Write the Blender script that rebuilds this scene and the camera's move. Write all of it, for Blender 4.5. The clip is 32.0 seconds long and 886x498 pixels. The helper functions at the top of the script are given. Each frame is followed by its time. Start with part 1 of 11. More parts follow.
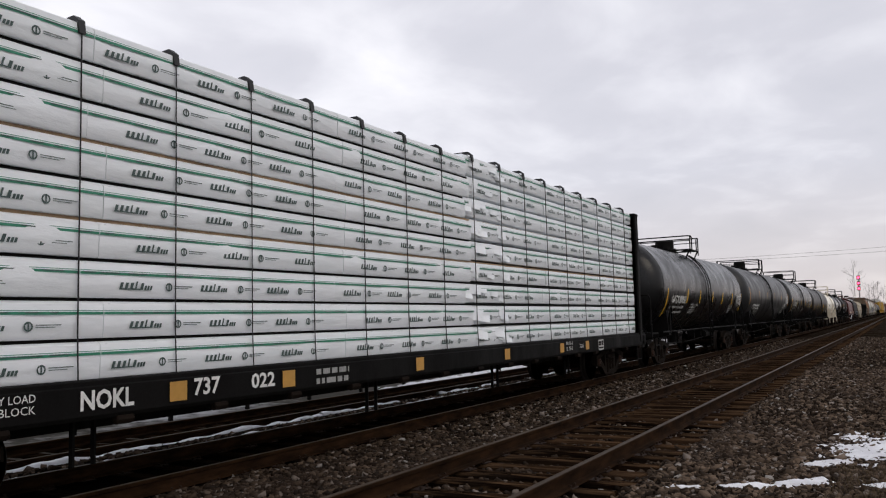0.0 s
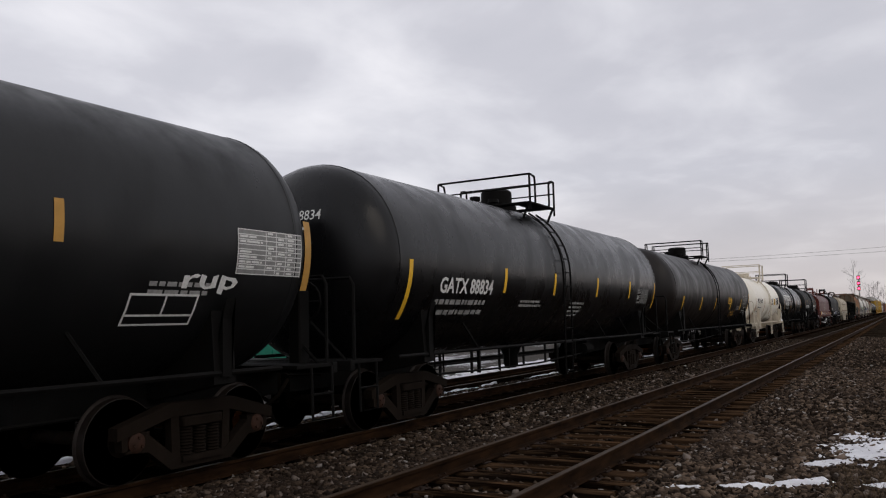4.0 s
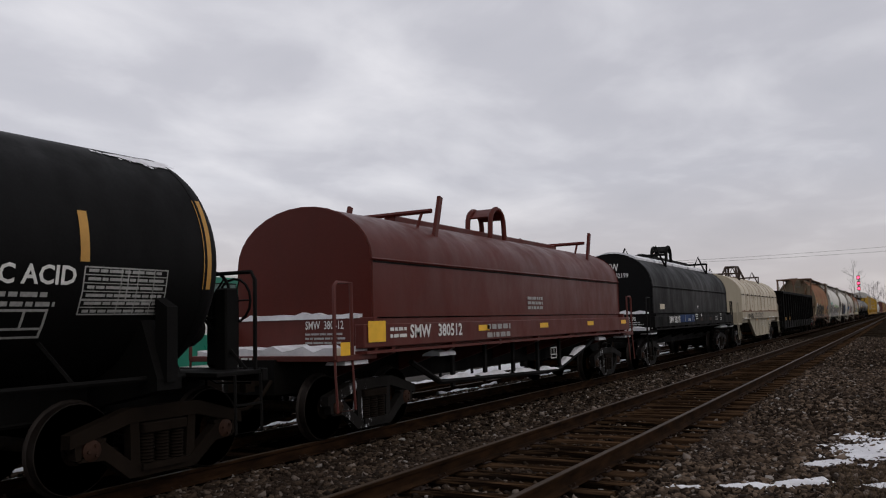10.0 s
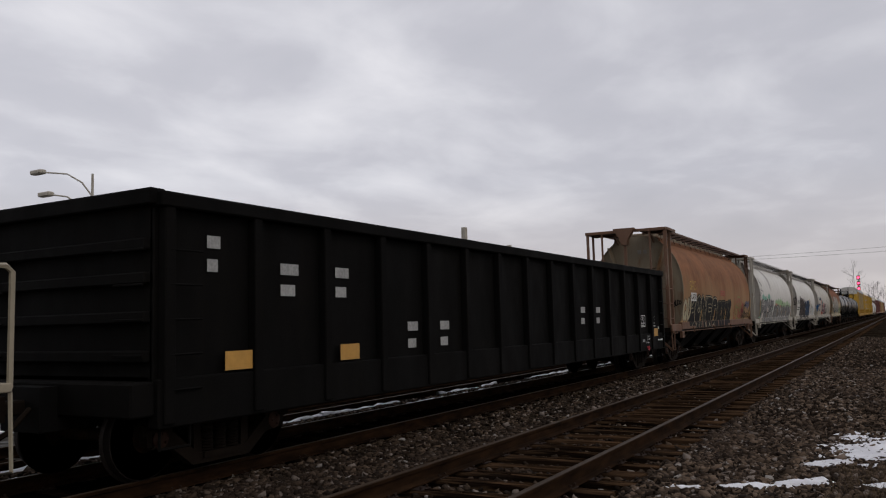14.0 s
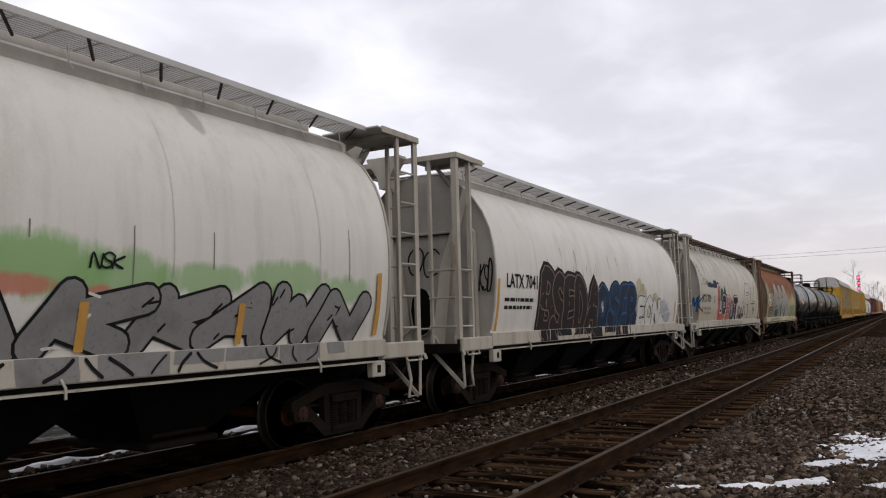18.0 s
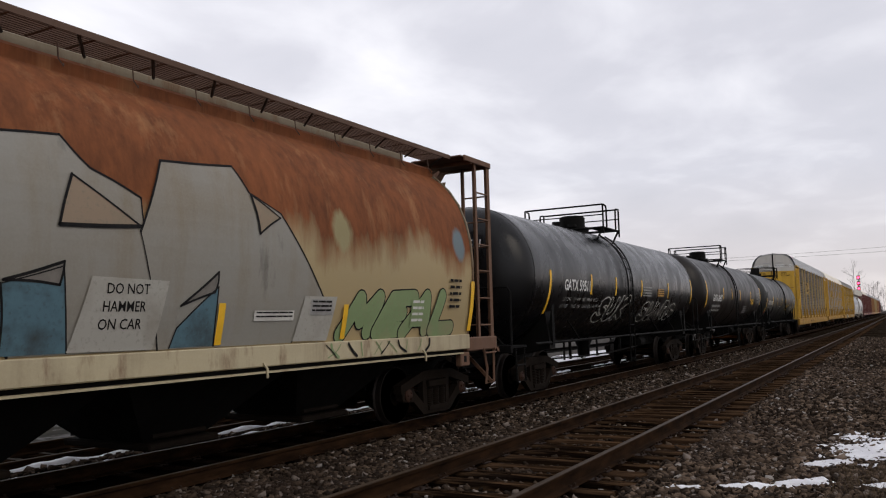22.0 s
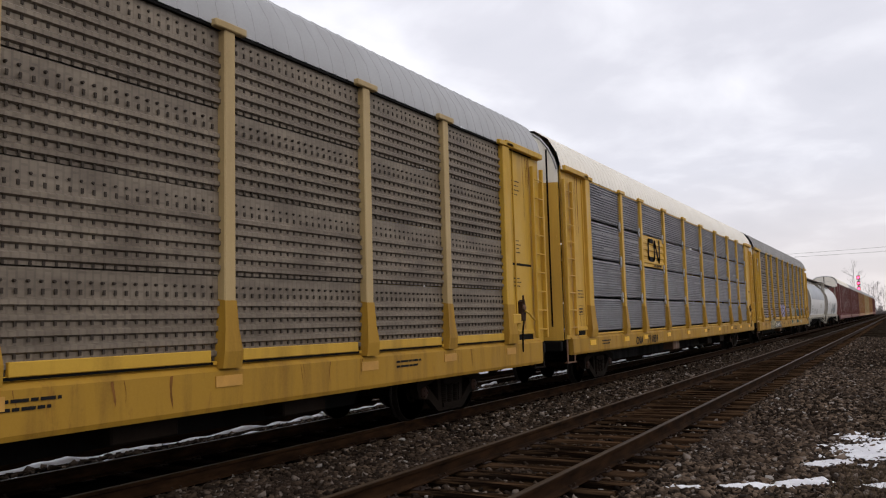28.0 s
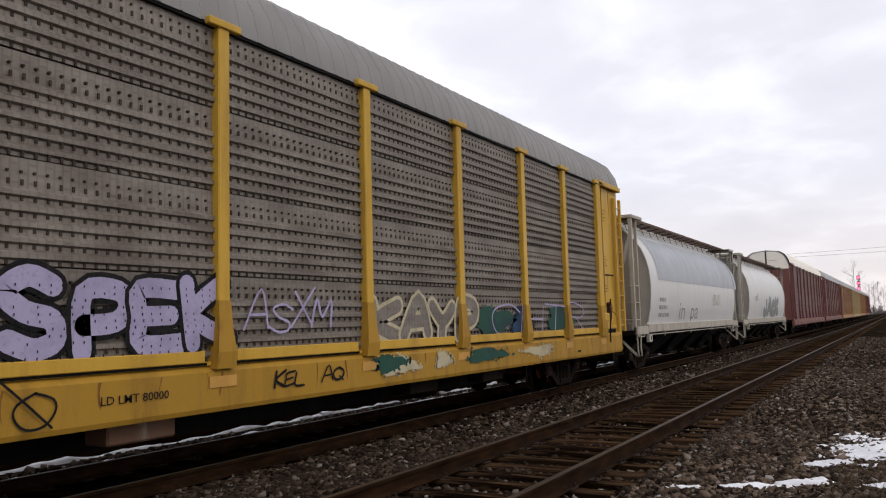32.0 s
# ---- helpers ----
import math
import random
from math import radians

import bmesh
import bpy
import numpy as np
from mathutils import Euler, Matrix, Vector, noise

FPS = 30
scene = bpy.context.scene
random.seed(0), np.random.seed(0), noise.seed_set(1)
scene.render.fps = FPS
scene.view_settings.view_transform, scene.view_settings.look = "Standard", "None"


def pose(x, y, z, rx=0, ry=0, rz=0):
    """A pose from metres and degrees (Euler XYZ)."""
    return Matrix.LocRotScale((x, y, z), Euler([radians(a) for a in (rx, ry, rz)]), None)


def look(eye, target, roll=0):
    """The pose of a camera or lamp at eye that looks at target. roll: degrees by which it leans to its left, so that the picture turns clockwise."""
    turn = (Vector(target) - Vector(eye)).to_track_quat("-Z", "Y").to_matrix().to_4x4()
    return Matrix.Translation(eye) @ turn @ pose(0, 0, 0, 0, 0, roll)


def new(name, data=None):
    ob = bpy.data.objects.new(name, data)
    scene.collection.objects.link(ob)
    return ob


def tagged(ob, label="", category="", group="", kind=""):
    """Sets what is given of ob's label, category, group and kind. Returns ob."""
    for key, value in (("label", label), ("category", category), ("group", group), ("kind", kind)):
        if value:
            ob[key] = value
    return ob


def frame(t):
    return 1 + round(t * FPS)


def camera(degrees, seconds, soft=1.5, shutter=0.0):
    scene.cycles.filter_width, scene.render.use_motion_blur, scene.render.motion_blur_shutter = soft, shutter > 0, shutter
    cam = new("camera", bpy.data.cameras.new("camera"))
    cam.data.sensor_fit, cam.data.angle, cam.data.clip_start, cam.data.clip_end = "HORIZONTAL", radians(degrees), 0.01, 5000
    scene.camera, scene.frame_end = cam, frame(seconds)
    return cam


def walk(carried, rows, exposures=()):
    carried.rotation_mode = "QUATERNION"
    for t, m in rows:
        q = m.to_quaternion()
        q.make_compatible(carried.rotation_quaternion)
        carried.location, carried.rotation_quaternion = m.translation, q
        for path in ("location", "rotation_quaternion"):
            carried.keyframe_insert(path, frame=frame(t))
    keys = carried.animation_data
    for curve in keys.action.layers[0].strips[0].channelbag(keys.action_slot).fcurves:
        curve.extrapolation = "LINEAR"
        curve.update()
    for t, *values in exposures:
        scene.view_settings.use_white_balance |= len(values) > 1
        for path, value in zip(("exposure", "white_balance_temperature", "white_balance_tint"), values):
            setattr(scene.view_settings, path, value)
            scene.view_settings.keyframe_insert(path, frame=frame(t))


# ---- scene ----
# ---------------------------------------------------------------- camera
SECONDS = 32.0
EYE = (0.0, 0.0, 1.62)
cam = camera(58.0, SECONDS, soft=1.15)
VIEW = pose(*EYE, 95.222, 1.5, 29.708)
walk(cam, [(0.0, VIEW), (SECONDS, VIEW)],
     exposures=[(0, 0.16), (1, 0.03), (2, -0.08), (4, -0.08), (7, -0.16), (8, -0.25), (13, -0.25), (15.5, -0.08), (16, 0.12), (17, 0.24), (19, 0.25), (23, 0.14), (26, 0.08), (29, 0.42), (32, 0.46)])

# the train: centre line of its track and speed
TRACK_X = -8.009
SPEED = 12.46

# ---------------------------------------------------------------- sky and sun
world = bpy.data.worlds.new("overcast_sky")
scene.world = world
world.use_nodes = True
W = world.node_tree
W.nodes.clear()


def wnode(kind, **inputs):
    n = W.nodes.new(kind)
    for k, v in inputs.items():
        n.inputs[k].default_value = v
    return n


wl = W.links.new
w_out = wnode("ShaderNodeOutputWorld")
w_bg = wnode("ShaderNodeBackground", Strength=1.0)
w_co = wnode("ShaderNodeTexCoord")
w_sky = wnode("ShaderNodeTexSky")
w_sky.sky_type = "NISHITA"
w_sky.sun_disc = False
w_sky.sun_elevation = radians(24)
w_sky.sun_rotation = radians(70)
w_sep = wnode("ShaderNodeSeparateXYZ")
wl(w_co.outputs["Generated"], w_sep.inputs[0])
# clouds lie on a flat layer: direction divided by its height
w_up = wnode("ShaderNodeMath")
w_up.operation = "MAXIMUM"
w_up.inputs[1].default_value = 0.0
wl(w_sep.outputs[2], w_up.inputs[0])
w_add = wnode("ShaderNodeMath")
w_add.inputs[1].default_value = 0.16
wl(w_up.outputs[0], w_add.inputs[0])
w_div = wnode("ShaderNodeVectorMath")
w_div.operation = "DIVIDE"
w_com = wnode("ShaderNodeCombineXYZ")
for i in range(3):
    wl(w_add.outputs[0], w_com.inputs[i])
wl(w_co.outputs["Generated"], w_div.inputs[0])
wl(w_com.outputs[0], w_div.inputs[1])
w_map = wnode("ShaderNodeMapping")
w_map.inputs["Scale"].default_value = (1.0, 0.8, 0.0)
w_map.inputs["Rotation"].default_value = (0, 0, radians(38))
w_map.inputs["Location"].default_value = (0.7, 0.35, 0)
wl(w_div.outputs[0], w_map.inputs[0])
w_n1 = wnode("ShaderNodeTexNoise", Scale=2.3, Detail=9.0, Roughness=0.5, Distortion=0.25)
w_n2 = wnode("ShaderNodeTexNoise", Scale=0.6, Detail=3.0, Roughness=0.5)
for n in (w_n1, w_n2):
    wl(w_map.outputs[0], n.inputs["Vector"])
w_mix = wnode("ShaderNodeMath")
w_mix.operation = "MULTIPLY_ADD"
w_mix.inputs[1].default_value = 0.62
wl(w_n1.outputs[0], w_mix.inputs[0])
w_half = wnode("ShaderNodeMath")
w_half.operation = "MULTIPLY"
w_half.inputs[1].default_value = 0.38
wl(w_n2.outputs[0], w_half.inputs[0])
wl(w_half.outputs[0], w_mix.inputs[2])
w_ramp = wnode("ShaderNodeValToRGB")
cr = w_ramp.color_ramp
cr.elements[0].position, cr.elements[0].color = 0.27, (0.63, 0.635, 0.70, 1)
cr.elements[1].position, cr.elements[1].color = 0.72, (1.06, 1.045, 1.09, 1)
e = cr.elements.new(0.48)
e.color = (0.73, 0.725, 0.79, 1)
e = cr.elements.new(0.56)
e.color = (0.84, 0.835, 0.895, 1)
wl(w_mix.outputs[0], w_ramp.inputs[0])
# a warmer, paler band above the horizon
w_hor = wnode("ShaderNodeMapRange")
w_hor.inputs["From Min"].default_value = 0.0
w_hor.inputs["From Max"].default_value = 0.17
w_hor.inputs["To Min"].default_value = 0.75
w_hor.inputs["To Max"].default_value = 0.0
wl(w_up.outputs[0], w_hor.inputs[0])
w_pale = wnode("ShaderNodeMixRGB")
w_pale.inputs["Color2"].default_value = (0.72, 0.635, 0.615, 1)
wl(w_hor.outputs[0], w_pale.inputs["Fac"])
wl(w_ramp.outputs[0], w_pale.inputs["Color1"])
w_skys = wnode("ShaderNodeMixRGB")
w_skys.blend_type = "MULTIPLY"
w_skys.inputs["Fac"].default_value = 1.0
w_skys.inputs["Color2"].default_value = (0.1, 0.1, 0.1, 1)
wl(w_sky.outputs[0], w_skys.inputs["Color1"])
w_fin = wnode("ShaderNodeMixRGB")
w_fin.inputs["Fac"].default_value = 0.93
wl(w_skys.outputs[0], w_fin.inputs["Color1"])
wl(w_pale.outputs[0], w_fin.inputs["Color2"])
# the cloud is thinnest towards the hidden sun and thickest down the line
w_side = wnode("ShaderNodeValToRGB")
sr = w_side.color_ramp
sr.interpolation = "B_SPLINE"
sr.elements[0].position, sr.elements[0].color = 0.2, (1.0, 1.0, 1.0, 1)
sr.elements[1].position, sr.elements[1].color = 0.85, (1.12, 1.10, 1.06, 1)
e = sr.elements.new(0.49)
e.color = (0.83, 0.835, 0.85, 1)
w_half2 = wnode("ShaderNodeMath")
w_half2.operation = "MULTIPLY_ADD"
w_half2.inputs[1].default_value = 0.5
w_half2.inputs[2].default_value = 0.5
wl(w_sep.outputs[0], w_half2.inputs[0])
wl(w_half2.outputs[0], w_side.inputs[0])
w_shade = wnode("ShaderNodeMixRGB")
w_shade.blend_type = "MULTIPLY"
w_shade.inputs["Fac"].default_value = 1.0
wl(w_fin.outputs[0], w_shade.inputs["Color1"])
wl(w_side.outputs[0], w_shade.inputs["Color2"])
wl(w_shade.outputs[0], w_bg.inputs["Color"])
wl(w_bg.outputs[0], w_out.inputs[0])

sun = new("sun", bpy.data.lights.new("sun", "SUN"))
sun.data.energy = 0.5
sun.data.angle = radians(28)
sun.data.color = (1.0, 0.88, 0.74)
sun.matrix_world = look((30, -12, 26), (0, 0, 0))

# ---------------------------------------------------------------- materials


class Nodes:
    """A small builder of one Principled material in object space."""

    def __init__(self, name):
        self.m = bpy.data.materials.new(name)
        self.m.use_nodes = True
        self.t = self.m.node_tree
        self.b = self.t.nodes["Principled BSDF"]
        self.co = self.t.nodes.new("ShaderNodeTexCoord")

    def link(self, a, b):
        self.t.links.new(a, b)

    def noise(self, scale, stretch=(1, 1, 1), detail=4.0, rough=0.6, world=False):
        mp = self.t.nodes.new("ShaderNodeMapping")
        mp.inputs["Scale"].default_value = stretch
        if world:
            g = self.t.nodes.new("ShaderNodeNewGeometry")
            self.link(g.outputs["Position"], mp.inputs[0])
        else:
            self.link(self.co.outputs["Object"], mp.inputs[0])
        n = self.t.nodes.new("ShaderNodeTexNoise")
        n.inputs["Scale"].default_value = scale
        n.inputs["Detail"].default_value = detail
        n.inputs["Roughness"].default_value = rough
        self.link(mp.outputs[0], n.inputs["Vector"])
        return n.outputs[0]

    def span(self, value, a, b, lo=0.0, hi=1.0):
        n = self.t.nodes.new("ShaderNodeMapRange")
        n.inputs["From Min"].default_value, n.inputs["From Max"].default_value = a, b
        n.inputs["To Min"].default_value, n.inputs["To Max"].default_value = lo, hi
        self.link(value, n.inputs[0])
        return n.outputs[0]

    def math(self, op, a, b):
        n = self.t.nodes.new("ShaderNodeMath")
        n.operation = op
        for i, v in enumerate((a, b)):
            if isinstance(v, (int, float)):
                n.inputs[i].default_value = v
            else:
                self.link(v, n.inputs[i])
        return n.outputs[0]

    def mix(self, fac, a, b, mode="MIX"):
        n = self.t.nodes.new("ShaderNodeMixRGB")
        n.blend_type = mode
        for k, v in (("Fac", fac), ("Color1", a), ("Color2", b)):
            if isinstance(v, (int, float)):
                n.inputs[k].default_value = v
            elif isinstance(v, tuple):
                n.inputs[k].default_value = (*v[:3], 1)
            else:
                self.link(v, n.inputs[k])
        return n.outputs[0]

    def axis(self, i):
        n = self.t.nodes.new("ShaderNodeSeparateXYZ")
        self.link(self.co.outputs["Object"], n.inputs[0])
        return n.outputs[i]

    def spots(self, c, rows):
        """Soft sprayed or stained spots on a side: (along, height, half length, half height, colour, strength)."""
        y, z = self.axis(1), self.axis(2)
        wave = self.math("MULTIPLY", self.math("SUBTRACT", self.noise(4.2, (1, 1, 0.3), 6, 0.65), 0.5), 2.2)
        for s, h, rs, rh, col, most in rows:
            a = self.math("MULTIPLY", self.math("SUBTRACT", y, s), 1 / rs)
            b = self.math("MULTIPLY", self.math("SUBTRACT", z, h), 1 / rh)
            d = self.math("ADD", self.math("MULTIPLY", a, a), self.math("MULTIPLY", b, b))
            c = self.mix(self.span(self.math("ADD", d, wave), 1.3, 0.55, 0.0, most), c, col)
        return c

    def random(self):
        return self.t.nodes.new("ShaderNodeObjectInfo").outputs["Random"]

    def island(self):
        return self.t.nodes.new("ShaderNodeNewGeometry").outputs["Random Per Island"]

    def bump(self, height, strength=0.3, dist=0.01):
        n = self.t.nodes.new("ShaderNodeBump")
        n.inputs["Strength"].default_value = strength
        n.inputs["Distance"].default_value = dist
        self.link(height, n.inputs["Height"])
        self.link(n.outputs[0], self.b.inputs["Normal"])

    def end(self, colour, rough=0.6, metal=0.0, spec=0.5):
        for k, v in (("Base Color", colour), ("Roughness", rough), ("Metallic", metal), ("Specular IOR Level", spec)):
            if isinstance(v, tuple):
                self.b.inputs[k].default_value = (*v[:3], 1)
            elif isinstance(v, (int, float)):
                self.b.inputs[k].default_value = v
            else:
                self.link(v, self.b.inputs[k])
        return self.m


def paint(name, col, dirt=(0.05, 0.045, 0.04), amount=0.45, rough=0.45, streak=0.5, rust=None, rust_at=(0.62, 0.72),
          spec=0.5, bump=0.12, spots=()):
    """Weathered paint: cloudy grime, streaks that run down, fine specks, and rust spots where asked."""
    n = Nodes(name)
    cloud = n.span(n.noise(0.9, (1, 0.6, 1), 6), 0.38, 0.72)
    runs = n.span(n.noise(3.2, (1, 1, 0.12), 5), 0.48, 0.78)
    fine = n.noise(38, (1, 1, 1), 3)
    grime = n.math("MULTIPLY", n.math("ADD", n.math("MULTIPLY", cloud, 1 - streak), n.math("MULTIPLY", runs, streak)), amount)
    c = n.mix(grime, col, dirt)
    c = n.mix(n.span(fine, 0.35, 0.75, 0.0, 0.22), c, tuple(min(1, v * 1.25 + 0.01) for v in col))
    if rust:
        spot = n.span(n.noise(2.6, (1, 1, 0.28), 8, 0.7), *rust_at)
        c = n.mix(spot, c, rust)
    if spots:
        c = n.spots(c, spots)
    n.bump(n.noise(6, (1, 1, 1), 5), bump, 0.02)
    r = n.span(n.noise(2.0, (1, 1, 0.4), 5), 0.3, 0.75, max(0.08, rough - 0.12), min(1, rough + 0.2))
    return n.end(c, r, 0.0, spec)


def plain(name, col, rough=0.6, metal=0.0, vary=0.25, scale=12.0, spec=0.4):
    n = Nodes(name)
    a = n.noise(scale, (1, 1, 1), 4)
    b = n.noise(scale * 0.12, (1, 1, 1), 3)
    m = n.math("ADD", n.math("MULTIPLY", a, 0.6), n.math("MULTIPLY", b, 0.4))
    c = n.mix(n.span(m, 0.32, 0.68), tuple(v * (1 - vary) for v in col), tuple(min(1, v * (1 + vary)) for v in col))
    n.bump(a, 0.15, 0.004)
    return n.end(c, n.span(b, 0.3, 0.7, max(0.05, rough - 0.1), min(1, rough + 0.12)), metal, spec)


M_TANK_BLACK = paint("tank_paint_black", (0.0022, 0.0022, 0.0026), (0.008, 0.0077, 0.0075), 0.3, 0.27, 0.3, spec=0.27, bump=0.010)
M_TANK_MATT = paint("tank_paint_matt_black", (0.0020, 0.0020, 0.0021), (0.0045, 0.0043, 0.0042), 0.3, 0.55, 0.5, spec=0.10)
M_TANK_GREY = paint("tank_paint_charcoal", (0.0055, 0.006, 0.0066), (0.017, 0.0162, 0.0155), 0.4, 0.38, 0.5, spec=0.30, bump=0.022)
M_TANK_BROWN = paint("tank_paint_brown_black", (0.0052, 0.0031, 0.0023), (0.017, 0.0105, 0.007), 0.45, 0.40, 0.6, spec=0.25, bump=0.022)
M_TANK_OLIVE = paint("tank_paint_grey_green", (0.008, 0.0085, 0.0078), (0.021, 0.0196, 0.0165), 0.45, 0.42, 0.55, spec=0.32, bump=0.022)
M_TANK_WHITE = paint("tank_paint_cream", (0.85, 0.81, 0.71), (0.36, 0.29, 0.20), 0.25, 0.38, 0.6, (0.22, 0.13, 0.06), (0.74, 0.86), spots=(
    (-4.45, 1.45, 0.55, 0.50, (0.20, 0.125, 0.06), 0.8), (-3.6, 1.15, 0.8, 0.35, (0.16, 0.10, 0.05), 0.85), (-1.0, 1.05, 2.6, 0.28, (0.15, 0.095, 0.05), 0.85),
    (2.2, 1.05, 2.0, 0.28, (0.15, 0.095, 0.05), 0.85), (4.1, 1.25, 0.6, 0.45, (0.18, 0.115, 0.06), 0.8), (0.2, 1.5, 0.35, 0.45, (0.35, 0.25, 0.14), 0.5), (-2.4, 1.5, 0.3, 0.3, (0.35, 0.25, 0.14), 0.45)))
M_FRAME_BLACK = paint("frame_paint_black", (0.0022, 0.002, 0.0018), (0.0075, 0.0062, 0.005), 0.5, 0.7, spec=0.10)
M_FRAME_WHITE = paint("frame_paint_cream", (0.60, 0.54, 0.43), (0.17, 0.105, 0.06), 0.7, 0.55, 0.8, (0.16, 0.07, 0.03), (0.62, 0.76), spec=0.3)
M_FRAME_RED = paint("frame_paint_red", (0.085, 0.014, 0.009), (0.03, 0.016, 0.012), 0.5, 0.55, spec=0.3)
M_FRAME_GREY = paint("frame_paint_grey", (0.37, 0.345, 0.29), (0.13, 0.092, 0.058), 0.7, 0.6, 0.75, (0.20, 0.085, 0.03), (0.58, 0.72), spec=0.3)
M_FRAME_RUST = paint("frame_rust", (0.125, 0.060, 0.031), (0.05, 0.032, 0.021), 0.5, 0.75, 0.5, (0.24, 0.20, 0.15), (0.6, 0.78))
M_IRON = paint("cast_iron", (0.0060, 0.0042, 0.0030), (0.024, 0.0158, 0.0105), 0.6, 0.8, 0.3, spec=0.05)
M_IRON_SNOW = paint("cast_iron_frosted", (0.005, 0.0042, 0.0036), (0.014, 0.010, 0.008), 0.4, 0.75, 0.2, (0.62, 0.63, 0.66), (0.60, 0.64), spec=0.15)


def wheel_material():
    """Brown steel; some wheels carry fresh orange rust."""
    n = Nodes("wheel_steel")
    a = n.noise(9.0, (1, 1, 1), 4)
    c = n.mix(n.span(a, 0.35, 0.68), (0.0045, 0.003, 0.002), (0.017, 0.0095, 0.0055))
    c = n.mix(n.math("MULTIPLY", n.math("POWER", n.random(), 4.0), n.span(a, 0.3, 0.6, 0.4, 1.0)), c, (0.17, 0.058, 0.013))
    return n.end(c, 0.8, 0.0, 0.1)


M_WHEEL = wheel_material()
M_TREAD = plain("wheel_tread", (0.020, 0.016, 0.014), 0.5, 0.4, 0.3, 12.0, 0.15)
M_CAP = plain("bearing_cap_brown", (0.026, 0.011, 0.006), 0.7, 0.0, 0.4, 12.0, 0.2)
M_YELLOW = plain("reflector_yellow", (0.78, 0.45, 0.025), 0.45, 0.0, 0.12, 6)
M_OCHRE = plain("reflector_faded", (0.45, 0.24, 0.05), 0.55, 0.0, 0.2, 6)
M_LETTER = plain("stencil_white", (0.66, 0.66, 0.64), 0.6, 0.0, 0.18, 25)
M_LETTER_DIM = plain("stencil_worn", (0.30, 0.30, 0.29), 0.65, 0.0, 0.35, 25)
M_LETTER_BLACK = plain("stencil_black", (0.011, 0.0105, 0.0105), 0.75, 0.0, 0.3, 25, spec=0.12)
M_PLATE_BLACK = plain("decal_black", (0.012, 0.012, 0.012), 0.5)
M_PLATE_GREY = plain("decal_grey", (0.22, 0.22, 0.215), 0.6, 0.0, 0.25)
M_RED = plain("signal_red_paint", (0.42, 0.02, 0.03), 0.5)
M_SNOW = None


def snow_material():
    n = Nodes("snow")
    a = n.noise(3.0, (1, 1, 1), 6, world=True)
    f = n.noise(60.0, (1, 1, 1), 3, world=True)
    c = n.mix(n.span(a, 0.35, 0.7), (0.58, 0.58, 0.61), (0.82, 0.83, 0.86))
    n.bump(n.math("ADD", a, n.math("MULTIPLY", f, 0.3)), 0.5, 0.03)
    return n.end(c, 0.75, 0.0, 0.3)


M_SNOW = snow_material()

# ---------------------------------------------------------------- mesh building


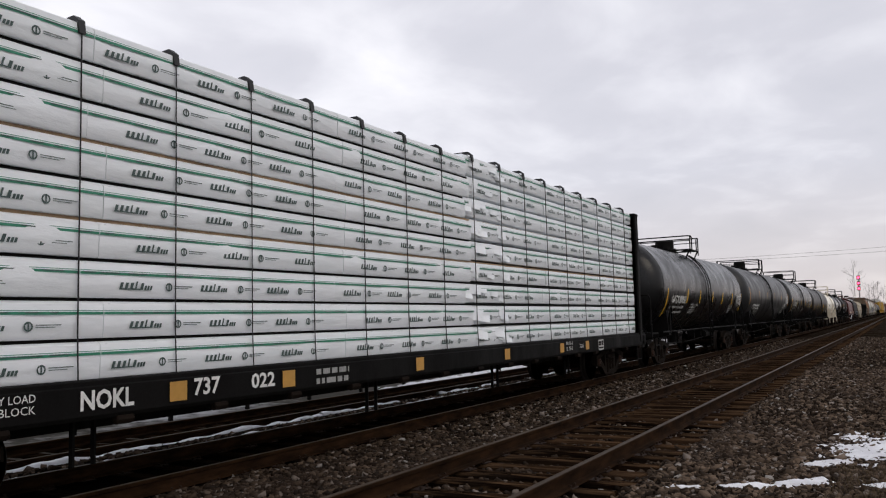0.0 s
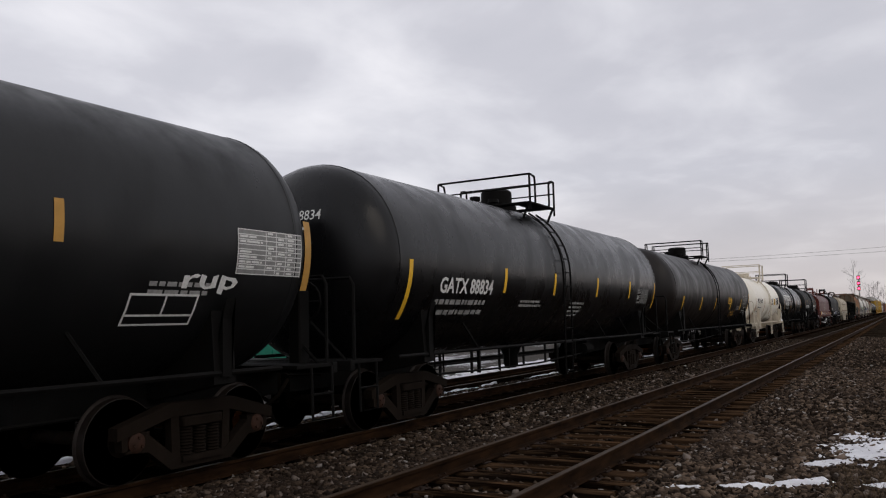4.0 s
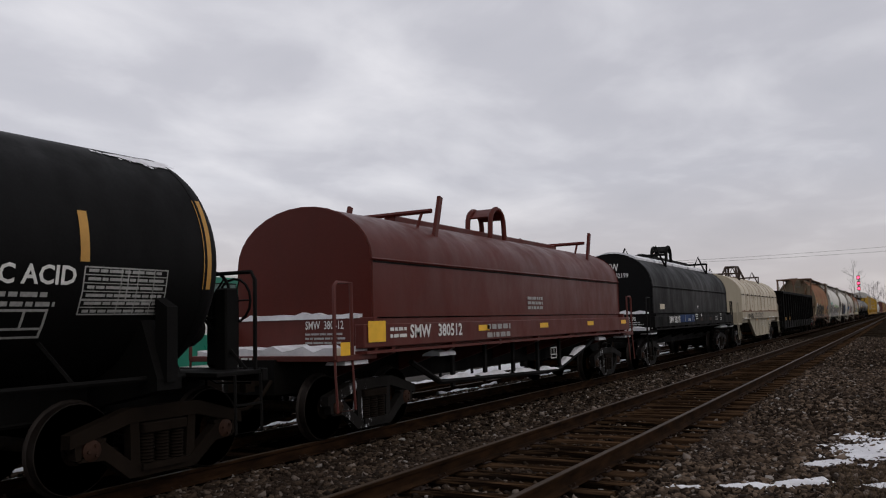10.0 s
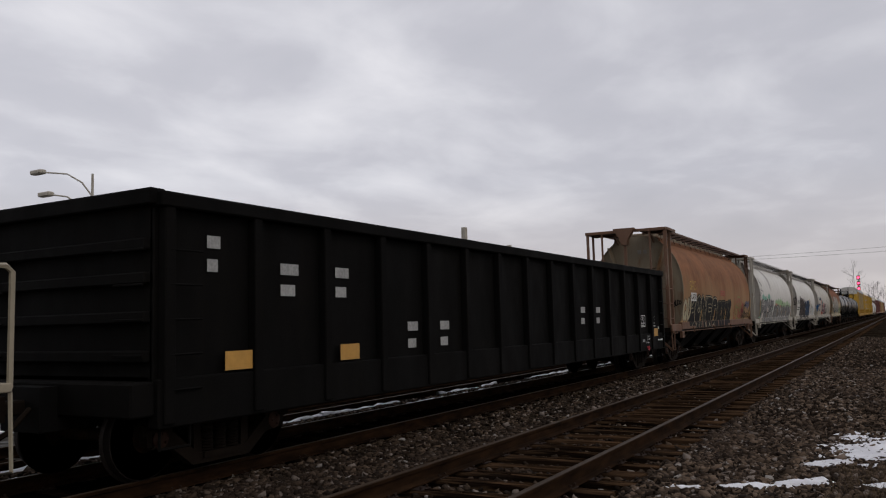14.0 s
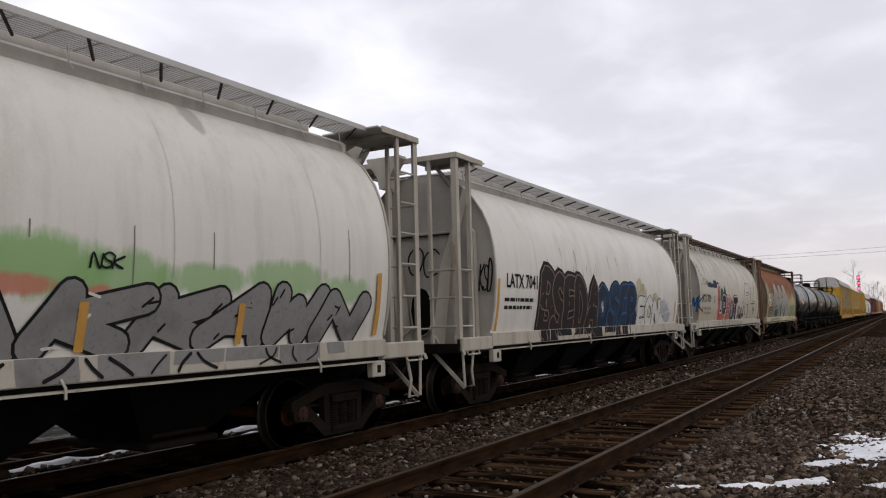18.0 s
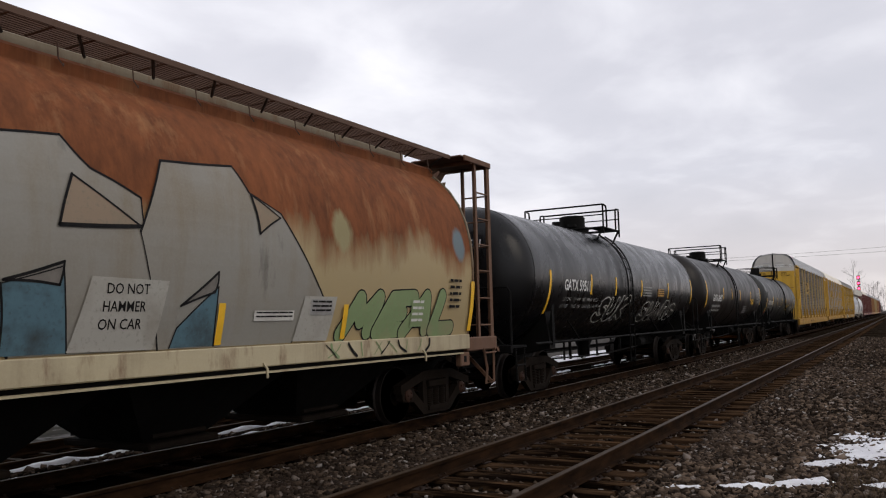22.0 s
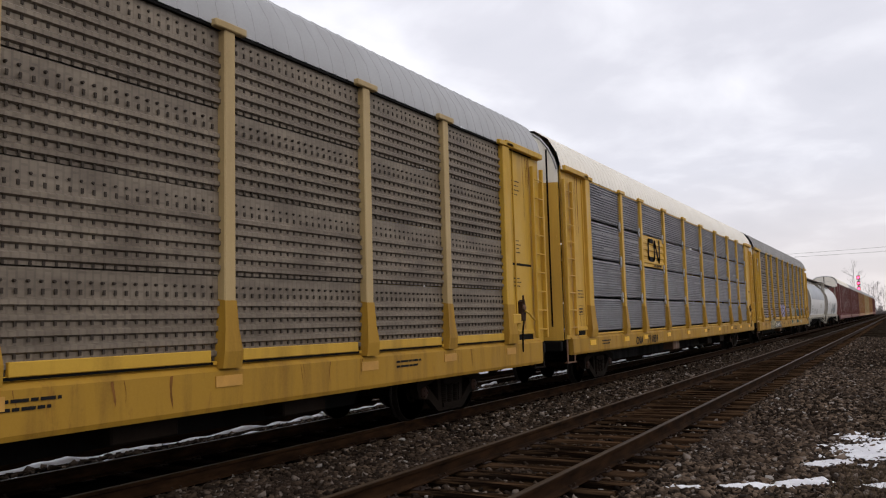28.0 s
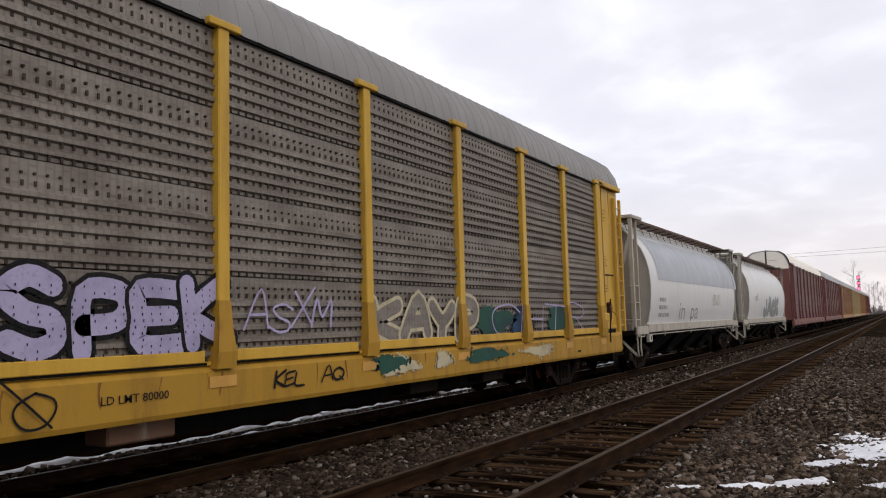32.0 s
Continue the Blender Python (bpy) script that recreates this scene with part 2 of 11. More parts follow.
class G:
    """Gathers faces for one mesh."""

    def __init__(self):
        self.v, self.f, self.k, self.slot = [], [], [], 0

    def add(self, verts, faces):
        o = len(self.v)
        self.v += verts
        self.f += [tuple(i + o for i in f) for f in faces]
        self.k += [self.slot] * len(faces)
        return self

    def box(self, x0, x1, y0, y1, z0, z1):
        v = [(x, y, z) for z in (z0, z1) for y in (y0, y1) for x in (x0, x1)]
        return self.add(v, [(0, 2, 3, 1), (4, 5, 7, 6), (0, 1, 5, 4), (2, 6, 7, 3), (0, 4, 6, 2), (1, 3, 7, 5)])

    def cham(self, x0, x1, y0, y1, z0, z1, b=0.012):
        """A box with bevelled edges."""
        v = []
        for sx, sy, sz in [(i, j, k) for k in (0, 1) for j in (0, 1) for i in (0, 1)]:
            x, y, z = (x0, x1)[sx], (y0, y1)[sy], (z0, z1)[sz]
            dx, dy, dz = b if sx == 0 else -b, b if sy == 0 else -b, b if sz == 0 else -b
            v += [(x, y + dy, z + dz), (x + dx, y, z + dz), (x + dx, y + dy, z)]
        f = [(0, 6, 18, 12), (3, 15, 21, 9), (1, 13, 16, 4), (7, 10, 22, 19), (2, 5, 11, 8), (14, 20, 23, 17)]
        f = [(12, 18, 6, 0), (9, 21, 15, 3), (4, 16, 13, 1), (19, 22, 10, 7), (8, 11, 5, 2), (17, 23, 20, 14)]
        f += [(1, 2, 5, 4), (7, 10, 11, 8), (13, 16, 17, 14), (19, 20, 23, 22),
              (0, 6, 8, 2), (3, 5, 11, 9), (12, 14, 20, 18), (15, 21, 23, 17),
              (0, 1, 13, 12), (3, 15, 16, 4), (6, 18, 19, 7), (9, 10, 22, 21)]
        f += [(3 * i, 3 * i + 1, 3 * i + 2) for i in range(8)]
        return self.add(v, f)

    def tube(self, pts, r, n=6, closed=False):
        pts = [Vector(p) for p in pts]
        rings = []
        last = None
        for i, p in enumerate(pts):
            a = pts[i - 1] if i else (pts[-1] if closed else pts[0])
            b = pts[i + 1] if i < len(pts) - 1 else (pts[0] if closed else pts[-1])
            d = (b - a).normalized()
            if last is None:
                u = d.cross(Vector((0, 0, 1)) if abs(d.z) < 0.9 else Vector((1, 0, 0))).normalized()
            else:
                u = (last - d * last.dot(d)).normalized()
            last = u
            w = d.cross(u)
            rings.append([tuple(p + u * (r * math.cos(2 * math.pi * k / n)) + w * (r * math.sin(2 * math.pi * k / n))) for k in range(n)])
        v = [q for ring in rings for q in ring]
        f = []
        m = len(rings)
        for i in range(m if closed else m - 1):
            j = (i + 1) % m
            for k in range(n):
                f.append((i * n + k, i * n + (k + 1) % n, j * n + (k + 1) % n, j * n + k))
        if not closed:
            f += [tuple(range(n))[::-1], tuple(range((m - 1) * n, m * n))]
        return self.add(v, f)

    def prism(self, prof, a, b, axis="y", ends=True):
        """A profile drawn out along one axis. Profile points: (x, z) for y, (y, z) for x, (x, y) for z."""
        place = {"y": lambda p, t: (p[0], t, p[1]), "x": lambda p, t: (t, p[0], p[1]), "z": lambda p, t: (p[0], p[1], t)}[axis]
        n = len(prof)
        v = [place(p, a) for p in prof] + [place(p, b) for p in prof]
        f = [(i, (i + 1) % n, n + (i + 1) % n, n + i) for i in range(n)]
        if ends:
            f += [tuple(range(n))[::-1], tuple(range(n, 2 * n))]
        return self.add(v, f)

    def strip(self, prof, a, b, thick=None):
        """An open profile (x, z) drawn out along y."""
        n = len(prof)
        v = [(p[0], a, p[1]) for p in prof] + [(p[0], b, p[1]) for p in prof]
        return self.add(v, [(i, i + 1, n + i + 1, n + i) for i in range(n - 1)])

    def lathe(self, prof, axis="y", at=(0, 0, 0), n=24):
        """A profile (along, radius) turned round an axis through at."""
        v, f = [], []
        for a, r in prof:
            for k in range(n):
                c, s = r * math.cos(2 * math.pi * k / n), r * math.sin(2 * math.pi * k / n)
                p = {"y": (c, a, s), "x": (a, c, s), "z": (c, s, a)}[axis]
                v.append((p[0] + at[0], p[1] + at[1], p[2] + at[2]))
        for i in range(len(prof) - 1):
            for k in range(n):
                f.append((i * n + k, i * n + (k + 1) % n, (i + 1) * n + (k + 1) % n, (i + 1) * n + k))
        f += [tuple(range(n))[::-1], tuple(range((len(prof) - 1) * n, len(prof) * n))]
        return self.add(v, f)

    def mesh(self, name, mats, smooth=None):
        me = bpy.data.meshes.new(name)
        me.from_pydata(self.v, [], self.f)
        for m in mats if isinstance(mats, (list, tuple)) else [mats]:
            me.materials.append(m)
        if any(self.k):
            me.polygons.foreach_set("material_index", self.k)
        bm = bmesh.new()
        bm.from_mesh(me)
        bmesh.ops.recalc_face_normals(bm, faces=bm.faces)
        bm.to_mesh(me)
        bm.free()
        if smooth:
            me.polygons.foreach_set("use_smooth", [True] * len(me.polygons))
            me.set_sharp_from_angle(angle=radians(smooth))
        me.update()
        return me


def put(name, me, parent=None, m=None, label=""):
    """Links a mesh as one object, under a thing where one is given."""
    ob = new(name, me)
    if parent is not None:
        ob.parent = parent
    if m is not None:
        ob.matrix_basis = m
    if label:
        ob["label"] = label
    return ob


def part(name, g, material, parent, label="", smooth=None):
    return put(name, g.mesh(name, material, smooth), parent, None, label)


def thing(name, label, category, group="", kind=""):
    return tagged(new(name), label, category, group, kind)


LETTERS = {}


def letters(text, fat=0.0):
    """Outlines of a line of lettering, 1 high in capitals, from x = 0, as vertices and faces."""
    if (text, fat) not in LETTERS:
        c = bpy.data.curves.new("lettering", "FONT")
        c.body, c.resolution_u, c.offset = text, 2, fat
        o = bpy.data.objects.new("lettering", c)
        me = bpy.data.meshes.new_from_object(o)
        k = 1 / 0.69
        LETTERS[text, fat] = ([(v.co.x * k, v.co.y * k) for v in me.vertices], [tuple(p.vertices) for p in me.polygons])
        bpy.data.meshes.remove(me)
        bpy.data.objects.remove(o)
        bpy.data.curves.remove(c)
    return LETTERS[text, fat]


def wrapped(g, surf, text, s, h, high, wide=None, fat=0.0, out=0.004, slant=0.0, wobble=0.0):
    """Adds lettering on a surface: surf(s, h, out) gives the place; s runs along, h up."""
    v, f = letters(text, fat)
    span = max(p[0] for p in v)
    kx = (wide / span) if wide else high
    def bend(x, z):
        # unsteady strokes of a sprayed line
        return x + wobble * high * math.sin(2.3 * z / high + x * 3.1), z + wobble * high * math.sin(4.1 * x / high + s)

    g.add([surf(*bend(s + p[0] * kx + p[1] * high * slant, h + p[1] * high), out) for p in v], f)
    return span * kx


def patch(g, surf, s0, s1, h0, h1, out=0.004, n=4, lean=0.0):
    """Adds a rectangle that follows a surface."""
    v = []
    for i in range(n + 1):
        h = h0 + (h1 - h0) * i / n
        d = lean * i / n
        v += [surf(s0 + d, h, out), surf(s1 + d, h, out)]
    g.add(v, [(2 * i, 2 * i + 1, 2 * i + 3, 2 * i + 2) for i in range(n)])


def bars(g, surf, s, h, widths, high, gap, out=0.004, seed=1):
    """Rows of short bars for writing too small to read."""
    rnd = random.Random(seed)
    for row, w in enumerate(widths):
        x, z = s, h - row * (high + gap)
        while x < s + w - 0.02:
            d = min(rnd.uniform(0.06, 0.22), s + w - x)
            patch(g, surf, x, x + d, z - high, z, out, 1)
            x += d + high * 0.55
    return g


def side(x0):
    """A flat side that faces the camera's side."""
    return lambda s, h, out=0.0: (x0 + out, s, h)


def front(y0):
    """A flat end that faces the way the train runs."""
    return lambda s, h, out=0.0: (s, y0 - out, h)


def round_side(radius, zc):
    """The side of a lying cylinder; heights are measured along its skin from the axis."""
    return lambda s, h, out=0.0: ((radius + out) * math.cos((h - zc) / radius), s, zc + (radius + out) * math.sin((h - zc) / radius))
# ---------------------------------------------------------------- ground
NEAR_Z = 0.11            # rail tops of the empty track
NEAR_X = (-4.513, -3.005)
FAR_X = (TRACK_X - 0.755, TRACK_X + 0.755)


def ballast_material():
    n = Nodes("ballast")
    g = n.t.nodes.new("ShaderNodeNewGeometry")
    vo = n.t.nodes.new("ShaderNodeTexVoronoi")
    vo.inputs["Scale"].default_value = 17
    n.link(g.outputs["Position"], vo.inputs["Vector"])
    cell = n.t.nodes.new("ShaderNodeSeparateXYZ")
    n.link(vo.outputs["Color"], cell.inputs[0])
    big = n.noise(0.55, (1, 0.35, 1), 6, world=True)
    c = n.mix(n.span(cell.outputs[0], 0.0, 1.0), (0.007, 0.0052, 0.0038), (0.036, 0.0272, 0.0200))
    c = n.mix(n.span(big, 0.42, 0.66), c, (0.013, 0.009, 0.006))
    # the shade under the train is painted into its bed as near black
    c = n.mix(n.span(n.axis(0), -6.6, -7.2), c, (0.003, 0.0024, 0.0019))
    n.bump(n.math("SUBTRACT", 1.0, vo.outputs["Distance"]), 0.9, 0.05)
    return n.end(c, 0.95, 0.0, 0.0)


def soil_material():
    n = Nodes("soil_and_snow")
    a = n.noise(0.11, (1, 0.45, 1), 7, world=True)
    b = n.noise(2.6, (1, 1, 1), 5, world=True)
    c = n.mix(n.span(b, 0.35, 0.7), (0.015, 0.0115, 0.008), (0.045, 0.036, 0.027))
    m = n.math("ADD", n.math("MULTIPLY", a, 0.8), n.math("MULTIPLY", b, 0.2))
    # the open land beyond the siding still holds its snow
    c = n.mix(n.math("MULTIPLY", n.span(m, 0.545, 0.60), n.span(n.axis(0), -13.6, -15.5)), c, (0.55, 0.55, 0.58))
    n.bump(b, 0.5, 0.05)
    return n.end(c, 0.85, 0.0, 0.2)


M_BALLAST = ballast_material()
M_SOIL = soil_material()


def level(x, y):
    """Height of the ground: two ballast beds and the land beside them."""
    bump = 0.025 * noise.noise((x * 1.7, y * 1.3, 0.0)) + 0.02 * noise.noise((x * 5, y * 5, 3.0))
    pts = ((-3000, -0.6), (-60, -0.45), (-16, -0.4), (-11.6, -0.40), (-10.6, -0.26), (-9.6, -0.2), (-6.5, -0.2), (-5.9, -0.22), (-5.3, -0.12),
           (-5.15, -0.10), (-4.9, -0.135), (-2.62, -0.135), (-2.3, -0.10), (-1.7, -0.12), (-0.7, -0.16), (1.2, -0.05), (6, 0.0), (60, -0.1), (3000, -0.6))
    for (a, za), (b, zb) in zip(pts, pts[1:]):
        if x <= b:
            k = (x - a) / (b - a)
            return za + (zb - za) * k + bump
    return pts[-1][1]


def build_ground():
    xs = [-3000, -900, -300, -120, -60, -40, -30, -24, -20, -17, -15, -13.5]
    x = -12.5
    while x < 3.0:
        xs.append(round(x, 3))
        x += 0.22
    xs += [3.4, 4, 5, 7, 10, 16, 30, 60, 150, 500, 3000]
    ys = [-3000, -500, -100, -40, -20]
    y = -12.0
    while y < 220:
        ys.append(round(y, 3))
        y += 0.25 + max(0, y) * 0.035
    ys += [260, 330, 450, 700, 1200, 2000, 3500]
    v = [(a, b, level(a, b)) for b in ys for a in xs]
    n = len(xs)
    f, k = [], []
    for j in range(len(ys) - 1):
        for i in range(n - 1):
            f.append((j * n + i, j * n + i + 1, (j + 1) * n + i + 1, (j + 1) * n + i))
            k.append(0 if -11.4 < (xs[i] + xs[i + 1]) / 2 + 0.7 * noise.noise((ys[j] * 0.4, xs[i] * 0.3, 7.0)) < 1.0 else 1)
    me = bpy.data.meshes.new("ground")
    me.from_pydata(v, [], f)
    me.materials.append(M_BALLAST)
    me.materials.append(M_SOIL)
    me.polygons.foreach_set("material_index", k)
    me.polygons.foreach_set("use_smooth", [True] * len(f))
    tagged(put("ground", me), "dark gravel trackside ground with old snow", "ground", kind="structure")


build_ground()


def stones():
    """Loose ballast stones round the two tracks, one sheet of small angular rocks."""
    rng = np.random.default_rng(7)
    cells = []
    for x0, x1, y0, y1, count in ((-7.1, -5.0, 3.5, 12, 9000), (-7.1, -5.0, 12, 26, 8000), (-7.0, -5.0, 26, 60, 6000),
                                  (-4.4, -3.1, 5, 14, 1100), (-4.4, -3.1, 14, 40, 1100),
                                  (-2.55, 0.6, 5.5, 13, 12000), (-2.95, -2.55, 5.5, 14, 500), (-5.0, -4.6, 5.0, 14, 500), (-2.55, 0.8, 13, 28, 10000), (-2.55, 1.0, 28, 60, 6000),
                                  (-10.35, -9.95, 5, 26, 1100), (-9.42, -8.9, 5, 26, 1400), (-7.1, -5.0, -10, 3.5, 7000), (-2.55, 0.8, -8, 5.5, 7000), (-4.4, -3.1, -8, 5, 1500)):
        cells.append(np.column_stack([rng.uniform(x0, x1, count), rng.uniform(y0, y1, count)]))
    p = np.concatenate(cells)
    n = len(p)
    z = np.array([level(a, b) for a, b in p])
    size = rng.uniform(0.018, 0.042, n) * (1 + (rng.random(n) > 0.96) * 0.5)
    base = np.array([(-1, -1, -.7), (1, -1, -.6), (1, 1, -.7), (-1, 1, -.6), (-.7, -.8, .7), (.8, -.6, .5), (.6, .8, .8), (-.8, .6, .6)])
    quads = np.array([(0, 3, 2, 1), (4, 5, 6, 7), (0, 1, 5, 4), (1, 2, 6, 5), (2, 3, 7, 6), (3, 0, 4, 7)])
    v = np.repeat(base[None], n, 0) * rng.uniform(0.6, 1.25, (n, 8, 3)) * size[:, None, None]
    v[:, :, 2] *= 0.8
    a = rng.uniform(0, 6.283, n)
    t = rng.uniform(-0.6, 0.6, n)
    c, s = np.cos(a)[:, None], np.sin(a)[:, None]
    x, y = v[:, :, 0] * c - v[:, :, 1] * s, v[:, :, 0] * s + v[:, :, 1] * c
    zz = v[:, :, 2] + x * np.tan(t)[:, None]
    v = np.stack([x + p[:, 0:1], y + p[:, 1:2], zz + z[:, None] + size[:, None] * 0.35], 2).reshape(-1, 3)
    f = (quads[None] + (np.arange(n) * 8)[:, None, None]).reshape(-1)
    me = bpy.data.meshes.new("ballast_stones")
    me.vertices.add(len(v))
    me.vertices.foreach_set("co", v.ravel())
    me.loops.add(len(f))
    me.loops.foreach_set("vertex_index", f)
    me.polygons.add(n * 6)
    me.polygons.foreach_set("loop_start", np.arange(n * 6) * 4)
    me.update(calc_edges=True)
    m = Nodes("ballast_stone")
    i = m.island()
    spread = m.math("POWER", m.span(i, 0.0, 0.93), 2.2)
    # the gravel of the walkway beside the line is paler than the ballast between the tracks
    col = m.mix(m.span(m.axis(0), -2.9, -2.2), m.mix(spread, (0.0085, 0.0057, 0.0038), (0.106, 0.075, 0.052)), m.mix(spread, (0.0135, 0.0092, 0.0064), (0.158, 0.113, 0.080)))
    col = m.mix(m.span(i, 0.93, 0.94), col, (0.21, 0.175, 0.15))
    col = m.mix(m.span(i, 0.985, 0.99), col, (0.30, 0.28, 0.26))
    col = m.mix(m.math("MULTIPLY", m.span(m.noise(0.5, (1, 0.4, 1), 4, world=True), 0.45, 0.65), 0.6), col, (0.034, 0.0235, 0.0175))
    me.materials.append(m.end(col, 0.9, 0.0, 0.05))
    tagged(put("ballast_stones", me), "loose grey crushed ballast stones beside the rails", "gravel", kind="stuff")


def rail_material():
    n = Nodes("rail_steel")
    z = n.axis(2)
    rust = n.mix(n.span(n.noise(7, (1, 0.3, 1), 5), 0.35, 0.7), (0.008, 0.0042, 0.0022), (0.033, 0.0165, 0.0078))
    top = n.span(z, -0.006, -0.002)
    c = n.mix(top, rust, n.mix(n.span(n.noise(3, (3, 0.1, 1), 5), 0.35, 0.7), (0.030, 0.019, 0.012), (0.075, 0.053, 0.037)))
    return n.end(c, n.span(top, 0, 1, 0.9, 0.5), n.span(top, 0, 1, 0.0, 0.25), 0.03)


def wood_material(name="tie_timber", tone=1.0):
    n = Nodes(name)
    grain = n.noise(9, (0.12, 1.5, 1.5), 6, 0.65)
    big = n.noise(1.3, (1, 1, 1), 4, world=True)
    c = n.mix(n.span(grain, 0.45, 0.72), (0.005, 0.003, 0.002), (0.090 * tone, 0.053 * tone, 0.029 * tone))
    c = n.mix(n.math("MULTIPLY", n.math("POWER", n.random(), 2.0), 0.42), c, (0.080 * tone, 0.045 * tone, 0.024 * tone))
    c = n.mix(n.span(big, 0.45, 0.7, 0, 0.5), c, (0.020, 0.014, 0.010))
    n.bump(grain, 1.0, 0.03)
    return n.end(c, 0.95, 0.0, 0.0)


M_RAIL = rail_material()
M_TIE = wood_material(tone=1.35)
# darker copy of the timber, with the shade below the train in its colour
M_TIE_SHADED = wood_material("tie_timber_shaded", 0.3)
M_SPIKE = plain("track_fastening", (0.022, 0.013, 0.009), 0.85, 0.0, 0.4, 12.0, 0.15)

RAIL_PROFILE = [(-0.075, -0.17), (0.075, -0.17), (0.075, -0.158), (0.014, -0.135), (0.010, -0.05), (0.035, -0.038), (0.037, -0.008),
                (0.028, 0.0), (-0.028, 0.0), (-0.037, -0.008), (-0.035, -0.038), (-0.010, -0.05), (-0.014, -0.135), (-0.075, -0.158)]


def tie_mesh(seed, length=2.55, mat=None):
    rnd = random.Random(seed)
    g = G()
    g.cham(-length / 2, length / 2, -0.115, 0.115, -0.17, 0.0, 0.018)
    g.v = [(x + rnd.uniform(-0.025, 0.025), y + rnd.uniform(-0.012, 0.012), z + rnd.uniform(-0.012, 0.008)) for x, y, z in g.v]
    for _ in range(2):
        y = rnd.uniform(-0.07, 0.05)
        a = rnd.uniform(-1.2, 0.2)
        g.box(a, a + rnd.uniform(0.4, 1.0), y, y + 0.018, -0.01, rnd.uniform(0.006, 0.014))
    return g.mesh("tie", mat or M_TIE)


def build_track(name, label, rails, top, first, last, spacing, singles, timber):
    track = thing(name, label, "railway track", kind="structure")
    mid = sum(rails) / 2
    for x in rails:
        g = G().prism(RAIL_PROFILE, -60, 900, "y")
        put("rail", g.mesh("rail", M_RAIL, 40), track, pose(x, 0, top))
    shapes = [tie_mesh(s, 2.55, timber) for s in range(6)]
    plate = G()
    for x in rails:
        plate.cham(x - mid - 0.13, x - mid + 0.13, -0.09, 0.09, 0.0, 0.014, 0.004)
        for sx, sy in ((-0.1, -0.06), (0.1, 0.06), (-0.1, 0.06), (0.1, -0.06)):
            plate.lathe([(0.01, 0.014), (0.034, 0.016), (0.045, 0.011)], "z", (x - mid + sx, sy, 0), 6)
    plate_mesh = plate.mesh("tie_plate", M_SPIKE)
    rnd = random.Random(3)
    y, i = first, 0
    far = G()
    while y < last:
        m = pose(mid + rnd.uniform(-0.07, 0.07), y + rnd.uniform(-0.03, 0.03), top - 0.182 + rnd.uniform(-0.012, 0.006), 0, rnd.uniform(-0.5, 0.5), rnd.uniform(-1.6, 1.6))
        if i < singles:
            t = put("tie", shapes[i % 6], track, m)
            if i < 114:
                put("tie_plate", plate_mesh, t)
        else:
            o = m.translation
            far.box(o.x - 1.27, o.x + 1.27, o.y - 0.11, o.y + 0.11, o.z - 0.15, o.z)
        y += spacing
        i += 1
    if far.v:
        tagged(put("far_ties", far.mesh("far_ties", timber), track), kind="stuff")
    return track


build_track("track_empty", "empty railway track with rusty rails on weathered timber ties", NEAR_X, NEAR_Z, -9.48, 330, 0.52, 300, M_TIE)
build_track("track_train", "railway track under the passing train", FAR_X, 0.0, -9.5, 220, 0.55, 110, M_TIE_SHADED)


def snow_bank(name, label, outline, high, seed):
    """A thin, lumpy layer of snow over the ground within an outline given as a function of (u, v) in 0..1."""
    nu, nv = 26, 8
    v = []
    for i in range(nu + 1):
        for j in range(nv + 1):
            x, y, edge = outline(i / nu, j / nv)
            h = high * min(1, edge * 3.2) * (0.7 + 0.6 * noise.noise((x * 2.3, y * 2.3, seed)))
            v.append((x, y, level(x, y) - 0.02 + h))
    f = [(i * (nv + 1) + j, (i + 1) * (nv + 1) + j, (i + 1) * (nv + 1) + j + 1, i * (nv + 1) + j + 1) for i in range(nu) for j in range(nv)]
    me = bpy.data.meshes.new(name)
    me.from_pydata(v, [], f)
    me.materials.append(M_SNOW)
    me.polygons.foreach_set("use_smooth", [True] * len(f))
    return tagged(put(name, me), label, "snow", kind="structure")


def strip_snow(x, width, y0, y1, seed):
    def at(u, w):
        y = y0 + (y1 - y0) * u
        wob = 0.5 * noise.noise((y * 0.9, seed, 0.0)) + 0.35 * noise.noise((y * 3.1, seed, 5.0))
        half = width * (0.55 + 0.4 * wob)
        return x + 0.12 * wob + (w - 0.5) * 2 * half, y, min(w, 1 - w) * 1.3 + 0.05
    return at


y = 1.0
for k in range(14):
    d = 1.9 + 0.75 * k
    fill = 0.985 if k < 7 else 0.8
    snow_bank("snow_strip", "narrow strip of old snow along the rails", strip_snow(-9.66, 0.14 - 0.004 * k, y, y + d * fill, 1.0 + k), 0.07, 2.0 + k)
    if k < 11:
        snow_bank("snow_strip", "narrow strip of old snow along the ballast edge", strip_snow(-10.62, 0.175 - 0.007 * k, y + 0.3, y + 0.3 + d * (0.99 if k < 4 else 0.6), 21.0 + k), 0.09, 22.0 + k)
    if k < 9:
        snow_bank("snow_strip", "broken strip of snow beside the siding", strip_snow(-11.75, 0.06, y + 0.8, y + 0.8 + d * 0.45, 41.0 + k), 0.07, 42.0 + k)
    y += d


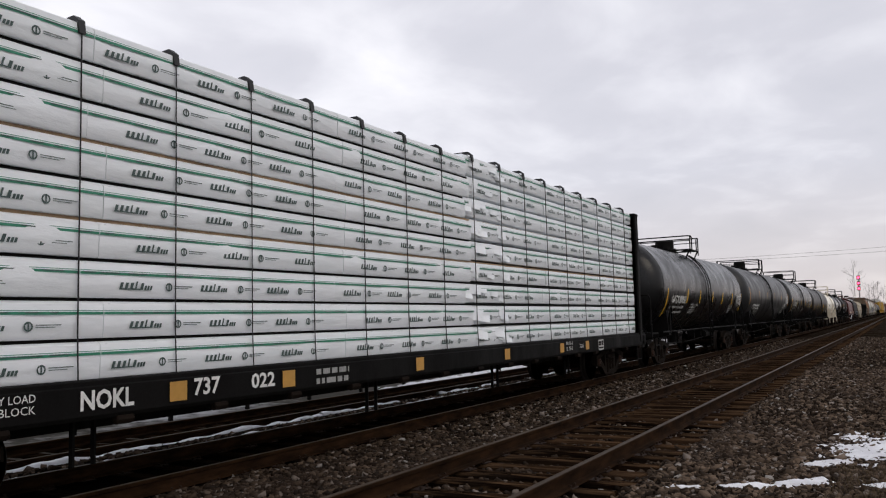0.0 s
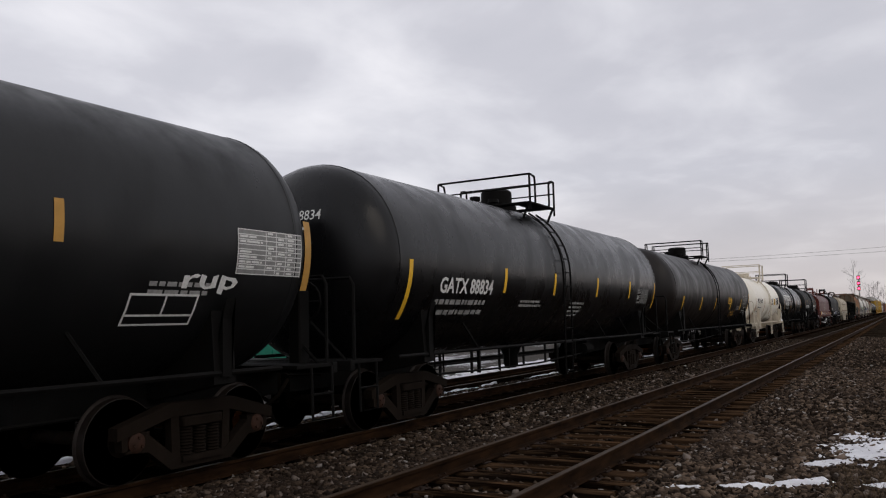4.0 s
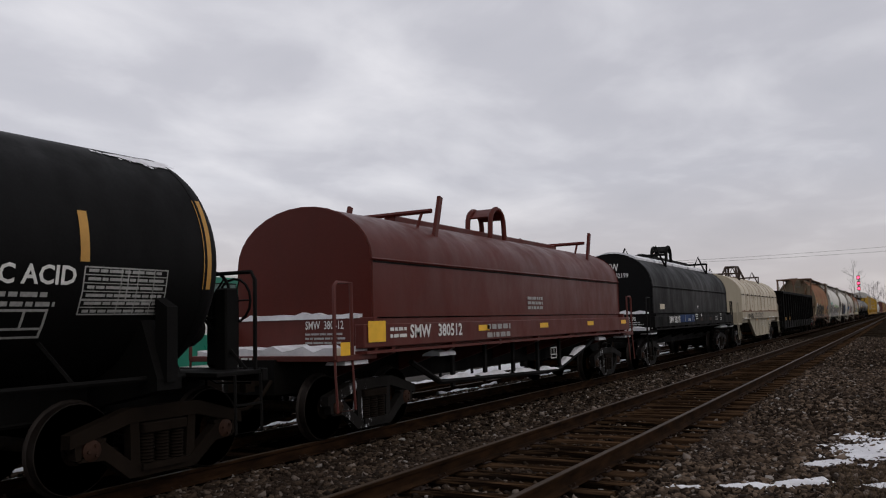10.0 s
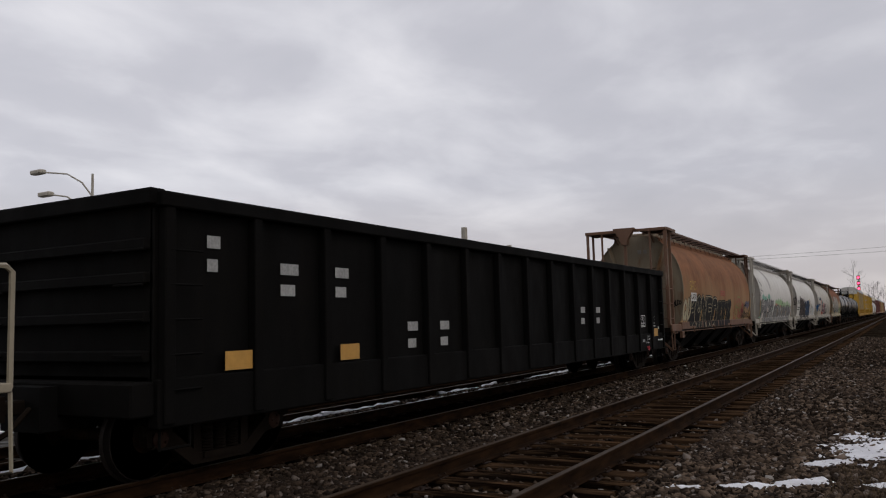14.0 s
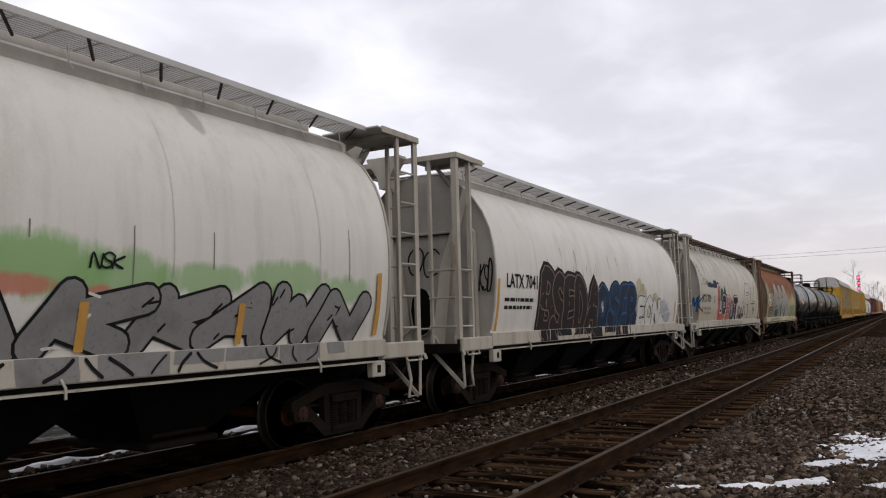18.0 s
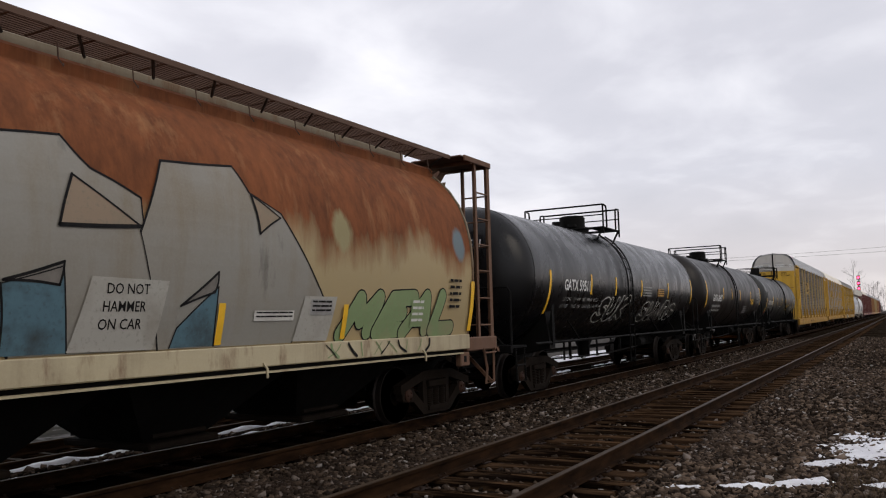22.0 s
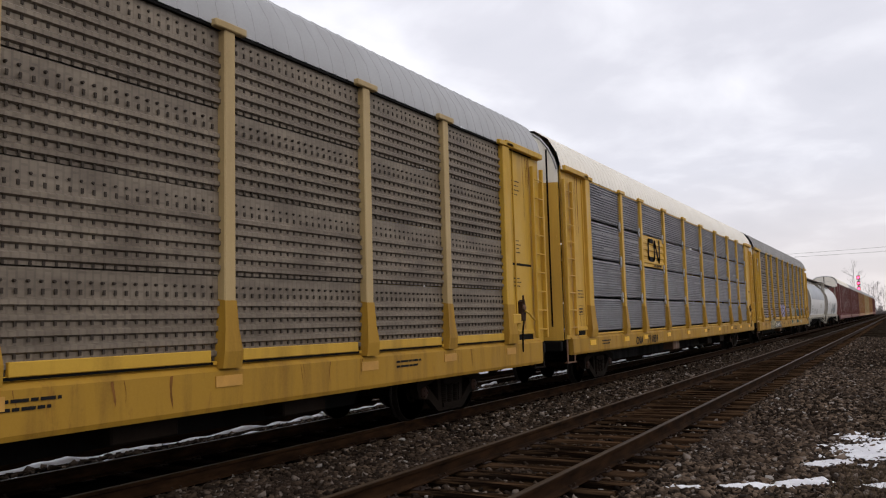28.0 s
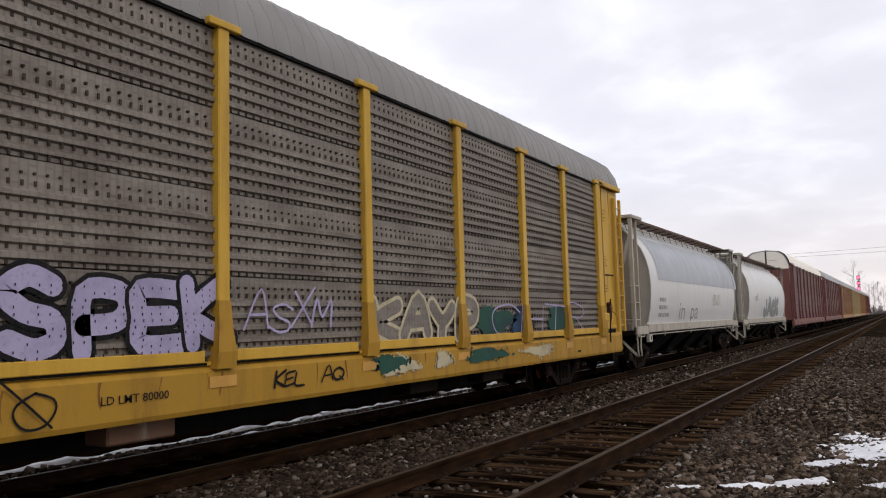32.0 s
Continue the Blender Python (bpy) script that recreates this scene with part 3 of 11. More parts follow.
def snow_patch(cx, cy, rx, ry, turn, seed, high, label, cells=84):
    """Old snow that lies ragged and thin between the stones."""
    c, sn = math.cos(turn), math.sin(turn)
    n = cells
    v, m = [], []
    for i in range(n + 1):
        for j in range(n + 1):
            a, b = (i / n * 2 - 1) * 1.35, (j / n * 2 - 1) * 1.35
            x, y = cx + a * rx * c - b * ry * sn, cy + a * rx * sn + b * ry * c
            k = 1.05 - math.hypot(a, b) + 0.55 * noise.noise((x * 2.1, y * 1.5, seed)) + 0.42 * noise.noise((x * 6.5, y * 4.5, seed + 3.0)) + 0.34 * noise.noise((x * 19, y * 13, seed))
            v.append((x, y, level(x, y) - 0.012 + high * max(-0.25, min(1.0, k * 1.6)) + 0.008 * noise.noise((x * 9, y * 9, seed))))
            m.append(k > 0)
    f = []
    for i in range(n):
        for j in range(n):
            q = (i * (n + 1) + j, (i + 1) * (n + 1) + j, (i + 1) * (n + 1) + j + 1, i * (n + 1) + j + 1)
            if sum(m[t] for t in q) > 1:
                f.append(q)
    me = bpy.data.meshes.new("snow_patch")
    me.from_pydata(v, [], f)
    me.materials.append(M_SNOW)
    me.polygons.foreach_set("use_smooth", [True] * len(f))
    bm = bmesh.new()
    bm.from_mesh(me)
    bmesh.ops.delete(bm, geom=[q for q in bm.verts if not q.link_faces], context="VERTS")
    bm.to_mesh(me)
    bm.free()
    tagged(put("snow_patch", me), label, "snow", kind="structure")


for cx, cy, rx, ry, t, s in ((0.1, 11.9, 1.15, 1.5, -0.15, 1), (-0.45, 11.2, 0.75, 0.6, 0.7, 4), (-0.80, 10.5, 0.5, 0.2, 0.9, 5), (-1.05, 9.02, 0.72, 0.2, 0.85, 9), (-1.5, 8.55, 0.5, 0.1, 0.5, 2), (-1.95, 8.32, 0.3, 0.05, 0.4, 6), (-0.3, 9.25, 0.22, 0.12, 0.5, 7), (-0.25, 30.5, 0.25, 0.3, 0, 8)):
    snow_patch(cx, cy, rx, ry, t, s, 0.062, "thin melting patch of snow on gravel")
for cx, cy, rx, ry, t, s in ((-13.6, 24.0, 0.8, 4.5, 0.03, 11), (-14.6, 33, 1.0, 6.0, 0.0, 12), (-18.0, 12, 1.6, 6.5, 0.05, 13), (-15, 46, 1.4, 8, 0, 14)):
    snow_patch(cx, cy, rx, ry, t, s, 0.10, "wide patch of snow beyond the tracks", 40)
stones()
# ---------------------------------------------------------------- running gear
CARS = []        # (thing, place along the track at the start)
WHEELS = []      # (wheelset, place along the track at the start)
WHEEL_R = 0.457


def wheelset_mesh():
    g = G()
    for s in (-1, 1):
        g.slot = 0
        g.lathe([(s * 0.60, 0.085), (s * 0.66, 0.15), (s * 0.70, 0.17), (s * 0.735, 0.34), (s * 0.71, 0.39), (s * 0.688, 0.40), (s * 0.684, 0.478)], "x", n=28)
        g.slot = 1
        g.lathe([(s * 0.684, 0.478), (s * 0.698, 0.486), (s * 0.712, 0.476), (s * 0.722, 0.459), (s * 0.815, 0.450), (s * 0.818, 0.442)], "x", n=28)
        g.slot = 0
        g.lathe([(s * 0.818, 0.442), (s * 0.815, 0.385), (s * 0.785, 0.37), (s * 0.765, 0.30), (s * 0.775, 0.18), (s * 0.83, 0.16), (s * 0.835, 0.09)], "x", n=28)
        g.slot = 2
        g.lathe([(s * 0.93, 0.10), (s * 1.07, 0.105), (s * 1.085, 0.085), (s * 1.095, 0.04)], "x", n=14)
        for k in range(3):
            a = 2.094 * k
            g.lathe([(s * 1.08, 0.02), (s * 1.108, 0.018)], "x", (0, 0.055 * math.cos(a), 0.055 * math.sin(a)), 6)
    g.slot = 0
    g.lathe([(-1.0, 0.075), (1.0, 0.075)], "x", n=12)
    return g.mesh("wheelset", [M_WHEEL, M_TREAD, M_CAP], 40)


def side_frame_mesh(mat):
    g = G()
    x0, x1 = 0.94, 1.08
    g.prism([(-1.14, 0.50), (-1.14, 0.63), (-0.78, 0.73), (-0.46, 0.82), (0.46, 0.82), (0.78, 0.73), (1.14, 0.63), (1.14, 0.50),
             (0.80, 0.58), (0.44, 0.67), (-0.44, 0.67), (-0.80, 0.58)], x0, x1, "x")
    g.prism([(-1.02, 0.36), (-0.76, 0.54), (-0.36, 0.23), (0.36, 0.23), (0.76, 0.54), (1.02, 0.36), (0.74, 0.34), (0.44, 0.11), (-0.44, 0.11), (-0.74, 0.34)], x0 + 0.012, x1 - 0.012, "x")
    for s in (-1, 1):
        g.prism([(s * 0.30, 0.16), (s * 0.42, 0.16), (s * 0.44, 0.70), (s * 0.33, 0.70)], x0 + 0.02, x1 - 0.02, "x")
        g.cham(x0 - 0.02, x1 - 0.03, s * 0.89 - 0.13, s * 0.89 + 0.13, 0.54, 0.66, 0.02)
        g.prism([(s * 0.76, 0.36), (s * 0.84, 0.36), (s * 0.84, 0.56), (s * 0.72, 0.56)], x0, x1 - 0.02, "x")
        g.prism([(s * 1.00, 0.38), (s * 1.06, 0.38), (s * 1.08, 0.56), (s * 1.00, 0.56)], x0, x1 - 0.02, "x")
    g.box(x0 + 0.02, x1 + 0.02, -0.30, 0.30, 0.17, 0.235)
    return g.mesh("side_frame", mat, 35)


def spring_mesh():
    prof = []
    for k in range(9):
        z = 0.235 + 0.034 * k
        prof += [(z, 0.072), (z + 0.013, 0.085), (z + 0.024, 0.072)]
    return G().lathe(prof, "z", (0, 0, 0), 10).mesh("spring", M_IRON, 40)


def bolster_mesh():
    g = G()
    g.prism([(-0.62, 0.52), (0.62, 0.52), (0.5, 0.72), (-0.5, 0.72)], -0.2, 0.2, "y")
    g.lathe([(0.70, 0.24), (0.82, 0.24), (0.82, 0.18)], "z", (0, 0, 0), 16)
    for sx in (-1, 1):
        g.cham(*sorted((sx * 0.6, sx * 1.10)), -0.29, 0.29, 0.54, 0.655, 0.015)
    for y in (-0.36, 0.36):
        g.box(-0.75, 0.75, y - 0.04, y + 0.04, 0.30, 0.40)
    return g.mesh("bogie", M_IRON, 40)


MESH_WHEELSET = wheelset_mesh()
MESH_FRAME = side_frame_mesh(M_IRON)
MESH_FRAME_SNOW = side_frame_mesh(M_IRON_SNOW)
MESH_SPRING = spring_mesh()
MESH_BOLSTER = bolster_mesh()


def bogie(car, s_mid, y, snowy=False):
    b = put("bogie", MESH_BOLSTER, car, pose(0, y, 0))
    for turn in (0, 180):
        put("side_frame", MESH_FRAME_SNOW if snowy else MESH_FRAME, b, pose(0, 0, 0, 0, 0, turn))
        for d in (-0.20, 0.0, 0.20):
            put("spring", MESH_SPRING, b, pose(1.02 if not turn else -1.02, d, 0))
    for w in (-0.89, 0.89):
        o = put("wheelset", MESH_WHEELSET, b, pose(0, w, WHEEL_R))
        WHEELS.append((o, s_mid + y + w, w))
    return b


def coupler_mesh():
    g = G()
    g.cham(-0.09, 0.09, -0.20, 0.6, 0.78, 0.93, 0.02)
    g.prism([(-0.16, -0.42), (-0.04, -0.46), (0.02, -0.30), (0.17, -0.34), (0.17, -0.16), (-0.16, -0.16)], 0.73, 0.99, "z")
    g.tube([(0.32, 0.0, 0.86), (0.34, -0.22, 0.66), (0.25, -0.40, 0.52), (0.12, -0.5, 0.50)], 0.028, 6)
    g.tube([(-1.1, 0.02, 0.95), (-0.5, 0.0, 0.93), (-0.18, -0.1, 1.0)], 0.016, 5)
    return g.mesh("coupler", M_IRON, 40)


MESH_COUPLER = coupler_mesh()


def couplers(car, half, places=None):
    for s, y in places or ((-1, -half), (1, half)):
        put("coupler", MESH_COUPLER, car, pose(0, y, 0, 0, 0, 0 if s < 0 else 180))


def start_car(name, label, category, s_mid, group):
    c = thing(name, label, category, group)
    c.matrix_basis = pose(TRACK_X, s_mid, 0)
    CARS.append((c, s_mid))
    return c


def lettering(car, surf, text, s, h, high, wide, mat, fat=0.0, label="", out=0.008, slant=0.0):
    if high >= 0.15 and not label and fat < 0.02:
        fat += 0.016
    if "  " not in text:
        g = G()
        wrapped(g, surf, text, s, h, high, wide, fat, out, slant, 0.07 if label else 0.0)
        return part("lettering", g, mat, car, label)
    # words set wide apart are parts of their own
    v, f = letters(text, fat)
    kx = wide / max(p[0] for p in v)
    faces = sorted(f, key=lambda q: min(v[i][0] for i in q))
    groups, reach = [], -9.0
    for q in faces:
        if min(v[i][0] for i in q) > reach + 0.55:
            groups.append([])
        groups[-1].append(q)
        reach = max(reach, max(v[i][0] for i in q))
    for word in groups:
        used = sorted({i for q in word for i in q})
        index = {i: k for k, i in enumerate(used)}
        g = G().add([surf(s + v[i][0] * kx + v[i][1] * high * slant, h + v[i][1] * high, out) for i in used], [tuple(index[i] for i in q) for q in word])
        part("lettering", g, mat, car, label)


def stencil(g, ink, base):
    """Writing too small to read, joined into one part."""
    return tagged(part("small_writing", g, ink, base), kind="stuff")


def data_panel(car, surf, s0, s1, h0, h1, back, ink, seed, rows=7):
    """A stencilled panel: a dark or pale ground and rows of bars."""
    g = G()
    if back is not None:
        patch(g, surf, s0, s1, h0, h1, 0.004)
        p = part("data_panel", g, back, car)
        base = p
    else:
        base = car
    if rows >= 7:
        # a ruled table with small print between its lines
        w, cols = 0.011, (0.0, 0.42, 0.58, 0.74, 0.90, 1.0)
        g = G()
        for k in range(rows + 1):
            z = h0 + (h1 - h0 - w) * k / rows
            patch(g, surf, s0, s1, z, z + w, 0.008, 1)
        for k in cols:
            s = s0 + (s1 - s0 - w) * k
            patch(g, surf, s, s + w, h0, h1, 0.009, 4)
        tagged(part("table_rule", g, ink, base), kind="stuff")
        rnd = random.Random(seed)
        g = G()
        for r in range(rows):
            z = h0 + (h1 - h0) * (r + 0.5) / rows
            for a, b in zip(cols, cols[1:]):
                if b - a > 0.12 and rnd.random() < 0.85:
                    s = s0 + (s1 - s0) * a + 0.03
                    bars(g, surf, s, z + 0.013, [(s1 - s0) * (b - a) * rnd.uniform(0.5, 0.9) - 0.04], 0.024, 0.02, 0.008, seed + r)
        stencil(g, ink, base)
        return
    g = G()
    step = (h1 - h0) / (rows + 0.6)
    bars(g, surf, s0 + 0.03, h1 - step * 0.3, [(s1 - s0) - 0.06] * rows, step * 0.42, step * 0.58, 0.008, seed)
    stencil(g, ink, base)


def framed_box(car, surf, s0, s1, h0, h1, ink, w=0.025):
    """A stencilled outline box with a cross line."""
    g = G()
    for a, b, c, d in ((s0, s1, h0, h0 + w), (s0, s1, h1 - w, h1), (s0, s0 + w, h0, h1), (s1 - w, s1, h0, h1),
                       (s0, s1, h0 + (h1 - h0) * 0.3, h0 + (h1 - h0) * 0.3 + w), ((s0 + s1) / 2, (s0 + s1) / 2 + w, h0 + (h1 - h0) * 0.3, h1)):
        patch(g, surf, a, b, c, d, 0.006, 2)
    part("stencil_box", g, ink, car)


# ---------------------------------------------------------------- tank cars
def tank_shell(front_y, back_y, radius):
    depth = radius * 0.5
    cap = []
    for i in range(11):
        a = math.radians(3 + 87 * i / 10)
        cap.append((depth * (1 - math.cos(a)), radius * math.sin(a)))
    mid = [(front_y + depth + 0.02, radius), (back_y - depth - 0.02, radius)]
    return [(front_y + y, r) for y, r in cap] + mid + [(back_y - y, r) for y, r in reversed(cap)]


def tank_car(s0, s1, radius, shell_mat, frame_mat, label, rings=(), walk_y=-0.7, dome=(0.36, 0.45), rail_mat=None, snowy=False, dome_shift=0.0, cut=0.0, rail_h=0.80):
    mid, half = (s0 + s1) / 2, (s1 - s0) / 2
    zc = 1.02 + radius
    top = zc + radius
    rail_mat = rail_mat or frame_mat
    car = start_car("tank_car", label, "tank car", mid, "freight cars of the train")
    part("tank", G().lathe(tank_shell(cut - half, half, radius), "y", (0, 0, zc), 64), shell_mat, car, "", 40)
    for y in rings:
        part("weld_band", G().lathe([(y - 0.07, radius), (y - 0.06, radius + 0.014), (y + 0.06, radius + 0.014), (y + 0.07, radius)], "y", (0, 0, zc), 64), shell_mat, car, "", 40)
    hd = radius * 0.5
    for s in (-1, 1):
        y = s * (half - hd - (cut if s < 0 else 0.0))
        part("weld_band", G().lathe([(y - 0.025, radius), (y - 0.018, radius + 0.007), (y + 0.018, radius + 0.007), (y + 0.025, radius)], "y", (0, 0, zc), 64), shell_mat, car, "", 40)
    # fittings on top
    p = walk_y
    d_r, d_h = dome
    q = p + dome_shift
    g = G().lathe([(top - 0.12, d_r + 0.1), (top + 0.06, d_r + 0.1), (top + 0.08, d_r), (top + d_h - 0.05, d_r), (top + d_h, d_r * 0.85), (top + d_h + 0.02, d_r * 0.3)], "z", (0, q, 0), 20)
    for k in range(8):
        a = 0.785 * k
        g.lathe([(top + 0.05, 0.03), (top + 0.13, 0.03)], "z", ((d_r + 0.055) * math.cos(a), q + (d_r + 0.055) * math.sin(a), 0), 6)
    part("dome", g, rail_mat, car, "", 40)
    for dx, dy, h in ((0.0, 0.62, 0.2), (-0.25, -0.6, 0.26), (0.22, -0.62, 0.16)):
        part("valve", G().lathe([(top - 0.08, 0.09), (top + h - 0.1, 0.09), (top + h - 0.08, 0.13), (top + h, 0.12)], "z", (dx, p + dy, 0), 10), rail_mat, car, "", 40)
    deck = top - 0.17
    w = min(1.15, radius * 0.76)
    for a, b in ((-0.70, -0.42), (0.42, 0.70)):
        g = G().cham(-w, w, p + a, p + b, deck + 0.16, deck + 0.20, 0.008)
        part("walkway_plate", g, rail_mat, car)
    for a, b in ((w - 0.42, w), (-w, -w + 0.42)):
        part("walkway_plate", G().cham(a, b, p - 0.42, p + 0.42, deck + 0.16, deck + 0.20, 0.008), rail_mat, car)
    for y in (-0.68, 0.68):
        for x in (-w + 0.03, w - 0.03):
            sx = math.copysign(math.sqrt(max(0.05, radius ** 2 - (deck - 0.3 - zc) ** 2)), x) * 0.86
            part("walkway_bracket", G().tube([(x, p + y, deck + 0.16), (sx, p + y, zc + math.sqrt(max(0.01, radius ** 2 - sx * sx)) - 0.01)], 0.03, 5), rail_mat, car)
    hr = deck + rail_h
    r = 0.024
    for y in (-0.70, 0.70):
        c = 0.14
        s = 1 if y > 0 else -1
        part("handrail", G().tube([(-w, p + y - s * 0.30, deck + 0.2), (-w, p + y - s * 0.30, hr - c), (-w, p + y - s * 0.27, hr - 0.03), (-w, p + y - s * 0.1, hr), (-w, p + y - s * 0.02, hr), (-w + 0.05, p + y, hr), (w - 0.05, p + y, hr), (w, p + y - s * 0.02, hr),
                                   (w, p + y - s * 0.1, hr), (w, p + y - s * 0.27, hr - 0.03), (w, p + y - s * 0.30, hr - c), (w, p + y - s * 0.30, deck + 0.2)], r, 6), rail_mat, car, "", 50)
        for x in (-w, w):
            part("handrail_post", G().tube([(x, p + y, deck + 0.0), (x, p + y, hr)], r, 6), rail_mat, car, "", 50)
        part("handrail_brace", G().tube([(-w, p + y, deck + 0.52), (w, p + y, deck + 0.52)], r * 0.7, 5), rail_mat, car, "", 50)
    # ladder over the side to the sill
    for lx in (1, -1):
        path = []
        a0 = math.asin(min(0.98, (deck - zc) / (radius + 0.09)))
        for i in range(9):
            a = a0 * (1 - i / 8)
            path.append((lx * (radius + 0.09) * math.cos(a), zc + (radius + 0.09) * math.sin(a)))
        path += [(lx * (radius + 0.09), zc - 0.5), (lx * (radius + 0.07), 0.42)]
        ladder = None
        for y in (p - 0.21, p + 0.21):
            o = part("ladder" if ladder is None else "stringer", G().tube([(x, y, z) for x, z in path], 0.022, 5), rail_mat, car if ladder is None else ladder, "", 50)
            ladder = ladder or o
        z = 0.5
        while z < deck - 0.1:
            for (xa, za), (xb, zb) in zip(path, path[1:]):
                if zb <= z <= za:
                    k = (z - zb) / max(1e-6, za - zb)
                    x = xb + (xa - xb) * k
                    part("rung", G().tube([(x, p - 0.21, z), (x, p + 0.21, z)], 0.014, 5), rail_mat, ladder, "", 50)
                    break
            z += 0.305
    # side sills, stub sills, platforms
    for sx in (1, -1):
        x = sx * min(1.42, radius - 0.08)
        part("side_rail", G().tube([(x, -half + 0.9, 1.12), (x, half - 0.9, 1.12)], 0.032, 6), rail_mat, car, "", 50)
        for y in (-half * 0.55, half * 0.35, half * 0.6):
            part("strut", G().tube([(x, y, 1.12), (x * 0.86, y - 0.25, zc - radius * 0.62)], 0.024, 5), rail_mat, car, "", 50)
    for s in (-1, 1):
        he = half - cut if s < 0 else half
        y0, y1 = sorted((s * (he + 0.28), s * (he - 3.6)))
        part("stub_sill", G().prism([(-0.33, 0.68), (0.33, 0.68), (0.33, 1.06), (-0.33, 1.06)], y0, y1), frame_mat, car)
        part("end_sill", G().cham(-1.40, 1.40, *sorted((s * (he + 0.26), s * (he + 0.16))), 0.98, 1.13, 0.01), frame_mat, car)
        part("end_platform", G().cham(-1.38, 1.38, *sorted((s * (he + 0.18), s * (he - 0.55))), 1.07, 1.12, 0.008), frame_mat, car)
        yb = s * (he - (1.83 if half > 7 else 1.25))
        g = G().prism([(-1.42, 1.0), (-1.42, 1.12), (-radius * 0.86, zc - radius * 0.42), (-radius * 0.5, zc - radius * 0.8), (0, 1.05), (radius * 0.5, zc - radius * 0.8), (radius * 0.86, zc - radius * 0.42), (1.42, 1.12), (1.42, 1.0), (0.5, 0.82), (-0.5, 0.82)], yb - 0.16, yb + 0.16)
        part("saddle", g, frame_mat, car)
        for sx in (1, -1):
            part("saddle_post", G().prism([(sx * 1.30, 1.08), (sx * 1.46, 1.08), (sx * 1.46, 1.85), (sx * (radius * 0.96), 1.95)], yb - 0.07, yb + 0.07), frame_mat, car)
        # end railing, grab irons and steps
        ye = s * (he + 0.1)
        zr = 2.28
        part("end_railing", G().tube([(-1.34, ye, 1.1), (-1.34, ye, zr - 0.1), (-1.28, ye, zr), (1.28, ye, zr), (1.34, ye, zr - 0.1), (1.34, ye, 1.1)], 0.026, 6), rail_mat, car, "", 50)
        for sx in (1, -1):
            part("end_brace", G().tube([(sx * 0.2, ye, 2.0), (sx * 1.2, ye, 1.12)], 0.022, 5), rail_mat, car, "", 50)
        if s > 0:
            wheel = part("brake_wheel", G().tube([(0.85 + 0.27 * math.cos(k * 0.393), ye + 0.16, 1.95 + 0.27 * math.sin(k * 0.393)) for k in range(16)], 0.017, 5, True), rail_mat, car, "", 50)
            for k in range(5):
                part("spoke", G().tube([(0.85, ye + 0.16, 1.95), (0.85 + 0.26 * math.cos(k * 1.257), ye + 0.16, 1.95 + 0.26 * math.sin(k * 1.257))], 0.011, 4), rail_mat, wheel, "", 50)
            part("brake_post", G().cham(0.75, 0.95, ye - 0.08, ye + 0.14, 1.1, 2.1, 0.02), rail_mat, car)
        for sx in (1, -1):
            g = G()
            ys = s * (he + 0.1)
            g.tube([(sx * 1.42, ys, 1.08), (sx * 1.44, ys, 0.42), (sx * 1.44, ys - s * 0.42, 0.42), (sx * 1.42, ys - s * 0.42, 1.08)], 0.02, 5)
            g.tube([(sx * 1.44, ys, 0.74), (sx * 1.44, ys - s * 0.42, 0.74)], 0.016, 5)
            part("step", g, rail_mat, car, "", 50)
    # pipes below
    part("outlet", G().lathe([(0.52, 0.12), (0.6, 0.17), (0.8, 0.17), (1.1, 0.30)], "z", (0, p + 0.5, 0), 14), frame_mat, car, "", 40)
    part("brake_cylinder", G().lathe([(half - 4.6, 0.02), (half - 4.58, 0.14), (half - 4.05, 0.14), (half - 4.0, 0.06)], "y", (0.55, 0, 0.82), 14), frame_mat, car, "", 40)
    part("brake_pipe", G().tube([(0.5, -half + 1, 0.72), (0.52, -2.0, 0.62), (0.5, 0.5, 0.60), (0.55, half - 4.0, 0.72), (0.5, half - 1, 0.74)], 0.022, 5), frame_mat, car, "", 50)
    part("brake_pipe", G().tube([(-0.45, -half + 2, 0.78), (-0.45, half - 2, 0.78)], 0.03, 5), frame_mat, car, "", 50)
    for y in (-2.6, -1.2, 1.6, 2.9):
        if abs(y) < half - 3:
            part("pipe_hanger", G().box(0.47, 0.53, y - 0.03, y + 0.03, 0.58, 1.15), frame_mat, car)
    couplers(car, 0.0, ((-1, cut - half - 0.32), (1, half + 0.32)))
    back = 1.83 if half > 7 else 1.0
    bogie(car, mid, cut - half + back, snowy)
    bogie(car, mid, half - back, snowy)
    return car, round_side(radius, zc), half


def reflectors(car, surf, rows, mat=M_YELLOW):
    """Upright reflector strips: place, lower and upper height, width."""
    for s, h0, h1, w in rows:
        g = G()
        patch(g, surf, s - w / 2, s + w / 2, h0, h1, 0.005, 8)
        part("reflector_strip", g, mat, car)


def head_lettering(car, half, radius, text, mat):
    """Number and two lines on the domed end that leads."""
    zc = 1.02 + radius
    depth = radius * 0.5

    def surf(s, h, out=0.0):
        q = min(0.98, (s * s + (h - zc) ** 2) / radius ** 2)
        return (s, -half + depth * (1 - math.sqrt(1 - q)) - out - 0.004, h)
    g = G()
    wrapped(g, surf, text, -0.45, zc + 0.60, 0.15, 1.05, 0.004)
    part("lettering", g, mat, car)
    g = G()
    bars(g, surf, -0.2, zc + 0.49, [0.6, 0.5, 0.35], 0.045, 0.05, 0.006, 5)
    stencil(g, mat, car)
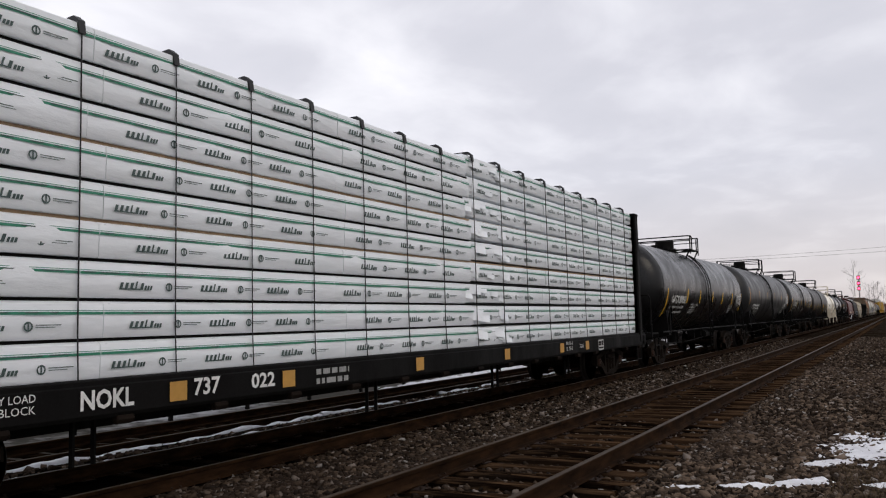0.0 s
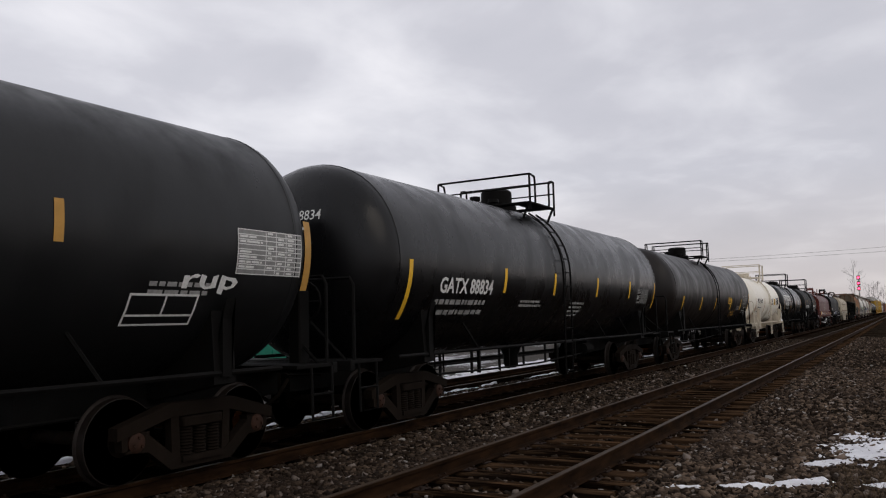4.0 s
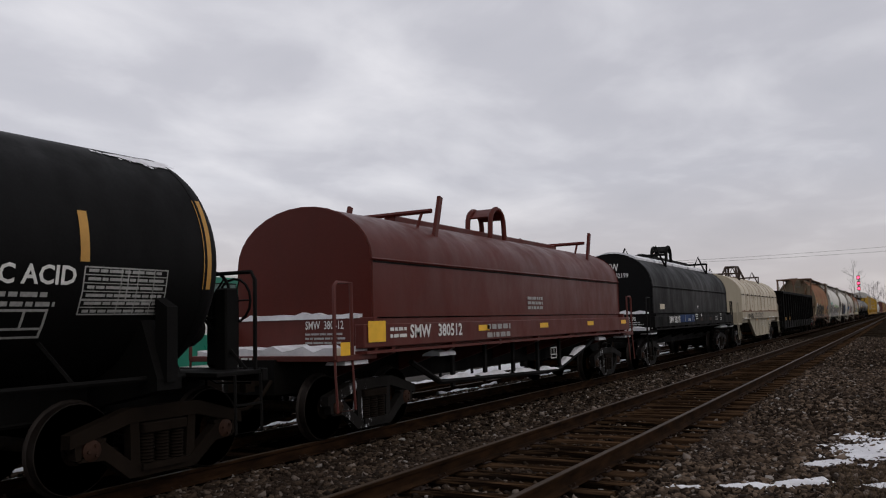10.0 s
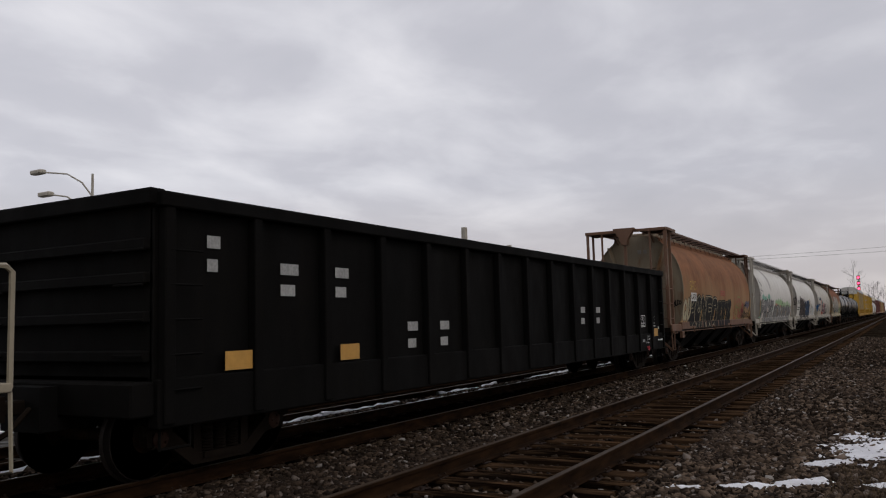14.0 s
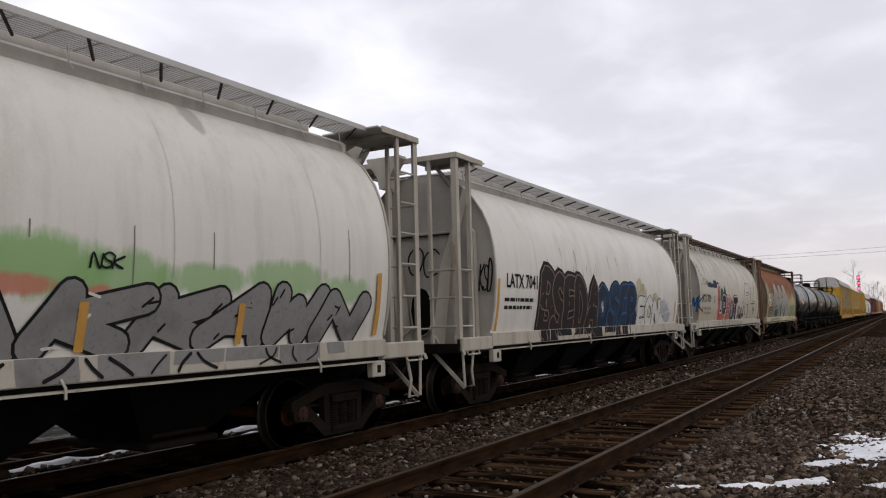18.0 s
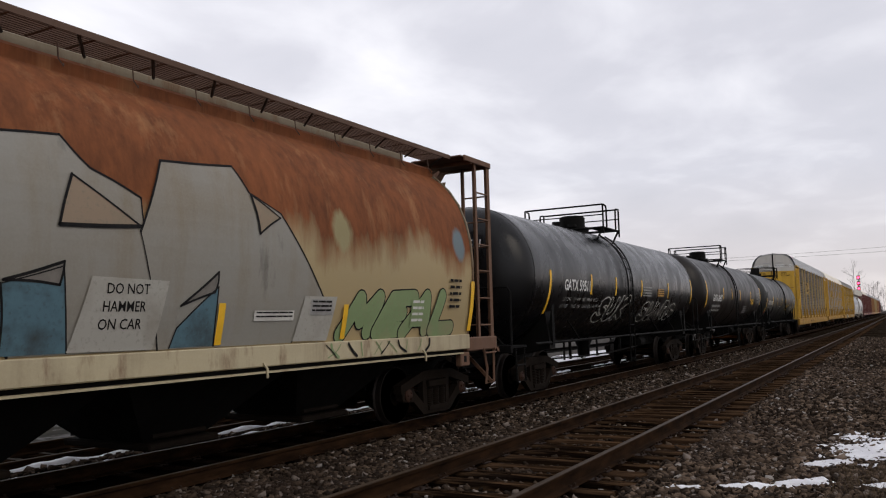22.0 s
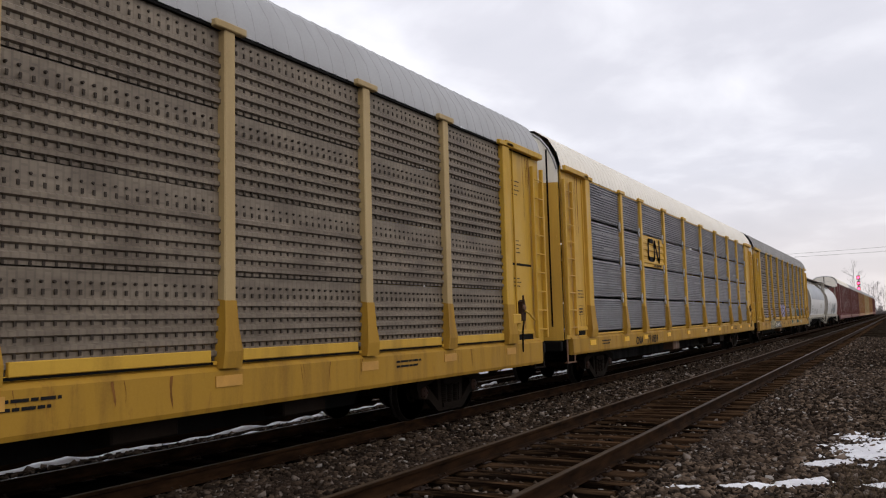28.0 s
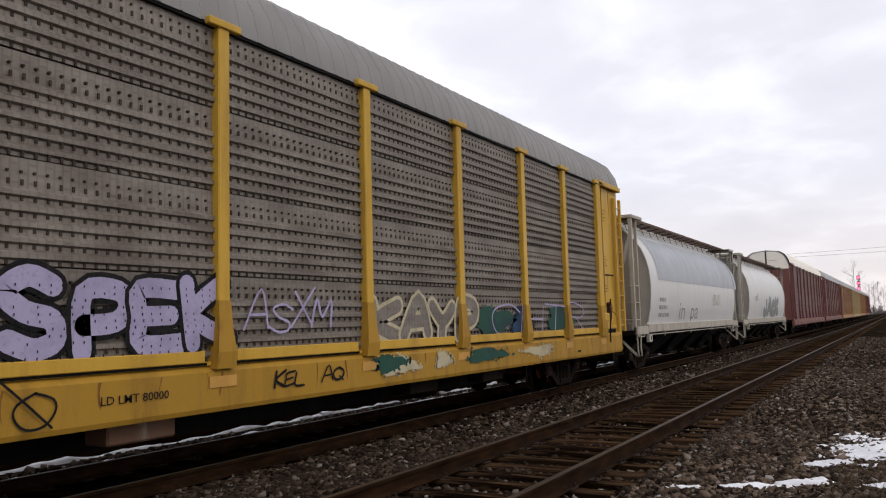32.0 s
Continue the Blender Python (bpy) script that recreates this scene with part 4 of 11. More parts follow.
# ---------------------------------------------------------------- covered hoppers
HOPPER_HALF = [(1.36, 1.16), (1.42, 1.45), (1.50, 1.85), (1.545, 2.3), (1.55, 2.65), (1.52, 3.0), (1.44, 3.35), (1.31, 3.66), (1.12, 3.94), (0.90, 4.16), (0.80, 4.24), (0.72, 4.42), (0.0, 4.50)]


def hopper_surface():
    """The curved side as a surface in place along and height."""
    def surf(s, h, out=0.0):
        for (xa, za), (xb, zb) in zip(HOPPER_SIDE, HOPPER_SIDE[1:]):
            if za <= h <= zb:
                k = (h - za) / (zb - za)
                return (xa + (xb - xa) * k + out + 0.003, s, h + out * 0.3)
        return (1.4 + out, s, h)
    return surf


def smooth_profile(prof, steps=3):
    out = []
    n = len(prof)
    for i in range(n - 1):
        p0, p1, p2, p3 = prof[max(0, i - 1)], prof[i], prof[i + 1], prof[min(n - 1, i + 2)]
        for k in range(steps):
            t = k / steps
            out.append(tuple(0.5 * (2 * p1[j] + (p2[j] - p0[j]) * t + (2 * p0[j] - 5 * p1[j] + 4 * p2[j] - p3[j]) * t * t + (3 * p1[j] - p0[j] - 3 * p2[j] + p3[j]) * t ** 3) for j in (0, 1)))
    return out + [prof[-1]]


HOPPER_SIDE = smooth_profile(HOPPER_HALF, 3)


def grating(x0, x1, y0, y1, z):
    """An open tread: long bars joined by cross bars, with daylight between them."""
    n = max(6, round((x1 - x0) / 0.052))
    step = (x1 - x0) / n
    xs = [x0 + step * (k // 2 + (0.40 if k % 2 else 0.0)) for k in range(2 * n)]
    m = max(2, round((y1 - y0) / 0.45))
    ys = []
    for k in range(m + 1):
        y = y0 + (y1 - y0 - 0.03) * k / m
        ys += [y, y + 0.03]
    w = len(xs)
    v, f = [], []
    for h in (z, z + 0.014):
        v += [(x, y, h) for y in ys for x in xs]
    full = len(xs) * len(ys)

    def solid(i, j):
        return 0 <= i < w - 1 and 0 <= j < len(ys) - 1 and (i % 2 == 0 or j % 2 == 0)

    for j in range(len(ys) - 1):
        for i in range(w - 1):
            if not solid(i, j):
                continue
            a, b, c, d = j * w + i, j * w + i + 1, (j + 1) * w + i + 1, (j + 1) * w + i
            f += [(d, c, b, a), (a + full, b + full, c + full, d + full)]
            for p, q, ok in ((a, b, solid(i, j - 1)), (b, c, solid(i + 1, j)), (c, d, solid(i, j + 1)), (d, a, solid(i - 1, j))):
                if not ok:
                    f.append((p, q, q + full, p + full))
    return G().add(v, f)


def hopper_end(car, y, s, end_mat, frame_mat, walk_mat, brake, reach=(1.12, 0.60)):
    """One end of a covered hopper: bulkhead with its stiffeners, platform, cage of posts, ladders and steps."""
    right = HOPPER_HALF
    outline = right + [(-x, z) for x, z in reversed(right[:-1])]
    part("end_bulkhead", G().prism(outline, *sorted((y - s * 0.02, y - s * 0.06))), end_mat, car)
    rim = [(x * 1.008, z + 0.004) for x, z in right[1:-2]]
    for sx in (1, -1):
        part("end_rim", G().tube([(sx * x, y, z) for x, z in rim], 0.024, 5), end_mat, car, "", 50)
        # the pair of ribs that close towards the coupler, and an upright beside each
        g = G().add([(sx * x, y + s * d, z) for x, z, d in ((0.93, 4.12, 0.0), (1.07, 4.12, 0.0), (1.0, 4.12, 0.12), (0.46, 2.7, 0.0), (0.64, 2.7, 0.0), (0.55, 2.7, 0.26), (0.27, 1.18, 0.0), (0.45, 1.18, 0.0), (0.36, 1.18, 0.34))],
                    [(0, 1, 2), (0, 3, 5, 2), (2, 5, 4, 1), (3, 6, 8, 5), (5, 8, 7, 4), (8, 6, 7), (0, 1, 4, 3), (3, 4, 7, 6)])
        part("end_rib", g, end_mat, car)
        part("end_stiffener", G().prism([(sx * 1.05, 1.2), (sx * 1.20, 1.2), (sx * 1.19, 3.28), (sx * 1.13, 3.36), (sx * 1.06, 3.32)], *sorted((y, y + s * 0.13))), end_mat, car)
    part("end_shelf", G().cham(-0.78, 0.78, *sorted((y, y + s * 0.07)), 3.30, 3.35, 0.008), end_mat, car)
    # black strip draws the shadow line under the shelf
    part("shelf_seal", G().box(-0.8, 0.8, *sorted((y, y + s * 0.078)), 3.285, 3.30), M_FRAME_BLACK, car)
    # a black plate stands in for the shade inside the opening
    hole = [(-0.30 + 0.52 * (0.5 + 0.5 * math.cos(k * 0.5236)), 1.86 + 0.44 * math.sin(k * 0.5236) * (1.0 if math.sin(k * 0.5236) > 0 else 1.15)) for k in range(12)]
    part("end_opening", G().prism(hole, *sorted((y - s * 0.02, y + s * 0.012))), M_FRAME_BLACK, car)
    part("opening_lip", G().tube([(x, y + s * 0.012, z) for x, z in hole], 0.018, 5, True), end_mat, car, "", 50)
    yo, yi = y + s * reach[0], y + s * reach[1]
    if brake:
        part("air_reservoir", G().lathe([(-0.78, 0.04), (-0.74, 0.17), (-0.66, 0.21), (0.28, 0.21), (0.36, 0.17), (0.40, 0.04)], "x", (0.1, y + s * 0.42, 2.32), 18), end_mat, car, "", 40)
        part("brake_shade", G().prism([(y + s * 0.02, 2.42), (y + s * 0.48, 2.14), (y + s * 0.20, 1.3), (y + s * 0.02, 1.25)], -0.42, 0.5, "x"), M_IRON, car)
        for x, dx in ((-0.5, 0.75), (-0.2, 0.75)):
            part("brake_rod", G().tube([(x, yo - s * 0.3, 2.36), (x + 0.08, yo - s * 0.26, 2.1), (x + dx, yo - s * 0.18, 1.24)], 0.024, 5), frame_mat, car, "", 50)
        part("brake_wheel", G().tube([(-0.55 + 0.27 * math.cos(k * 0.393), yo - s * 0.34, 2.3 + 0.27 * math.sin(k * 0.393)) for k in range(16)], 0.017, 5, True), frame_mat, car, "", 50)
        part("brake_valve", G().cham(0.1, 0.52, *sorted((y + s * 0.3, y + s * 0.6)), 1.28, 1.62, 0.06), end_mat, car)
        part("brake_valve", G().lathe([(1.24, 0.12), (1.5, 0.14), (1.62, 0.05)], "z", (0.74, y + s * 0.55, 0), 12), end_mat, car, "", 40)
        for k, (x0, z0, x1, z1) in enumerate(((0.7, 1.3, 1.25, 1.42), (0.2, 1.7, 0.95, 1.24), (-0.7, 1.28, 0.9, 1.34))):
            part("brake_pipe", G().tube([(x0, y + s * (0.5 + 0.12 * k), z0), ((x0 + x1) / 2, y + s * (0.55 + 0.12 * k), (z0 + z1) / 2 + 0.05), (x1, y + s * (0.5 + 0.12 * k), z1)], 0.02, 5), frame_mat, car, "", 50)
    else:
        part("brake_pipe", G().tube([(-0.5, y + s * 0.2, 1.22), (-0.1, y + s * 0.3, 1.5), (0.3, y + s * 0.28, 1.5), (0.5, y + s * 0.3, 1.22)], 0.022, 5), frame_mat, car, "", 50)
    part("end_platform", G().cham(-1.36, 1.36, *sorted((y, yo)), 1.08, 1.16, 0.01), M_FRAME_BLACK, car)
    part("end_beam", G().cham(-1.38, 1.38, *sorted((yo - s * 0.1, yo + s * 0.04)), 1.07, 1.24, 0.012), M_IRON, car)
    for sx in (1, -1):
        part("corner_post", G().prism([(sx * 1.29, yo), (sx * 1.39, yo), (sx * 1.39, yo - s * 0.11), (sx * 1.37, yo - s * 0.11), (sx * 1.37, yo - s * 0.02), (sx * 1.29, yo - s * 0.02)], 1.16, 4.57, "z"), frame_mat, car)
        part("side_post", G().prism([(sx * 1.30, yi), (sx * 1.38, yi), (sx * 1.38, yi - s * 0.07), (sx * 1.36, yi - s * 0.07), (sx * 1.36, yi - s * 0.02), (sx * 1.30, yi - s * 0.02)], 1.2, 4.54, "z"), frame_mat, car)
        part("ladder_post", G().cham(*sorted((sx * 0.80, sx * 0.86)), *sorted((yo, yo - s * 0.06)), 1.16, 4.55, 0.008), frame_mat, car)
        for z in ((1.54, 2.04, 2.53) if s < 0 else (1.55, 2.04, 2.54, 3.02, 3.5, 3.98)):
            part("ladder_rung", G().tube([(sx * 1.38, yo - s * 0.01, z), (sx * 1.38, yi, z)], 0.017, 5), frame_mat, car, "", 50)
            part("ladder_rung", G().tube([(sx * 1.33, yo + s * 0.012, z), (sx * 0.80, yo + s * 0.012, z)], 0.017, 5), frame_mat, car, "", 50)
        # block at the end of the sill, hand holds, jacking pad, stirrup step with its brace
        part("sill_block", G().cham(*sorted((sx * 1.30, sx * 1.45)), *sorted((y - s * 0.05, yo)), 1.10, 1.34, 0.02), frame_mat, car)
        for a, b in ((yo + s * 0.02, yo - s * 0.02), (yo - s * 0.12, yo - s * 0.56)):
            if a > b and s < 0 or a < b and s > 0:
                part("hand_hold", G().tube([(sx * 0.85, yo + s * 0.04, 1.1), (sx * 0.87, yo + s * 0.1, 1.0), (sx * 1.30, yo + s * 0.1, 1.0), (sx * 1.32, yo + s * 0.04, 1.1)], 0.016, 5), frame_mat, car, "", 50)
            else:
                part("hand_hold", G().tube([(sx * 1.44, a, 1.14), (sx * 1.48, a, 1.05), (sx * 1.48, b, 1.05), (sx * 1.44, b, 1.14)], 0.016, 5), frame_mat, car, "", 50)
        pad = part("jacking_pad", G().cham(*sorted((sx * 1.36, sx * 1.47)), *sorted((y - s * 0.02, y + s * -0.34)), 0.86, 1.09, 0.015), frame_mat, car)
        part("pad_slot", G().cham(*sorted((sx * 1.40, sx * 1.475)), *sorted((y - s * 0.14, y - s * 0.24)), 0.92, 1.04, 0.01), M_FRAME_BLACK, pad)
        part("stirrup_step", G().tube([(sx * 1.40, yo - s * 0.06, 1.1), (sx * 1.41, yo - s * 0.10, 0.50), (sx * 1.41, yo - s * 0.42, 0.50), (sx * 1.41, yo - s * 0.36, 0.76), (sx * 1.40, yo - s * 0.46, 1.1)], 0.026, 5), frame_mat, car, "", 50)
        part("step_brace", G().cham(-0.035, 0.035, -0.012, 0.012, 0.0, 0.86, 0.006), frame_mat, car).matrix_basis = pose(sx * 1.40, yo - s * 0.12, 0.48, 0, sx * -46, 0)
        # roof platforms either side of the gap, with the bracket in the middle
        part("roof_platform", G().cham(*sorted((sx * 0.36, sx * 1.40)), *sorted((y - s * 0.02, yo)), 4.555, 4.58, 0.004), walk_mat, car)
        part("platform_edge", G().cham(*sorted((sx * 1.38, sx * 1.42)), *sorted((y + s * 0.1, yo + s * 0.02)), 4.50, 4.60, 0.008), frame_mat, car)
        part("platform_edge", G().cham(*sorted((sx * 0.3, sx * 1.40)), *sorted((yo, yo + s * 0.03)), 4.50, 4.60, 0.008), frame_mat, car)
        part("platform_joist", G().cham(*sorted((sx * 0.36, sx * 1.38)), *sorted((y + s * 0.38, y + s * 0.44)), 4.48, 4.555, 0.006), frame_mat, car)
        part("roof_strut", G().prism([(y, 4.2), (y, 4.32), (y + s * 0.5, 4.53), (y + s * 0.5, 4.47)], *sorted((sx * 0.62, sx * 0.66)), "x"), frame_mat, car)
    part("centre_bracket", G().prism([(-0.36, 4.64), (0.36, 4.64), (0.36, 4.59), (0.14, 4.28), (0.09, 4.06), (-0.09, 4.06), (-0.14, 4.28), (-0.36, 4.59)], *sorted((yo - s * 0.02, yo + s * (0.10 if brake else 0.20)))), frame_mat, car)
    part("bracket_post", G().cham(-0.05, 0.05, *sorted((yo, yo + s * 0.06)), 1.2, 4.1, 0.008), frame_mat, car)
    part("stub_sill", G().prism([(-0.33, 0.66), (0.33, 0.66), (0.33, 1.08), (-0.33, 1.08)], *sorted((y + s * 1.1, y - s * 2.4))), M_FRAME_BLACK, car)
    part("end_chute", G().prism([(-1.25, 1.18), (1.25, 1.18), (0.6, 0.9), (-0.6, 0.9)], *sorted((y, y - s * 2.0))), M_FRAME_BLACK, car)


def hopper_car(rim, mid, shell_mat, end_mat, frame_mat, label, walk_mat=None, pods=4, sill_mat=None, brake=True, length=14.05, reach=(1.12, 0.60)):
    """A covered hopper; its shell begins at rim, and places on its side are counted from mid."""
    head, tail = rim - mid, rim - mid + length
    car = start_car("covered_hopper_car", label, "hopper car", mid, "freight cars of the train")
    walk_mat = walk_mat or frame_mat
    part("shell", G().prism(HOPPER_SIDE[:-1] + [(-x, z) for x, z in reversed(HOPPER_SIDE)], head, tail, "y", False), shell_mat, car, "", 25)
    hopper_end(car, head, -1, end_mat, frame_mat, walk_mat, brake, reach)
    hopper_end(car, tail, 1, end_mat, frame_mat, walk_mat, False)
    # roof walk with its brackets, on both edges
    for sx in (1, -1):
        a, b = sorted((sx * 0.62, sx * 1.16))
        part("roof_walk", grating(a, b, head + 0.02, tail - 0.02, 4.56), walk_mat, car)
        part("roof_walk_edge", G().box(*sorted((sx * 1.16, sx * 1.175)), head, tail, 4.53, 4.60), walk_mat, car)
        part("roof_curb", G().box(*sorted((sx * 0.79, sx * 0.81)), head + 0.1, tail - 0.1, 4.20, 4.36), end_mat if walk_mat is not M_WALK_RUST else shell_mat, car)
        n = max(3, round(length / 0.92))
        for k in range(n + 1):
            y = head + 0.2 + (length - 0.4) * k / n
            part("walk_bracket", G().tube([(sx * 1.15, y, 4.545), (sx * 0.64, y + 0.44, 4.53)], 0.018, 4), M_WALK_DARK, car)
            part("walk_clip", G().tube([(sx * 0.82, y, 4.53), (sx * 0.84, y, 4.36), (sx * 0.875, y + 0.04, 4.28), (sx * 0.84, y + 0.06, 4.32)], 0.010, 4), walk_mat, car)
    part("hatch_rail", G().cham(-0.5, 0.5, head + 0.5, tail - 0.5, 4.45, 4.62, 0.02), end_mat, car)
    # side sills and the pods below
    for sx in (1, -1):
        a, b = sorted((sx * 1.34, sx * 1.47))
        part("side_sill", G().cham(a, b, head, tail, 1.15, 1.40, 0.012), sill_mat or frame_mat, car)
        part("sill_web", G().box(*sorted((sx * 1.30, sx * 1.36)), head - 0.9, tail + 0.9, 1.06, 1.16), M_FRAME_BLACK, car)
        part("sill_flange", G().box(*sorted((sx * 1.38, sx * 1.50)), head + 0.3, tail - 0.3, 1.075, 1.095), sill_mat or frame_mat, car)
        for k in range(4):
            y = head + 1.6 + (length - 3.2) * k / 3
            part("sill_hook", G().tube([(sx * 1.48, y, 1.20), (sx * 1.52, y + 0.02, 1.12), (sx * 1.51, y + 0.03, 1.02)], 0.016, 4), sill_mat or frame_mat, car, "", 50)
    span = (length - 3.6) / pods
    for k in range(pods):
        y0 = head + 1.8 + span * k
        g = G()
        v = [(-1.32, y0, 1.16), (1.32, y0, 1.16), (1.32, y0 + span, 1.16), (-1.32, y0 + span, 1.16),
             (-0.55, y0 + span * 0.33, 0.36), (0.55, y0 + span * 0.33, 0.36), (0.55, y0 + span * 0.67, 0.36), (-0.55, y0 + span * 0.67, 0.36)]
        g.add(v, [(0, 1, 5, 4), (1, 2, 6, 5), (2, 3, 7, 6), (3, 0, 4, 7), (4, 5, 6, 7)])
        pod = part("hopper_pod", g, M_FRAME_BLACK, car)
        part("outlet_gate", G().cham(-0.75, 0.75, y0 + span * 0.3, y0 + span * 0.7, 0.28, 0.36, 0.02), M_IRON, pod)
        part("pod_pipe", G().tube([(0.62, y0 + span * 0.35, 0.42), (0.62, y0 + span * 0.65, 0.42)], 0.035, 8), M_IRON, pod, "", 50)
    couplers(car, 0.0, ((-1, head - 1.2), (1, tail + 1.2)))
    bogie(car, mid, head + 0.22)
    bogie(car, mid, tail - 0.5)
    return car, hopper_surface(), head


# ---------------------------------------------------------------- autoracks
M_BOLT = plain("bolt_brown", (0.045, 0.036, 0.029), 0.8, 0.0, 0.4, 12.0, 0.15)
M_GUSSET = plain("bare_zinc", (0.36, 0.36, 0.36), 0.55, 0.0, 0.2, 8)
RACK_POSTS = (0.0, 2.75, 4.64, 7.3, 10.05, 12.85, 15.6, 18.3, 20.6, 23.0)
RACK_ROOF = [(1.53, 5.02), (1.52, 5.12), (1.45, 5.40), (1.24, 5.75), (0.92, 5.98), (0.0, 6.09)]


def corrugated(z0, z1, x0, ribs, depth):
    """Profile of one panel sheet with level ribs."""
    prof = [(x0, z0), (x0, z0 + 0.03)]
    n = len(ribs)
    for a, b in ribs:
        za, zb = z0 + (z1 - z0) * a, z0 + (z1 - z0) * b
        q = (zb - za) * 0.22
        prof += [(x0, za), (x0 + depth, za + q), (x0 + depth, zb - q), (x0, zb)]
    return prof + [(x0, z1 - 0.0)]


def panel_mesh(width, kind, mat):
    """One bay of side screens: stacked corrugated sheets with gaps between."""
    g = G()
    z0, z1 = 1.25, 5.02
    rows = 4
    gap = 0.06 if kind == "fine" else 0.014
    levels = (z0, 2.10, 3.07, 4.03, z1) if kind == "fine" else [z0 + r * (z1 - z0) / 4 for r in range(5)]
    for r in range(rows):
        a, b = levels[r] + gap, levels[r + 1]
        if kind == "fine":
            ribs = [(0.02 + k / 14.3, 0.02 + (k + 0.60) / 14.3) for k in range(14)]
            d = 0.036
        else:
            ribs = [(0.04 + k * 0.147, 0.04 + k * 0.147 + 0.085) for k in range(5)] if kind == "slotted" else [(0.03 + k * 0.118, 0.03 + k * 0.118 + 0.072) for k in range(8)]
            d = 0.032
        prof = corrugated(a, b, 1.46 + (0.012 if r % 2 else 0.0), ribs, d)
        g.strip(prof, 0, width)
        back = [(1.43, a), (1.43, b)]
        g.strip(back, 0, width)
    # rivets and punched rows
    rnd = random.Random(4)
    g.slot = 1
    if kind == "fine":
        # rows of pale bars paint light on punched slots, in two runs a bay
        for r in (1, 2, 3):
            h = levels[r + 1] - levels[r]
            for q, solid in ((0.72, rnd.random() < 0.5), (0.62, False), (0.52, False), (0.33, r == 2), (0.22, False)):
                z = levels[r] + h * q
                for a, b in ((0.14, 0.46), (0.54, 0.92)):
                    if rnd.random() < 0.35:
                        continue
                    y = width * a
                    while y < width * b:
                        d = width * (b - a) * 0.9 if solid else rnd.uniform(0.02, 0.05)
                        if rnd.random() < 0.8:
                            g.box(1.492, 1.499, y, y + d, z, z + (0.02 if solid else 0.012))
                        y += d + rnd.uniform(0.02, 0.09)
    else:
        # bolt heads along the plain upper band of each sheet, and rows of slots or rivets below it
        slots = kind == "slotted"
        for r in range(4):
            h = levels[r + 1] - levels[r]
            y = 0.18
            while y < width - 0.1:
                g.lathe([(1.46, 0.017), (1.490, 0.013)], "x", (0, y, levels[r] + 0.87 * h), 6)
                for k in range(6):
                    z = levels[r] + h * (0.012 + k * 0.147)
                    g.box(1.47, 1.482 if slots else 1.476, y, y + (0.026 if slots else 0.012), z, z + (0.05 if slots else 0.035))
                y += 0.125 if slots else 0.40
    return g.mesh("side_panel", [mat, M_GUSSET if kind == "fine" else M_BOLT])


